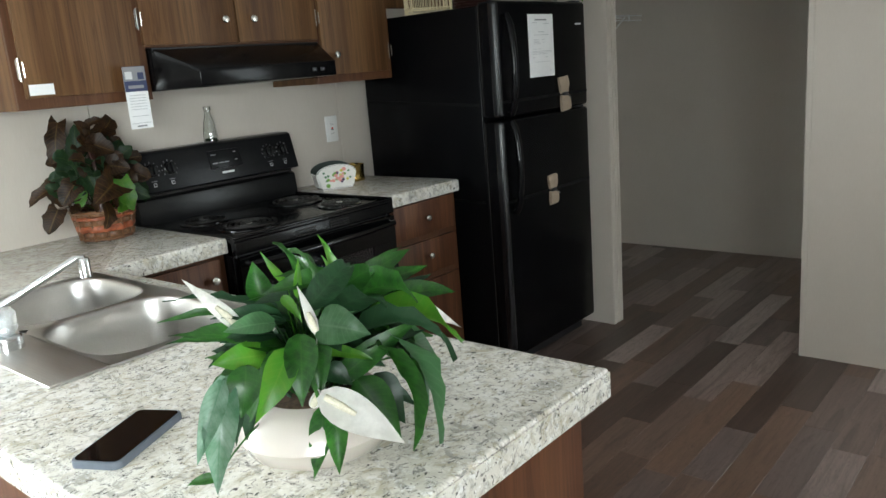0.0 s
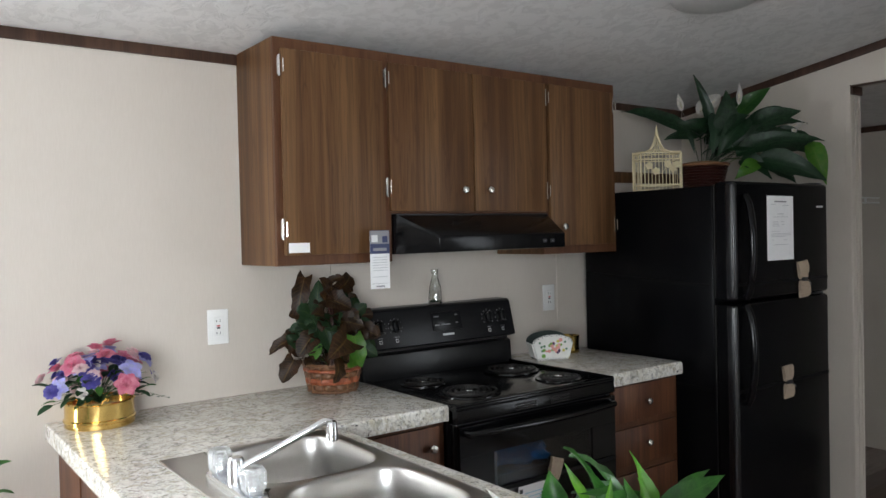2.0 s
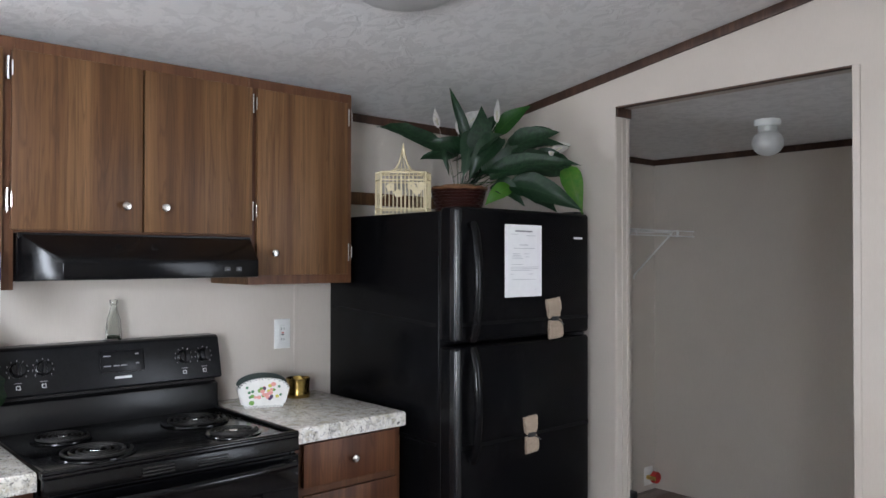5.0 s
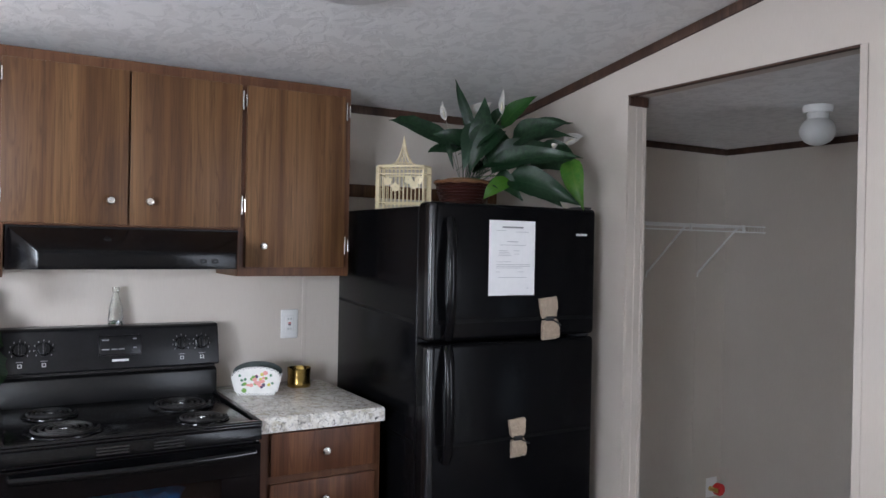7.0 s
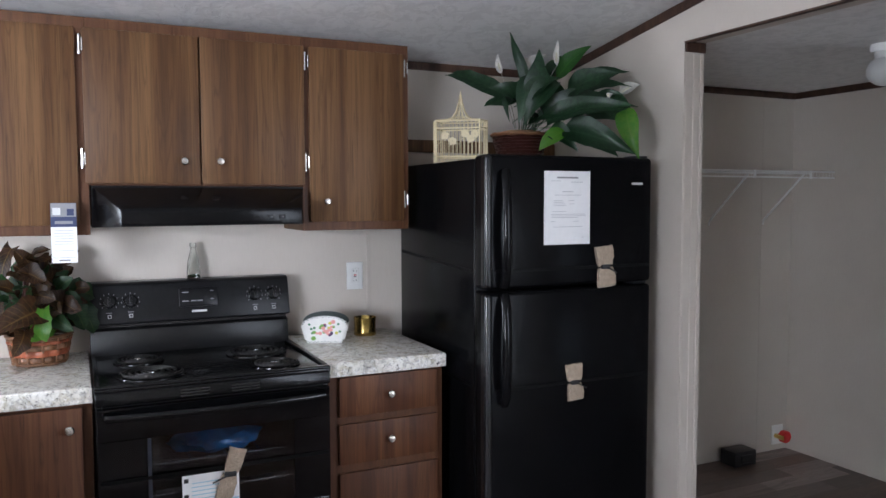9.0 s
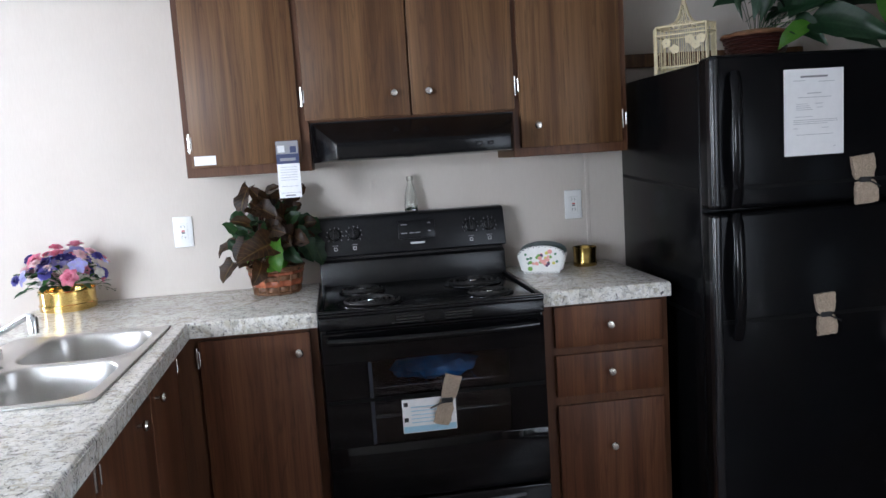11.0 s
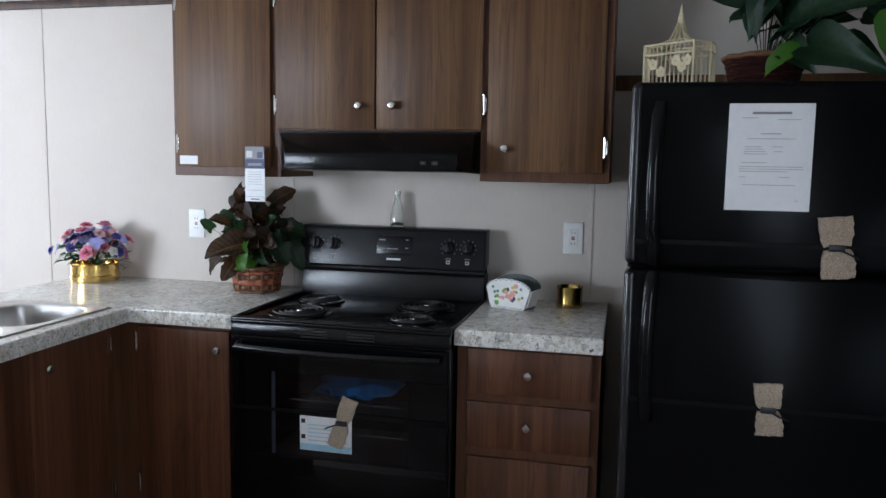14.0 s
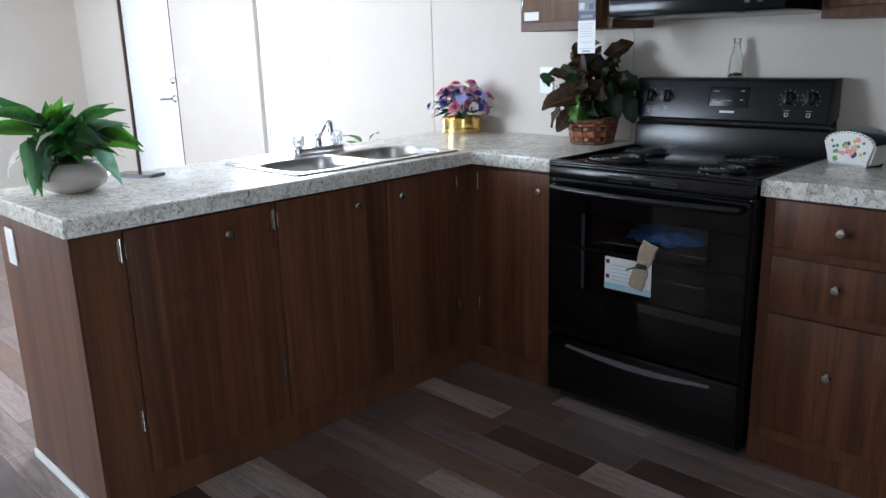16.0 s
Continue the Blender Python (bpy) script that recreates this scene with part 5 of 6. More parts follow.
def leaf_part(name, bm, mat, parent, label=""):
    """Leaves keep their open sheets: no turning of faces."""
    origin = BASE[parent.name]
    bmesh.ops.translate(bm, verts=bm.verts, vec=-origin)
    me = bpy.data.meshes.new("mesh")
    bm.to_mesh(me)
    bm.free()
    me.materials.append(mat)
    me.polygons.foreach_set("use_smooth", [True] * len(me.polygons))
    ob = new(name, me)
    ob.parent = parent
    BASE[ob.name] = origin
    return tagged(ob, label)


FACING = {}


def facing(plant, azimuth, top):
    """Sets the side from which a plant was arranged, and the height at which its stalks start."""
    a = radians(azimuth)
    FACING[plant.name] = (Vector((-math.sin(a), math.cos(a), 0)), Vector((math.cos(a), math.sin(a), 0)), top, random.Random(int(azimuth) + 400))


def sheet(plant, r0, u0, f0, r1, u1, f1, width, arch, face, broad, ns=9):
    """A bent leaf from its stalk's end to its tip, given across, above and in front of the plant's foot; face 0 lies flat, 90 stands upright."""
    right, front, top, rnd = FACING[plant.name]
    o = BASE[plant.name]
    a = o + right * r0 + front * f0 + Vector((0, 0, u0))
    b = o + right * r1 + front * f1 + Vector((0, 0, max(u1, 0.004)))
    t = radians(face)
    hint = (front * math.sin(t) + Vector((0, 0, 1)) * math.cos(t)).normalized()
    span = (b - a).length
    c = (a + b) / 2 + hint * (arch * 2 * span) + right * rnd.uniform(-0.06, 0.06) * span
    bm = bmesh.new()
    uvl = bm.loops.layers.uv.new("UVMap")
    uvs, rows = {}, []
    ph, twist, fold = rnd.uniform(0, 6.28), rnd.uniform(-40, 40), rnd.uniform(0.18, 0.60)
    crease = [rnd.uniform(-1, 1) * 0.026 * span for k in range(ns + 1)]
    for i in range(ns + 1):
        q = i / ns
        p = a * (1 - q) ** 2 + c * 2 * q * (1 - q) + b * q * q
        d = ((c - a) * (1 - q) + (b - c) * q).normalized()
        sd = d.cross(hint).normalized()
        sd = Matrix.Rotation(radians(twist * (q - 0.3)), 3, d) @ sd
        up = sd.cross(d)
        if broad:
            w = width * 0.5 * max(0.05, math.sin(math.pi * min(1, q * 0.86 + 0.14)) ** 0.6) * (1.06 - 0.25 * q)
            w *= 1 + 0.10 * math.sin(q * 19 + ph)
        else:
            w = width * 0.51 * max(0.02, math.sin(math.pi * (q * 0.97 + 0.02) ** 0.66)) * (1.08 - 0.30 * q)
        row = []
        for k in (-1, -0.55, 0, 0.55, 1):
            rip = (0.05 if broad else 0.022) * span * math.sin(ph + q * (13 if broad else 9) + k * 2.2) * abs(k) * 0.6
            back = d * (-0.13 * span * abs(k) ** 1.5) if broad and i < 2 else Vector()
            v = bm.verts.new(p + sd * (w * k * math.cos(fold)) + up * (abs(k) * w * math.sin(fold) + rip + crease[i] * (0.4 + 0.6 * (k > 0))) + back)
            v.co.z = max(v.co.z, o.z + 0.003)
            uvs[v] = (q, k)
            row.append(v)
        rows.append(row)
    for i in range(ns):
        for k in range(4):
            f = bm.faces.new((rows[i][k], rows[i][k + 1], rows[i + 1][k + 1], rows[i + 1][k]))
            for lp in f.loops:
                lp[uvl].uv = uvs[lp.vert]
    root = o + Vector((0, 0, top)) + right * r0 * 0.25 + front * f0 * 0.25
    mid = root.lerp(a, 0.5) + Vector((0, 0, 0.2 * (a - root).length))
    prev = None
    for k in range(6):
        q = k / 5
        pt = root * (1 - q) ** 2 + mid * 2 * q * (1 - q) + a * q * q
        ring = [bm.verts.new(pt + 0.0016 * z) for z in (right, front, Vector((0, 0, 1)))]
        if prev:
            for j in range(3):
                f = bm.faces.new((prev[j], prev[(j + 1) % 3], ring[(j + 1) % 3], ring[j]))
                for lp in f.loops:
                    lp[uvl].uv = (0.5, 0.5)
        prev = ring
    return bm, a, b


def blade(plant, r0, u0, f0, r1, u1, f1, width, arch, face, mat):
    leaf_part("leaf", sheet(plant, r0, u0, f0, r1, u1, f1, width, arch, face, False)[0], mat, plant, "silvery pale leaf" if mat is LEAF_SILVER else "")
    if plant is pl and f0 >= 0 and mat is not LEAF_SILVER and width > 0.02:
        # a neighbour from the same stem, a little behind, mostly darker green for density
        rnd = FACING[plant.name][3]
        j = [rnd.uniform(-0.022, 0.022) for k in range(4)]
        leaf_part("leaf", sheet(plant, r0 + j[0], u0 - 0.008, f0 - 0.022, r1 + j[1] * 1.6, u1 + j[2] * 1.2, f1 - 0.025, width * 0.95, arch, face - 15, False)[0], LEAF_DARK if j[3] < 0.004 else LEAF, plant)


def broad_leaf(plant, r0, u0, f0, r1, u1, f1, width, arch, face, mat):
    leaf_part("leaf", sheet(plant, r0, u0, f0, r1, u1, f1, width, arch, face, True)[0], mat, plant)


def lily_flower(plant, r0, u0, f0, r1, u1, f1, width, arch, face):
    bm, a, b = sheet(plant, r0, u0, f0, r1, u1, f1, width * 0.82, arch, face, False)
    ob = leaf_part("flower", bm, PETAL_WHITE, plant, "white pointed lily flower")
    lift = FACING[plant.name][1] * 0.007 + Vector((0, 0, 0.004))
    leaf_part("spadix", tube([a.lerp(b, 0.06) + lift, a.lerp(b, 0.25) + lift * 1.5, a.lerp(b, 0.42) + lift * 1.4], [0.0040, 0.0046, 0.0026], 7), SPADIX, ob, "cream spadix")


# peace lily in a squat ceramic bowl on the peninsula
LCX, LCY = 0.596, 0.758
pl = thing("peace_lily", "artificial peace lily with white flowers in a squat cream ceramic bowl", "plant", (LCX, LCY, CT))
part("bowl", lathe([(0.0, CT), (0.052, CT), (0.062, CT + 0.004), (0.093, CT + 0.022), (0.106, CT + 0.046), (0.101, CT + 0.068), (0.084, CT + 0.085), (0.068, CT + 0.091), (0.064, CT + 0.088), (0.074, CT + 0.078), (0.0, CT + 0.074)],
                   (LCX, LCY, 0), 44), CERAMIC, pl, "cream pearl-glazed ceramic bowl")
part("moss", lathe([(0.0, CT + 0.073), (0.071, CT + 0.075), (0.058, CT + 0.090), (0.0, CT + 0.097)], (LCX, LCY, 0), 20), SOIL, pl)
facing(pl, -128.5, 0.085)
rnd = random.Random(21)
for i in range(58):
    # the dense middle of the plant, and its far side; two in three darker green
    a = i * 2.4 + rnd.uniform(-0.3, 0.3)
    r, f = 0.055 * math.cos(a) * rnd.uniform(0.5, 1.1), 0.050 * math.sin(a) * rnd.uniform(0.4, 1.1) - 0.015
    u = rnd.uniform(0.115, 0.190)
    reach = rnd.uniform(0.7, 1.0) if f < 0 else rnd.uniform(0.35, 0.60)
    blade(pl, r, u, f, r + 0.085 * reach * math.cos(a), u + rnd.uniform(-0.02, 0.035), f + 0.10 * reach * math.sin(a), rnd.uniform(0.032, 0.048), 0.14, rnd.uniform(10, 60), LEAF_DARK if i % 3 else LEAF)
blade(pl, -0.037, 0.164, 0.040, -0.159, 0.201, 0.050, 0.032, 0.12, 35, LEAF)
blade(pl, -0.045, 0.189, -0.050, -0.179, 0.214, -0.060, 0.020, 0.10, 20, LEAF_DARK)
blade(pl, -0.043, 0.181, -0.020, -0.182, 0.199, -0.020, 0.019, 0.10, 25, LEAF)
blade(pl, -0.052, 0.202, -0.050, -0.059, 0.255, -0.060, 0.039, 0.05, 70, LEAF)
blade(pl, 0.063, 0.227, 0.000, -0.066, 0.224, 0.020, 0.036, 0.12, 45, LEAF)
blade(pl, 0.016, 0.208, -0.040, -0.068, 0.203, -0.030, 0.028, 0.10, 45, LEAF_DARK)
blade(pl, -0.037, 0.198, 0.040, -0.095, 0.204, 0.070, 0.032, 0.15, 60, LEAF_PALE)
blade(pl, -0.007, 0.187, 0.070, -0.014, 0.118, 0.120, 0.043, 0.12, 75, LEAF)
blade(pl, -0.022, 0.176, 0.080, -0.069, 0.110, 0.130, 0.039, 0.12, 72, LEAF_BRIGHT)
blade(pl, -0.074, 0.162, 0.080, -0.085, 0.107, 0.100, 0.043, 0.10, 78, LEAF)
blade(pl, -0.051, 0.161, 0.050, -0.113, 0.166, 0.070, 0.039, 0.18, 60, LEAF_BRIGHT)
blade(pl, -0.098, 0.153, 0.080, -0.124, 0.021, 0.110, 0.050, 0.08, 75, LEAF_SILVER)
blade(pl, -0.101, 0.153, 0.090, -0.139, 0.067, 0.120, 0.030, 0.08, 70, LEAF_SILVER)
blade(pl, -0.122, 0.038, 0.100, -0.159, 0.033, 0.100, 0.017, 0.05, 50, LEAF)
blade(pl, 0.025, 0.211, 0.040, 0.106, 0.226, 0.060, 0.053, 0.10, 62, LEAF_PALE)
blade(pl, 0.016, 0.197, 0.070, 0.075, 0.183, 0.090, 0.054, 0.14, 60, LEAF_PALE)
blade(pl, 0.020, 0.184, 0.000, 0.168, 0.229, -0.020, 0.049, 0.10, 55, LEAF)
blade(pl, 0.070, 0.208, -0.050, 0.154, 0.243, -0.070, 0.032, 0.08, 55, LEAF)
blade(pl, 0.095, 0.218, -0.080, 0.146, 0.241, -0.100, 0.015, 0.10, 50, LEAF)
blade(pl, 0.117, 0.186, -0.030, 0.205, 0.184, -0.030, 0.036, 0.14, 40, LEAF)
blade(pl, 0.104, 0.169, -0.060, 0.183, 0.200, -0.080, 0.026, 0.10, 45, LEAF_DARK)
blade(pl, 0.034, 0.121, 0.060, 0.139, 0.183, 0.060, 0.036, 0.12, 62, LEAF)
blade(pl, 0.114, 0.152, 0.000, 0.164, 0.115, 0.020, 0.037, 0.10, 60, LEAF_PALE)
blade(pl, 0.113, 0.122, 0.020, 0.143, 0.072, 0.040, 0.028, 0.10, 65, LEAF)
blade(pl, 0.054, 0.116, 0.060, 0.100, 0.036, 0.080, 0.055, 0.12, 65, LEAF)
blade(pl, 0.021, 0.104, 0.100, 0.018, 0.030, 0.130, 0.033, 0.10, 72, LEAF)
blade(pl, 0.016, 0.159, 0.060, 0.078, 0.145, 0.080, 0.020, 0.10, 40, LEAF_BRIGHT)
blade(pl, -0.006, 0.220, 0.020, 0.001, 0.271, 0.020, 0.013, 0.02, 70, LEAF_BRIGHT)
blade(pl, -0.018, 0.228, -0.020, -0.045, 0.275, -0.020, 0.012, 0.05, 70, LEAF_BRIGHT)
blade(pl, -0.023, 0.230, 0.040, -0.003, 0.200, 0.060, 0.016, 0.10, 60, LEAF_BRIGHT)
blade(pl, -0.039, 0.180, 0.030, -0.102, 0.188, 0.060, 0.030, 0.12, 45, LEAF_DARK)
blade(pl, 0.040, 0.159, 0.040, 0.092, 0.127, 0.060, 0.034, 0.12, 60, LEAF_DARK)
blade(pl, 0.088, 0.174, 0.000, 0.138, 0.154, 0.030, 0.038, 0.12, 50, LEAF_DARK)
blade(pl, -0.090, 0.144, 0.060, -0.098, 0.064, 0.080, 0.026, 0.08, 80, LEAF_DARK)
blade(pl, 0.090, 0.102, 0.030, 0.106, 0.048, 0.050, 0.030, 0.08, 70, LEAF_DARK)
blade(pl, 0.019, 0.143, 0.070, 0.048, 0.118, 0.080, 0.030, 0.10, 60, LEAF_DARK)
blade(pl, 0.103, 0.182, 0.020, 0.076, 0.193, 0.040, 0.026, 0.20, 40, LEAF_BRIGHT)
blade(pl, 0.010, 0.203, 0.000, 0.042, 0.225, 0.000, 0.026, 0.10, 60, LEAF_DARK)
blade(pl, -0.089, 0.161, 0.050, -0.125, 0.161, 0.030, 0.017, 0.10, 40, LEAF)
lily_flower(pl, -0.075, 0.194, 0.040, -0.138, 0.264, 0.030, 0.026, 0.10, 70)
lily_flower(pl, 0.007, 0.129, 0.120, 0.096, 0.066, 0.150, 0.058, 0.10, 68)
lily_flower(pl, 0.012, 0.188, 0.080, -0.004, 0.250, 0.075, 0.017, 0.10, 65)
lily_flower(pl, 0.102, 0.189, 0.000, 0.200, 0.150, 0.020, 0.044, 0.10, 25)
lily_flower(pl, -0.004, 0.097, 0.080, 0.017, 0.130, 0.080, 0.021, 0.10, 70)
lily_flower(pl, 0.102, 0.095, 0.030, 0.107, 0.066, 0.050, 0.019, 0.10, 70)

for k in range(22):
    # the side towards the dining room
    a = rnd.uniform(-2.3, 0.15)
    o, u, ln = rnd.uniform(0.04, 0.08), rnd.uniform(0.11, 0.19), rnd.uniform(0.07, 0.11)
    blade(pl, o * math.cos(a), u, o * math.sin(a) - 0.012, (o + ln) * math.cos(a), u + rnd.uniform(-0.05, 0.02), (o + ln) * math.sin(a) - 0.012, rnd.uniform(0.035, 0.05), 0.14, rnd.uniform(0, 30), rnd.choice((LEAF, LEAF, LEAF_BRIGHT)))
facing(pl, -19.0, 0.085)
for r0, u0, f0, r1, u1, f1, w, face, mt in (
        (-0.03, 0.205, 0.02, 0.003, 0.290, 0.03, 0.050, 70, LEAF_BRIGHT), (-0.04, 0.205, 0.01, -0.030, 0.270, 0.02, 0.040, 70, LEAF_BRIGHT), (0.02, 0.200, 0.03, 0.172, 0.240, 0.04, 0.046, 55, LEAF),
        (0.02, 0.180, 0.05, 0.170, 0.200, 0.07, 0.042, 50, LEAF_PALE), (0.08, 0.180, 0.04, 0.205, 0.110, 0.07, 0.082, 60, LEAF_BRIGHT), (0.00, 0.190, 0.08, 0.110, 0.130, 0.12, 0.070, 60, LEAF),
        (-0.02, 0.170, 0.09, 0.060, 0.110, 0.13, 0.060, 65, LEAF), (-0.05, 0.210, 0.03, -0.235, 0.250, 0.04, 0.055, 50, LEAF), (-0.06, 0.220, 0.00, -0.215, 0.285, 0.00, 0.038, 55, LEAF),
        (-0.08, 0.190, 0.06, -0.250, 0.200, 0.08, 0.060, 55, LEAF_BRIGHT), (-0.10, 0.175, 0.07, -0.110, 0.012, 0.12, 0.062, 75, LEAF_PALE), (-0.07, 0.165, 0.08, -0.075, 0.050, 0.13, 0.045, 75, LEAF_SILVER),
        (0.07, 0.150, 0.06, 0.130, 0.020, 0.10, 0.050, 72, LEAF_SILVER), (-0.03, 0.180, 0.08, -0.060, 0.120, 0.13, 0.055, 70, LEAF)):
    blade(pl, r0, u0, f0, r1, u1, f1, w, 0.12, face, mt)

# phone
bm = bmesh.new()
ph_ = thing("mobile_phone", "black-screened phone in a blue-grey case lying on the worktop", "phone", (0.466, 1.022, CT))
M = Matrix.Translation((0.466, 1.022, CT)) @ Matrix.Rotation(radians(27), 4, "Z")


def slab(w, l, z0, z1, corner, bev):
    one = bmesh.new()
    bmesh.ops.create_cube(one, size=1)
    for v in one.verts:
        v.co = Vector((v.co.x * l, v.co.y * w, z0 if v.co.z < 0 else z1))
    bmesh.ops.bevel(one, geom=[e for e in one.edges if abs(e.verts[0].co.z - e.verts[1].co.z) > 1e-5], offset=corner, segments=6, profile=0.5, affect="EDGES")
    if bev:
        zt = max(v.co.z for v in one.verts)
        bmesh.ops.bevel(one, geom=[e for e in one.edges if all(v.co.z > zt - 1e-5 for v in e.verts)], offset=bev, segments=2, profile=0.5, affect="EDGES")
    return one


part("case", moved(slab(0.078, 0.162, 0.0, 0.0105, 0.012, 0.002), M), SLATE, ph_)
part("screen", moved(slab(0.070, 0.154, 0.0098, 0.0112, 0.009, 0), M), BLACK_GLASS, ph_, "glossy black screen")

# flowers in a brass pot
FCX, FCY = 0.474, 2.640
fl = thing("flower_arrangement", "pink, blue and white silk flowers in a low polished brass pot", "flowers", (FCX, FCY, CT))
part("pot", lathe([(0.0, CT), (0.094, CT), (0.098, CT + 0.003), (0.098, CT + 0.015), (0.101, CT + 0.018), (0.101, CT + 0.024), (0.097, CT + 0.027), (0.097, CT + 0.070), (0.101, CT + 0.074), (0.099, CT + 0.077), (0.094, CT + 0.074), (0.094, CT + 0.06), (0.0, CT + 0.06)],
                  (FCX, FCY, 0), 40), BRASS, fl, "polished brass pot with a banded foot")


def blossom(mat, petals, r, cup, layers):
    """One silk blossom of several cupped petals, facing up, at the origin."""
    bm = bmesh.new()
    for ly in range(layers):
        for i in range(petals):
            a = 2 * math.pi * (i + 0.5 * ly) / petals
            one = leaf((0, 0, 0), (0, 0, 0.003 * ly), math.degrees(a), cup + 24 * ly, 32, r * (1 - 0.25 * ly), r * 0.85, 0.18, 0, 0.03, False, 0.6, 0, i + ly * 9, 4)
            me = bpy.data.meshes.new("tmp")
            one.to_mesh(me)
            one.free()
            bm.from_mesh(me)
            bpy.data.meshes.remove(me)
    me = bpy.data.meshes.new("blossom")
    bm.to_mesh(me)
    bm.free()
    me.materials.append(mat)
    me.polygons.foreach_set("use_smooth", [True] * len(me.polygons))
    return me


kinds = [blossom(PETAL_PINK, 6, 0.042, 30, 3), blossom(PETAL_PALE, 7, 0.034, 25, 3), blossom(PETAL_BLUE, 9, 0.034, 22, 4), blossom(PETAL_LILAC, 5, 0.050, 18, 1), blossom(PETAL_WHITE, 5, 0.028, 20, 2), blossom(PETAL_PINK, 5, 0.052, 40, 1)]
rnd = random.Random(8)
order = (2, 0, 1, 2, 4, 3, 2, 1, 3, 0)
for i in range(64):
    u = i / 64
    az, el = i * 137.5 + rnd.uniform(-25, 25), -2 + 84 * (1 - u) ** 0.9 + rnd.uniform(-8, 8)
    a, e = radians(az), radians(el)
    rr = rnd.uniform(0.70, 1.18)
    pos = Vector((0.155 * rr * math.cos(e) * math.cos(a), 0.112 * rr * math.cos(e) * math.sin(a), 0.105 + 0.110 * rr * math.sin(e)))
    pos.y = min(pos.y, 0.088)
    ob = new("blossom", kinds[order[i * 7 % 10]])
    ob.parent = fl
    nrm = Vector((math.cos(e) * math.cos(a) + rnd.uniform(-0.4, 0.4), math.cos(e) * math.sin(a) + rnd.uniform(-0.4, 0.4), math.sin(e) + 0.15))
    ob.matrix_basis = Matrix.Translation(pos) @ nrm.to_track_quat("Z", "Y").to_matrix().to_4x4() @ Matrix.Rotation(rnd.uniform(0, 6), 4, "Z") @ Matrix.Scale(rnd.uniform(0.62, 0.95), 4)
fb = (FCX, FCY, CT + 0.062)
for i in range(64):
    az = rnd.uniform(0, 360)
    a = radians(az)
    r0 = rnd.uniform(0.03, 0.115)
    ft = (FCX + r0 * 1.25 * math.cos(a), FCY + r0 * 0.85 * math.sin(a), CT + rnd.uniform(0.075, 0.15))
    leaf_part("leaf", leaf(fb, ft, az, rnd.uniform(-5, 40), 40, rnd.uniform(0.035, 0.055), 0.022, 0.2, rnd.uniform(-30, 30), 0.02, False, 0.8, 0.0012, i, 5), LEAF_DARK if i % 3 else LEAF, fl)
for i in range(7):
    leaf_part("sprig_leaf", leaf(fb, (FCX + 0.10 + 0.014 * i, FCY - 0.02 - 0.004 * i, CT + 0.078 - 0.003 * i), -25 + (60 if i % 2 else -60), 12, 20, 0.022, 0.010, 0.2, 0, 0, False, 0.8, 0.0008 if i == 6 else 0, i, 4), LEAF_DARK, fl)

# begonia in a woven basket with a hoop handle
BCX, BCY = 1.244, 2.606
bk = thing("begonia_basket", "artificial bronze-leaved begonia in a woven brown and rust basket", "plant", (BCX, BCY, CT))


def weave(z, r, amp, thick, high, mat_, phase, parent, label=""):
    """One woven band that runs in and out round the stakes."""
    bm = bmesh.new()
    n, rings = 96, []
    for i in range(n):
        a = 2 * math.pi * i / n
        rr = r + amp * math.sin(12 * a + phase)
        rings.append([bm.verts.new((BCX + (rr + q) * math.cos(a), BCY + (rr + q) * math.sin(a), z + h)) for q, h in ((thick, high * 0.25), (thick, high * 0.75), (0, high), (-thick, high * 0.5), (0, 0))])
    for i in range(n):
        p, q = rings[i], rings[(i + 1) % n]
        for k in range(5):
            bm.faces.new((p[k], p[(k + 1) % 5], q[(k + 1) % 5], q[k]))
    return part("woven_band", bm, mat_, parent, label)


for i, (z, mt, h) in enumerate(((0.002, WICKER, 0.010), (0.012, WICKER, 0.020), (0.033, WICKER_RED, 0.022), (0.056, WICKER, 0.018), (0.075, WICKER_RED, 0.012), (0.088, WICKER, 0.014))):
    weave(CT + z, 0.084 + 0.19 * z, 0.0035, 0.003, h, mt, math.pi * i, bk, "rust-red woven band" if mt is WICKER_RED else "")
for i in range(12):
    a = 2 * math.pi * (i + 0.25) / 12
    part("stake", tube([(BCX + 0.084 * math.cos(a), BCY + 0.084 * math.sin(a), CT), (BCX + 0.103 * math.cos(a), BCY + 0.103 * math.sin(a), CT + 0.100)], 0.004, 6), WICKER, bk)
part("rim", tube([(BCX + 0.105 * math.cos(2 * math.pi * k / 32), BCY + 0.105 * math.sin(2 * math.pi * k / 32), CT + 0.103) for k in range(32)], 0.006, 8, None, True), WICKER, bk)
part("base", lathe([(0.0, CT), (0.078, CT), (0.078, CT + 0.005), (0.0, CT + 0.005)], (BCX, BCY, 0), 24), WICKER, bk)
part("moss", lathe([(0.0, CT + 0.07), (0.090, CT + 0.07), (0.08, CT + 0.09), (0.0, CT + 0.098)], (BCX, BCY, 0), 20), SOIL, bk)
hoop = [(BCX + 0.104 * 0.47 * math.cos(math.pi * k / 18), BCY + 0.104 * 0.88 * math.cos(math.pi * k / 18), CT + 0.10 + 0.255 * math.sin(math.pi * k / 18)) for k in range(19)]
for s in (-0.005, 0.005):
    part("handle", tube([(x + s + 0.003 * math.sin(i * 1.9 + (0 if s < 0 else 3.14)), y, z) for i, (x, y, z) in enumerate(hoop)], 0.0045, 7), WICKER_DARK, bk, "dark twisted hoop handle")
facing(bk, -118.0, 0.09)
rnd = random.Random(31)
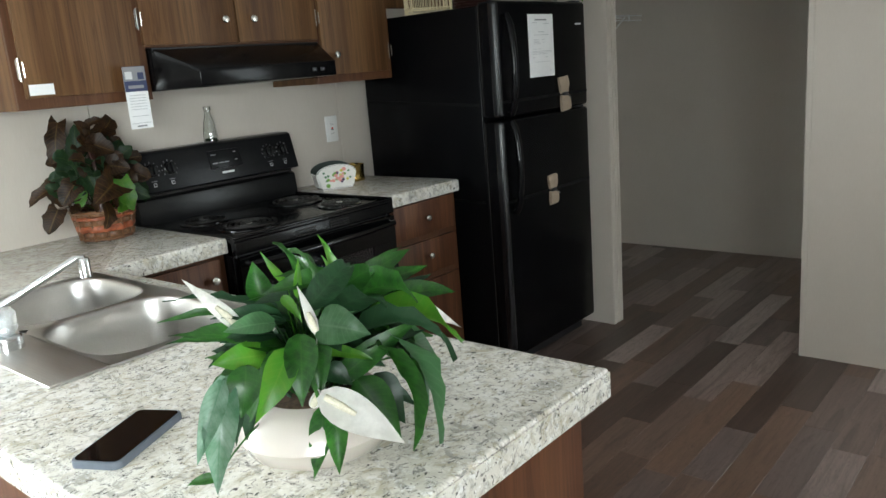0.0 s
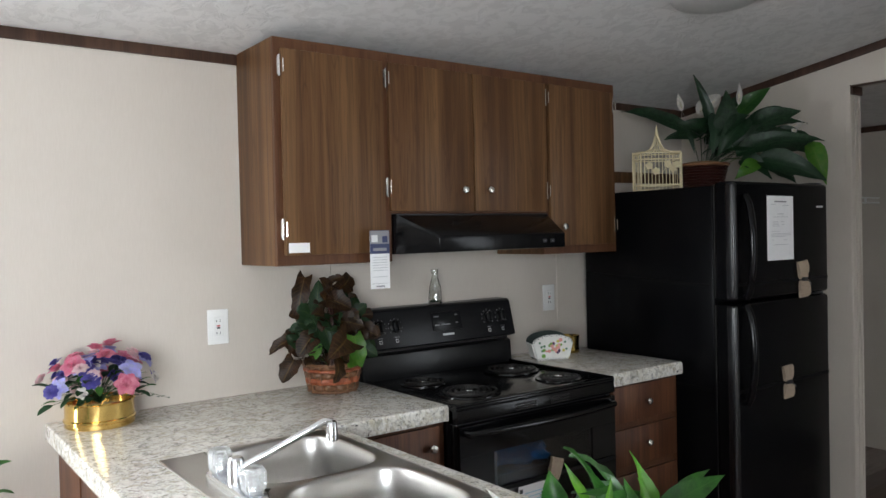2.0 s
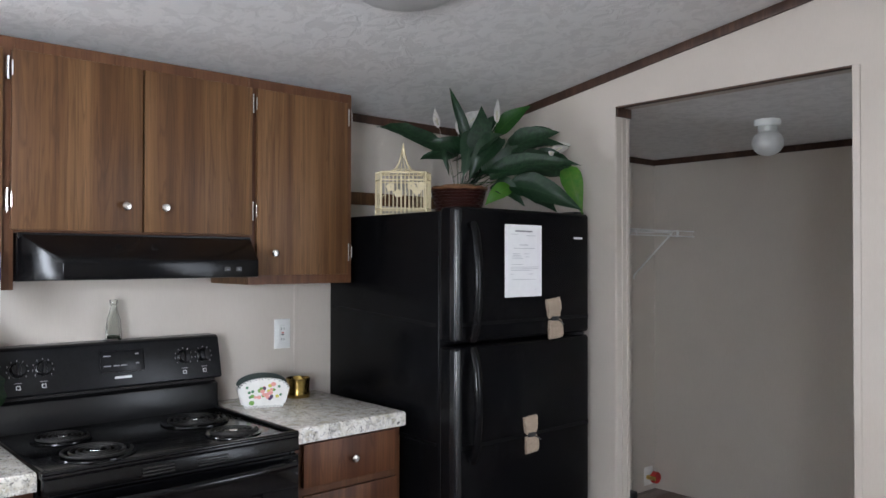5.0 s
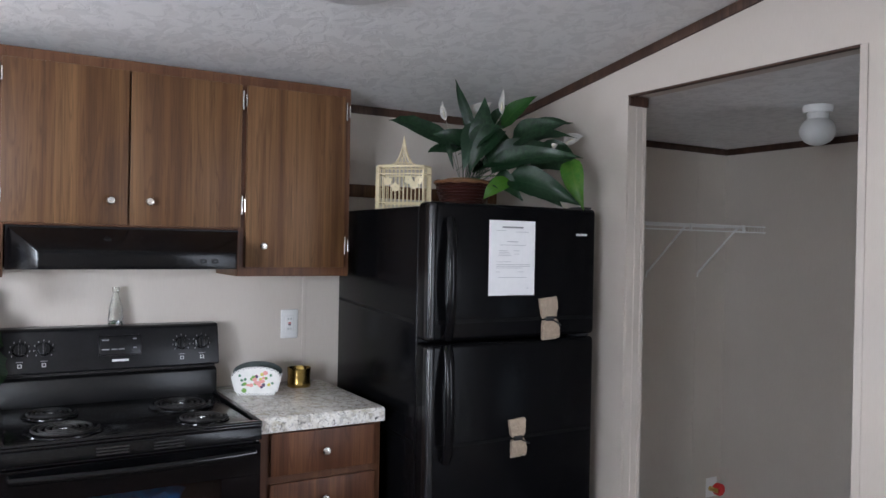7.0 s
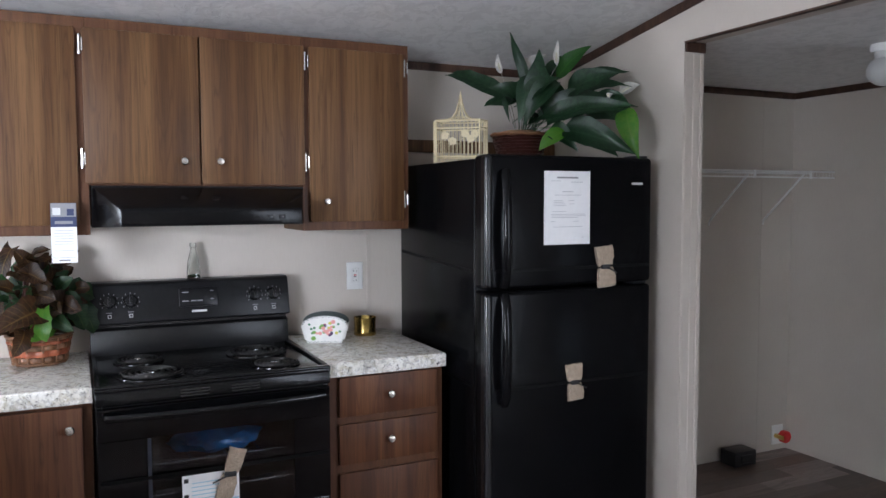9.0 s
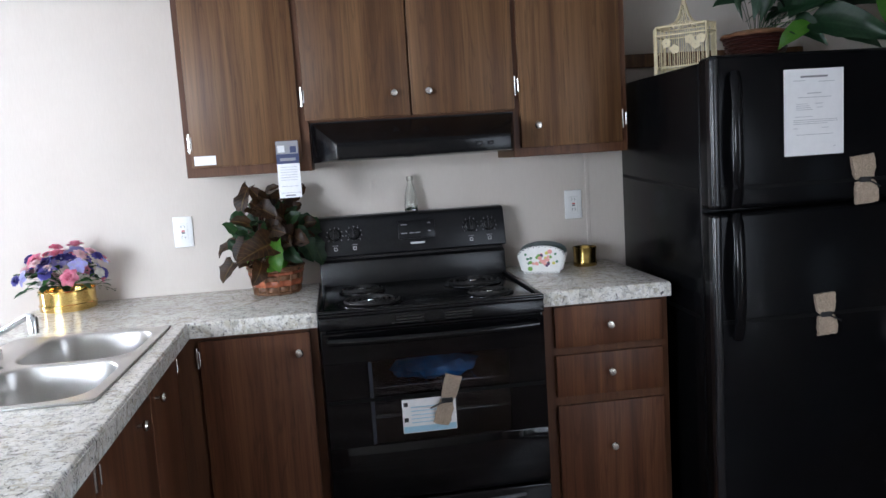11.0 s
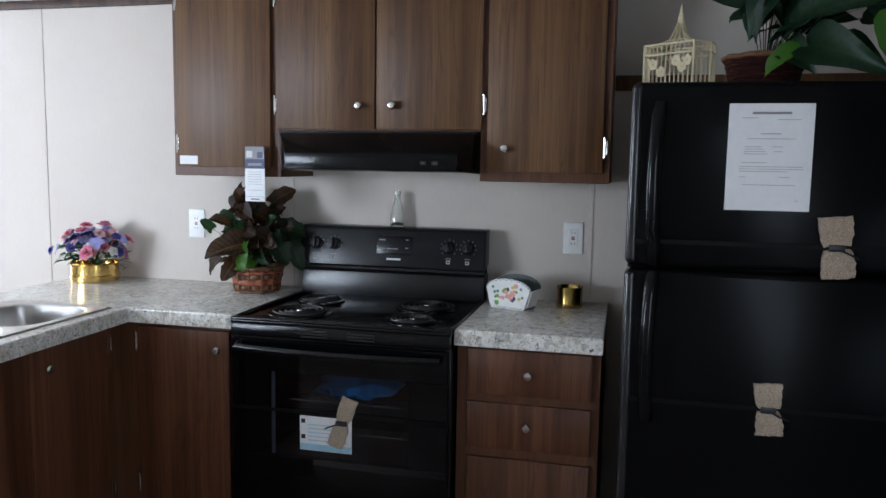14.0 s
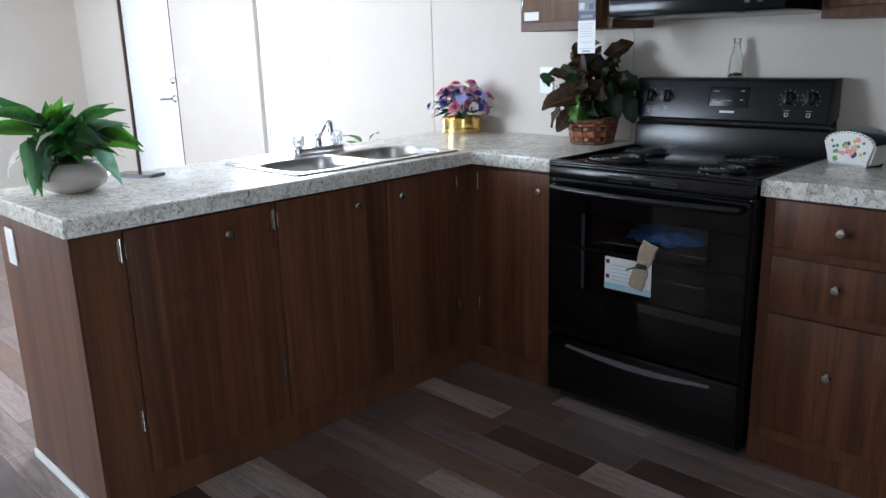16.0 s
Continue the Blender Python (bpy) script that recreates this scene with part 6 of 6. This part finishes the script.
for i in range(84):
    # the crowded middle: leaves that fan out and hang on every side
    a = i * 2.4 + rnd.uniform(-0.3, 0.3)
    out = rnd.uniform(0.015, 0.125)
    r, f = out * math.cos(a), min(max(out * math.sin(a), -0.07), 0.12)
    u = rnd.uniform(0.15, 0.34) - 0.8 * max(0.0, out - 0.04)
    ln = rnd.uniform(0.050, 0.078)
    broad_leaf(bk, r, u, f, r + 0.75 * ln * math.cos(a), u + rnd.uniform(-0.05, 0.045), min(max(f + 0.6 * ln * math.sin(a), -0.10), 0.16), ln * rnd.uniform(0.8, 1.0), 0.16, rnd.uniform(25, 75), rnd.choice((LEAF_BROWN, LEAF_BROWN, LEAF_BROWN, LEAF_BEGONIA, LEAF_BEGONIA)))
broad_leaf(bk, -0.090, 0.404, 0.000, -0.116, 0.244, 0.020, 0.067, 0.12, 75, LEAF_BROWN)
broad_leaf(bk, -0.062, 0.257, 0.020, -0.041, 0.392, 0.000, 0.065, 0.08, 75, LEAF_BEGONIA)
broad_leaf(bk, -0.031, 0.277, 0.030, -0.123, 0.201, 0.050, 0.096, 0.12, 65, LEAF_BEGONIA)
broad_leaf(bk, -0.016, 0.374, 0.000, 0.050, 0.401, 0.000, 0.035, 0.20, 50, LEAF_BROWN)
broad_leaf(bk, -0.015, 0.329, 0.050, 0.070, 0.292, 0.070, 0.087, 0.15, 60, LEAF_BROWN)
broad_leaf(bk, 0.013, 0.248, 0.060, 0.108, 0.233, 0.080, 0.083, 0.15, 60, LEAF_BROWN)
broad_leaf(bk, -0.001, 0.278, 0.050, 0.064, 0.261, 0.060, 0.062, 0.10, 40, LEAF_BROWN)
broad_leaf(bk, 0.065, 0.250, 0.000, 0.127, 0.303, 0.000, 0.057, 0.10, 60, LEAF_BEGONIA)
broad_leaf(bk, 0.100, 0.219, 0.020, 0.171, 0.190, 0.030, 0.069, 0.12, 70, LEAF_BROWN)
broad_leaf(bk, 0.076, 0.202, 0.100, 0.098, 0.098, 0.130, 0.069, 0.10, 70, LEAF_BRIGHT)
broad_leaf(bk, 0.038, 0.139, 0.090, 0.067, 0.206, 0.090, 0.046, 0.08, 70, LEAF_BRIGHT)
broad_leaf(bk, -0.064, 0.139, 0.090, -0.038, 0.178, 0.090, 0.042, 0.10, 70, LEAF_BRIGHT)
broad_leaf(bk, -0.119, 0.196, 0.030, -0.217, 0.142, 0.050, 0.058, 0.20, 55, LEAF_BROWN)
broad_leaf(bk, -0.131, 0.128, 0.080, -0.171, 0.052, 0.100, 0.073, 0.10, 72, LEAF_BROWN)
broad_leaf(bk, -0.058, 0.210, 0.060, -0.116, 0.136, 0.090, 0.079, 0.12, 65, LEAF_BROWN)
broad_leaf(bk, -0.027, 0.237, 0.080, 0.005, 0.139, 0.110, 0.073, 0.10, 70, LEAF_BEGONIA)
broad_leaf(bk, -0.078, 0.233, 0.030, -0.148, 0.217, 0.040, 0.057, 0.15, 55, LEAF_BEGONIA)
broad_leaf(bk, 0.043, 0.370, -0.010, 0.005, 0.311, 0.020, 0.062, 0.15, 65, LEAF_BROWN)
broad_leaf(bk, -0.018, 0.207, 0.050, -0.073, 0.159, 0.090, 0.062, 0.10, 60, LEAF_BEGONIA)
broad_leaf(bk, 0.053, 0.209, 0.050, 0.011, 0.166, 0.090, 0.057, 0.10, 60, LEAF_BROWN)
broad_leaf(bk, 0.082, 0.167, 0.050, 0.157, 0.124, 0.060, 0.062, 0.12, 60, LEAF_BEGONIA)
broad_leaf(bk, -0.046, 0.329, -0.030, 0.016, 0.348, -0.030, 0.073, 0.10, 60, LEAF_BEGONIA)
broad_leaf(bk, -0.149, 0.214, 0.020, -0.157, 0.225, 0.020, 0.031, 0.10, 60, LEAF_BROWN)
broad_leaf(bk, 0.066, 0.274, -0.020, 0.089, 0.324, -0.040, 0.062, 0.10, 60, LEAF_BEGONIA)

facing(bk, -56.0, 0.09)
for r0, u0, f0, r1, u1, f1, w, face, mt in (
        (-0.02, 0.200, 0.07, -0.205, 0.145, 0.09, 0.130, 60, LEAF_BROWN), (0.06, 0.270, 0.02, -0.09, 0.330, 0.03, 0.105, 65, LEAF_BROWN), (-0.03, 0.330, 0.00, -0.08, 0.405, 0.00, 0.070, 75, LEAF_BROWN),
        (0.06, 0.345, 0.00, 0.155, 0.400, 0.00, 0.075, 60, LEAF_BROWN), (0.08, 0.250, 0.03, 0.185, 0.215, 0.05, 0.100, 60, LEAF_BEGONIA), (0.12, 0.210, 0.05, 0.165, 0.085, 0.07, 0.080, 75, LEAF_BEGONIA),
        (0.05, 0.220, 0.08, 0.100, 0.110, 0.11, 0.090, 70, LEAF_BEGONIA), (-0.09, 0.130, 0.06, -0.145, 0.055, 0.08, 0.070, 70, LEAF_BROWN), (-0.17, 0.250, 0.03, -0.215, 0.285, 0.03, 0.050, 60, LEAF_BEGONIA),
        (-0.11, 0.270, 0.03, -0.180, 0.290, 0.02, 0.055, 55, LEAF_BROWN), (-0.02, 0.135, 0.10, -0.100, 0.100, 0.11, 0.050, 65, LEAF_BRIGHT), (0.04, 0.200, 0.10, -0.050, 0.245, 0.09, 0.090, 60, LEAF_BROWN)):
    broad_leaf(bk, r0, u0, f0, r1, u1, f1, w, 0.13, face, mt)

# bottle on the stove's backguard
bt = thing("glass_bottle", "small clear glass bottle with a few leaves inside", "bottle", (1.786, 2.722, 1.178))
bm = lathe([(0.0, 1.1785), (0.025, 1.1785), (0.027, 1.182), (0.0270, 1.20), (0.0225, 1.248), (0.0125, 1.284), (0.0105, 1.300), (0.014, 1.302), (0.014, 1.318), (0.009, 1.319), (0.008, 1.300), (0.0105, 1.283), (0.0205, 1.247), (0.0250, 1.20), (0.0250, 1.184), (0.0, 1.183)], (1.786, 2.722, 0), 16, None, "z", 1.15)
part("glass", bm, GREEN_GLASS, bt, "", 20)
part("filling", lathe([(0.0, 1.1835), (0.022, 1.1835), (0.021, 1.192), (0.0, 1.197)], (1.786, 2.722, 0), 10), LEAF_DARK, bt, "dark green filling")

# napkin holder
nh = thing("napkin_holder", "white napkin holder painted with fruit and a checked border", "napkin holder", (2.272, 2.57, CT))
NM = Matrix.Translation((2.272, 2.560, CT)) @ Matrix.Rotation(radians(-22), 4, "Z") @ Matrix.Diagonal((1.10, 1.10, 1.0, 1))
PAINT = plain("white_painted_wood", (0.74, 0.73, 0.69), 0.45, 0, 0.05, 40, 0.03)
GREENBLACK = plain("dark_green_paint", (0.022, 0.034, 0.030), 0.4, 0, 0.15, 40, 0.03)


def arch(w0, w1, h0, h1, y0, y1, grow=0.0):
    pts = [(-w0, 0), (w0, 0)] + [(w1 * math.cos(math.pi * k / 14), h0 + (h1 - h0) * math.sin(math.pi * k / 14)) for k in range(15)]
    return prism([(x, z + 0.0) for x, z in pts], "y", y0, y1, 0.001, None, 1)


part("front", moved(arch(0.062, 0.083, 0.072, 0.108, -0.034, -0.027), NM), PAINT, nh)
part("back", moved(arch(0.062, 0.085, 0.078, 0.118, 0.030, 0.037), NM), GREENBLACK, nh, "dark green back panel")
part("tray", moved(box(-0.060, 0.060, -0.0265, 0.0295, 0.004, 0.012, 0.001, 1), NM), PAINT, nh)
for s in (-1, 1):
    pts = [(-0.0265, 0.012), (0.0295, 0.012), (0.0295, 0.074), (-0.0265, 0.070)]
    part("side", moved(moved(prism(pts, "x", -0.003, 0.003), Matrix.Translation((s * 0.066, 0, 0)) @ Matrix.Rotation(s * radians(14), 4, "Y")), NM), PAINT, nh)
for k in range(20):
    part("check", moved(box(-0.061 + k * 0.0061, -0.058 + k * 0.0061, -0.0347, -0.0339, 0.0015 if k % 2 else 0.0045, 0.0045 if k % 2 else 0.0075), NM), GREENBLACK, nh)
for k in range(24):
    t = math.pi * (k + 0.5) / 24
    x, z = 0.0795 * math.cos(t), 0.072 + 0.0325 * math.sin(t)
    part("check", moved(box(x - 0.0018, x + 0.0018, -0.0347, -0.0339, z - 0.0018 + (0.002 if k % 2 else -0.001), z + 0.0018 + (0.002 if k % 2 else -0.001)), NM), GREENBLACK, nh)
rnd = random.Random(12)
DABS = [plain(n, c, 0.5, 0, 0.15, 200, 0.02) for n, c in (("green_paint", (0.16, 0.34, 0.06)), ("yellow_paint", (0.55, 0.50, 0.10)), ("pink_paint", (0.70, 0.30, 0.27)), ("plum_paint", (0.07, 0.03, 0.09)), ("leaf_paint", (0.07, 0.20, 0.10)))]
for k in range(30):
    ci = rnd.choice((0, 0, 1, 2, 2, 3, 4))
    x, z = rnd.gauss(0.004, 0.021), 0.052 + rnd.gauss(0, 0.017)
    r = rnd.uniform(0.0045, 0.009)
    if abs(x) < 0.055 and 0.014 < z < 0.092:
        part("painted_fruit", moved(lathe([(0.0, -0.0341), (r, -0.0341), (r, -0.0345 - 0.00002 * k), (0.0, -0.0346 - 0.00002 * k)], (x, 0, z), 9, None, "y"), NM), DABS[ci], nh)
for x, z in ((-0.055, 0.075), (-0.045, 0.040), (0.055, 0.045), (0.05, 0.075)):
    part("painted_fruit", moved(lathe([(0.0, -0.0341), (0.005, -0.0341), (0.005, -0.0346), (0.0, -0.0347)], (x, 0, z), 7, None, "y"), NM), DABS[4], nh)

# brass candle cup
solid("candle_cup", lathe([(0.0, CT), (0.046, CT), (0.048, CT + 0.004), (0.0465, CT + 0.016), (0.0455, CT + 0.038), (0.0465, CT + 0.060), (0.0485, CT + 0.074), (0.047, CT + 0.076), (0.041, CT + 0.062), (0.0395, CT + 0.042), (0.041, CT + 0.020), (0.0, CT + 0.016)],
                          (2.470, 2.640, 0), 30), BRASS_DARK, "small waisted brass candle cup on the worktop", "candle holder")

# bird cage on the refrigerator
FT = 1.632
CX, CY = 2.800, 2.388
cg = thing("bird_cage", "small cream-painted wire bird cage with a pointed roof", "bird cage", (CX, CY, FT))
turn = radians(-127)
ahead, across = Vector((math.cos(turn), math.sin(turn), 0)), Vector((-math.sin(turn), math.cos(turn), 0))
hexa = [tuple((Vector((CX, CY, 0)) + across * u + ahead * f).to_2d()) for u, f in ((-0.088, 0.058), (0.088, 0.058), (0.109, 0.0), (0.088, -0.058), (-0.088, -0.058), (-0.109, 0.0))]


def along(n):
    for k in range(6):
        (x0, y0), (x1, y1) = hexa[k], hexa[(k + 1) % 6]
        for i in range(n):
            yield x0 + (x1 - x0) * i / n, y0 + (y1 - y0) * i / n, i == 0


for z in (FT + 0.004, FT + 0.028, FT + 0.142, FT + 0.172):
    part("ring", tube([(x, y, z) for x, y in hexa], 0.0034, 6, None, True), CREAM_WIRE, cg)
part("floor_plate", prism(hexa, "z", FT + 0.001, FT + 0.005), CREAM_WIRE, cg)
for k in range(6):
    # ten bars on the long faces, three on the short ones
    (x0, y0), (x1, y1) = hexa[k], hexa[(k + 1) % 6]
    n = 11 if k in (0, 3) else 4
    for i in range(n):
        x, y = x0 + (x1 - x0) * i / n, y0 + (y1 - y0) * i / n
        part("bar" if i else "post", tube([(x, y, FT + 0.003), (x, y, FT + 0.174)], 0.0018 if i else 0.0040, 5), CREAM_WIRE, cg)
for x, y, corner in along(3):
    path = [(CX + (x - CX) * s, CY + (y - CY) * s, FT + 0.174 + 0.105 * h) for s, h in ((1.0, 0.0), (0.56, 0.04), (0.32, 0.14), (0.18, 0.36), (0.08, 0.70), (0.02, 1.0))]
    part("roof_rib", tube(path, 0.0022, 5), CREAM_WIRE, cg)
for s, h in ((0.56, 0.04), (0.32, 0.14)):
    part("roof_ring", tube([(CX + (x - CX) * s, CY + (y - CY) * s, FT + 0.174 + 0.105 * h) for x, y in hexa], 0.0016, 5, None, True), CREAM_WIRE, cg)
part("finial", lathe([(0.0, FT + 0.272), (0.005, FT + 0.276), (0.003, FT + 0.288), (0.0, FT + 0.300)], (CX, CY, 0), 8), CREAM_WIRE, cg)
rnd = random.Random(6)
for u, z in ((-0.052, 0.112), (-0.022, 0.088), (0.030, 0.118), (0.052, 0.098), (0.070, 0.116)):
    p = Vector((CX, CY, FT + z)) + across * u + ahead * 0.062
    bm = bmesh.new()
    for j in range(5):
        t = 2 * math.pi * j / 5 + u * 40
        lathe([(0.0, -0.001), (0.0085, -0.001), (0.0085, 0.001), (0.0, 0.0015)], (0.0095 * math.cos(t), 0, 0.0095 * math.sin(t)), 6, bm, "y")
    part("wire_flower", moved(bm, Matrix.Translation(p) @ Matrix.Rotation(turn + math.pi / 2, 4, "Z")), CREAM_WIRE, cg, "small cream metal flower")
part("wire_vine", tube([Vector((CX, CY, FT + z)) + across * u + ahead * 0.061 for u, z in ((-0.086, 0.070), (-0.052, 0.108), (-0.022, 0.086), (0.004, 0.076), (0.030, 0.114), (0.052, 0.096), (0.086, 0.120))], 0.0018, 5), CREAM_WIRE, cg)

# big lily in a dark basket on the refrigerator
UX, UY = 3.040, 2.320
ul = thing("large_lily", "broad-leaved artificial lily in a dark red wicker pot", "plant", (UX, UY, FT))
for i in range(9):
    z0 = FT + 0.002 + i * 0.0125
    rr = 0.082 + 0.0032 * i
    part("wicker_ring", tube([(UX + (rr + 0.002 * math.sin(16 * t + math.pi * i)) * math.cos(t), UY + (rr + 0.002 * math.sin(16 * t + math.pi * i)) * math.sin(t), z0 + 0.006) for t in [2 * math.pi * k / 64 for k in range(64)]], 0.0066, 6, None, True), WICKER_DARK, ul)
part("rim", tube([(UX + 0.116 * math.cos(2 * math.pi * k / 40), UY + 0.116 * math.sin(2 * math.pi * k / 40), FT + 0.119 + 0.002 * math.sin(k * 1.7)) for k in range(40)], 0.0075, 8, None, True), plain("bronze_rim", (0.20, 0.10, 0.05), 0.35, 0.3, 0.3, 90, 0.1), ul, "shiny bronze braided rim")
part("liner", lathe([(0.0, FT + 0.001), (0.078, FT + 0.001), (0.106, FT + 0.108), (0.0, FT + 0.112)], (UX, UY, 0), 26), DARK_GAP, ul)
part("moss", lathe([(0.0, FT + 0.110), (0.10, FT + 0.112), (0.07, FT + 0.135), (0.0, FT + 0.142)], (UX, UY, 0), 20), plain("tan_raffia", (0.26, 0.15, 0.06), 0.9, 0, 0.5, 120, 0.7), ul, "tan raffia filling")
facing(ul, -145.3, 0.125)
rnd = random.Random(44)
for k in range(26):
    a = rnd.uniform(math.pi, 2 * math.pi) if k % 2 else rnd.uniform(0, 2 * math.pi)
    r, f, u = rnd.uniform(-0.02, 0.20), rnd.uniform(-0.05, 0.04), rnd.uniform(0.17, 0.28)
    ln = rnd.uniform(0.11, 0.17)
    blade(ul, r, u, f, r + ln * math.cos(a), u + rnd.uniform(-0.03, 0.07), f + 0.6 * ln * math.sin(a), rnd.uniform(0.06, 0.09), 0.12, rnd.uniform(20, 65), LEAF_DARK)
blade(ul, -0.053, 0.283, 0.000, -0.365, 0.399, -0.020, 0.086, 0.12, 60, LEAF_DARK)
blade(ul, 0.051, 0.315, 0.020, -0.034, 0.543, 0.030, 0.047, 0.05, 70, LEAF_DARK)
blade(ul, 0.099, 0.222, 0.050, 0.107, 0.451, 0.050, 0.112, 0.08, 70, LEAF_DARK)
blade(ul, 0.152, 0.340, -0.020, 0.298, 0.457, -0.020, 0.086, 0.12, 65, LEAF)
blade(ul, 0.054, 0.256, 0.070, 0.205, 0.329, 0.080, 0.103, 0.12, 65, LEAF_DARK)
blade(ul, 0.193, 0.314, 0.060, 0.065, 0.148, 0.100, 0.122, 0.12, 68, LEAF_DARK)
blade(ul, 0.220, 0.269, 0.030, 0.418, 0.338, 0.020, 0.115, 0.12, 62, LEAF_DARK)
blade(ul, 0.233, 0.291, -0.040, 0.455, 0.291, -0.050, 0.064, 0.10, 55, LEAF_DARK)
blade(ul, 0.146, 0.157, 0.060, 0.503, 0.197, 0.050, 0.115, 0.14, 62, LEAF_DARK)
blade(ul, 0.232, 0.122, 0.080, 0.512, 0.019, 0.090, 0.137, 0.12, 65, LEAF_DARK)
blade(ul, 0.455, 0.195, 0.030, 0.513, 0.000, 0.050, 0.093, 0.12, 72, LEAF_BRIGHT)
blade(ul, 0.235, 0.117, 0.100, 0.135, 0.042, 0.130, 0.076, 0.15, 65, LEAF_BRIGHT)
blade(ul, -0.058, 0.277, 0.030, -0.032, 0.172, 0.030, 0.025, 0.10, 60, LEAF_DARK)
blade(ul, 0.163, 0.131, 0.070, 0.290, 0.039, 0.100, 0.098, 0.12, 60, LEAF_DARK)
blade(ul, 0.363, 0.242, -0.020, 0.496, 0.120, 0.000, 0.098, 0.12, 60, LEAF_DARK)
blade(ul, 0.076, 0.233, 0.050, 0.030, 0.185, 0.080, 0.068, 0.10, 65, LEAF_DARK)
blade(ul, 0.117, 0.358, -0.050, 0.164, 0.437, -0.050, 0.078, 0.08, 60, LEAF_DARK)
blade(ul, 0.313, 0.229, -0.050, 0.419, 0.262, -0.060, 0.088, 0.12, 55, LEAF_DARK)
lily_flower(ul, -0.086, 0.380, 0.000, -0.102, 0.462, 0.000, 0.039, 0.08, 70)
lily_flower(ul, -0.013, 0.363, -0.050, 0.077, 0.454, -0.050, 0.093, 0.12, 70)
lily_flower(ul, 0.163, 0.391, 0.000, 0.165, 0.491, 0.000, 0.039, 0.08, 70)
lily_flower(ul, 0.384, 0.244, 0.030, 0.401, 0.257, 0.030, 0.039, 0.10, 60)

facing(ul, -121.5, 0.125)
# LEAF_SHEEN leaves carry light reflected off the silk in their colour
for r0, u0, f0, r1, u1, f1, w, face, mt in (
        (0.042, 0.270, 0.03, -0.128, 0.310, 0.04, 0.078, 65, LEAF_DARK), (0.037, 0.350, 0.05, -0.003, 0.156, 0.11, 0.088, 75, LEAF_SHEEN), (0.057, 0.350, 0.02, 0.137, 0.250, 0.07, 0.105, 70, LEAF_DARK),
        (0.197, 0.280, 0.02, 0.441, 0.372, 0.00, 0.105, 62, LEAF_DARK), (0.077, 0.185, 0.10, 0.397, 0.255, 0.10, 0.118, 66, LEAF_DARK), (0.217, 0.130, 0.08, 0.388, 0.020, 0.12, 0.115, 66, LEAF_DARK),
        (0.020, 0.330, 0.01, -0.010, 0.450, 0.01, 0.046, 72, LEAF_SHEEN), (0.270, 0.200, 0.03, 0.460, 0.170, 0.05, 0.100, 55, LEAF_DARK)):
    blade(ul, r0, u0, f0, r1, u1, f1, w, 0.12, face, mt)
lily_flower(ul, 0.405, 0.280, 0.03, 0.478, 0.312, 0.04, 0.075, 0.10, 60)
lily_flower(ul, 0.045, 0.390, -0.02, 0.107, 0.450, -0.02, 0.080, 0.10, 65)

# leafy plant on the living room floor behind the peninsula
GX, GY = 0.10, 2.34
fp = thing("floor_plant", "tall leafy green houseplant in a dark floor pot", "plant", (GX, GY, 0))
part("pot", lathe([(0.0, 0.0), (0.10, 0.0), (0.14, 0.26), (0.150, 0.27), (0.150, 0.30), (0.135, 0.30), (0.130, 0.26), (0.0, 0.26)], (GX, GY, 0), 28), WICKER_DARK, fp, "dark round pot")
part("soil", lathe([(0.0, 0.259), (0.131, 0.262), (0.0, 0.28)], (GX, GY, 0), 20), SOIL, fp)
rnd = random.Random(17)
for i in range(44):
    az = i * 137.5
    a = radians(az)
    u = i / 44
    r0 = 0.03 + 0.13 * u
    z0 = 0.890 - 0.46 * u + rnd.uniform(-0.03, 0.03)
    ft = (min(GX + r0 * math.cos(a), 0.27), GY + r0 * math.sin(a), z0)
    ln = rnd.uniform(0.10, 0.16) * (0.55 if math.cos(a) > 0.4 else 1)
    leaf_part("leaf", leaf((GX, GY, 0.27), ft, az, rnd.uniform(10, 50), rnd.uniform(40, 80), ln, ln * 0.42, 0.2, rnd.uniform(-25, 25), 0.012, False, 1.0, 0.003, i, 7), rnd.choice((LEAF_VEINED, LEAF_VEINED, LEAF, LEAF_BEGONIA)), fp)

# ---- floor planks, rows along the room ----


def floor_planks():
    rnd = random.Random(4)
    shapes, rest = {}, bmesh.new()
    y, row, made = SOUTH - 0.05, 0, 0
    y = 0.015 - 0.12 * 15
    while y < NORTH:
        x = WEST - rnd.uniform(0, 0.8)
        while x < HALL:
            ln = rnd.choice((0.40, 0.55, 0.70, 0.85))
            near = 0.9 < x < 3.9 and -0.2 < y < 2.3
            x0, x1 = max(x, WEST), min(x + ln, HALL)
            if x1 - x0 > 0.02:
                if near and made < 290:
                    key = ln
                    if key not in shapes:
                        shapes[key] = finish(box(0.0006, ln - 0.0006, 0.0006, 0.1194, -0.002, 0.0, 0.0006, 1), PLANK)
                    ob = new("plank", shapes[key])
                    ob.parent = floor
                    ob.location = (x, y, 0)
                    made += 1
                else:
                    box(x0 + 0.0006, x1 - 0.0006, max(y, SOUTH) + 0.0006, min(y + 0.12, NORTH) - 0.0006, -0.002, 0.0, 0, 1, rest)
            x += ln
        y += 0.12
    ob = part("far_planks", rest, PLANK, floor)
    tagged(ob, kind="stuff")


floor_planks()
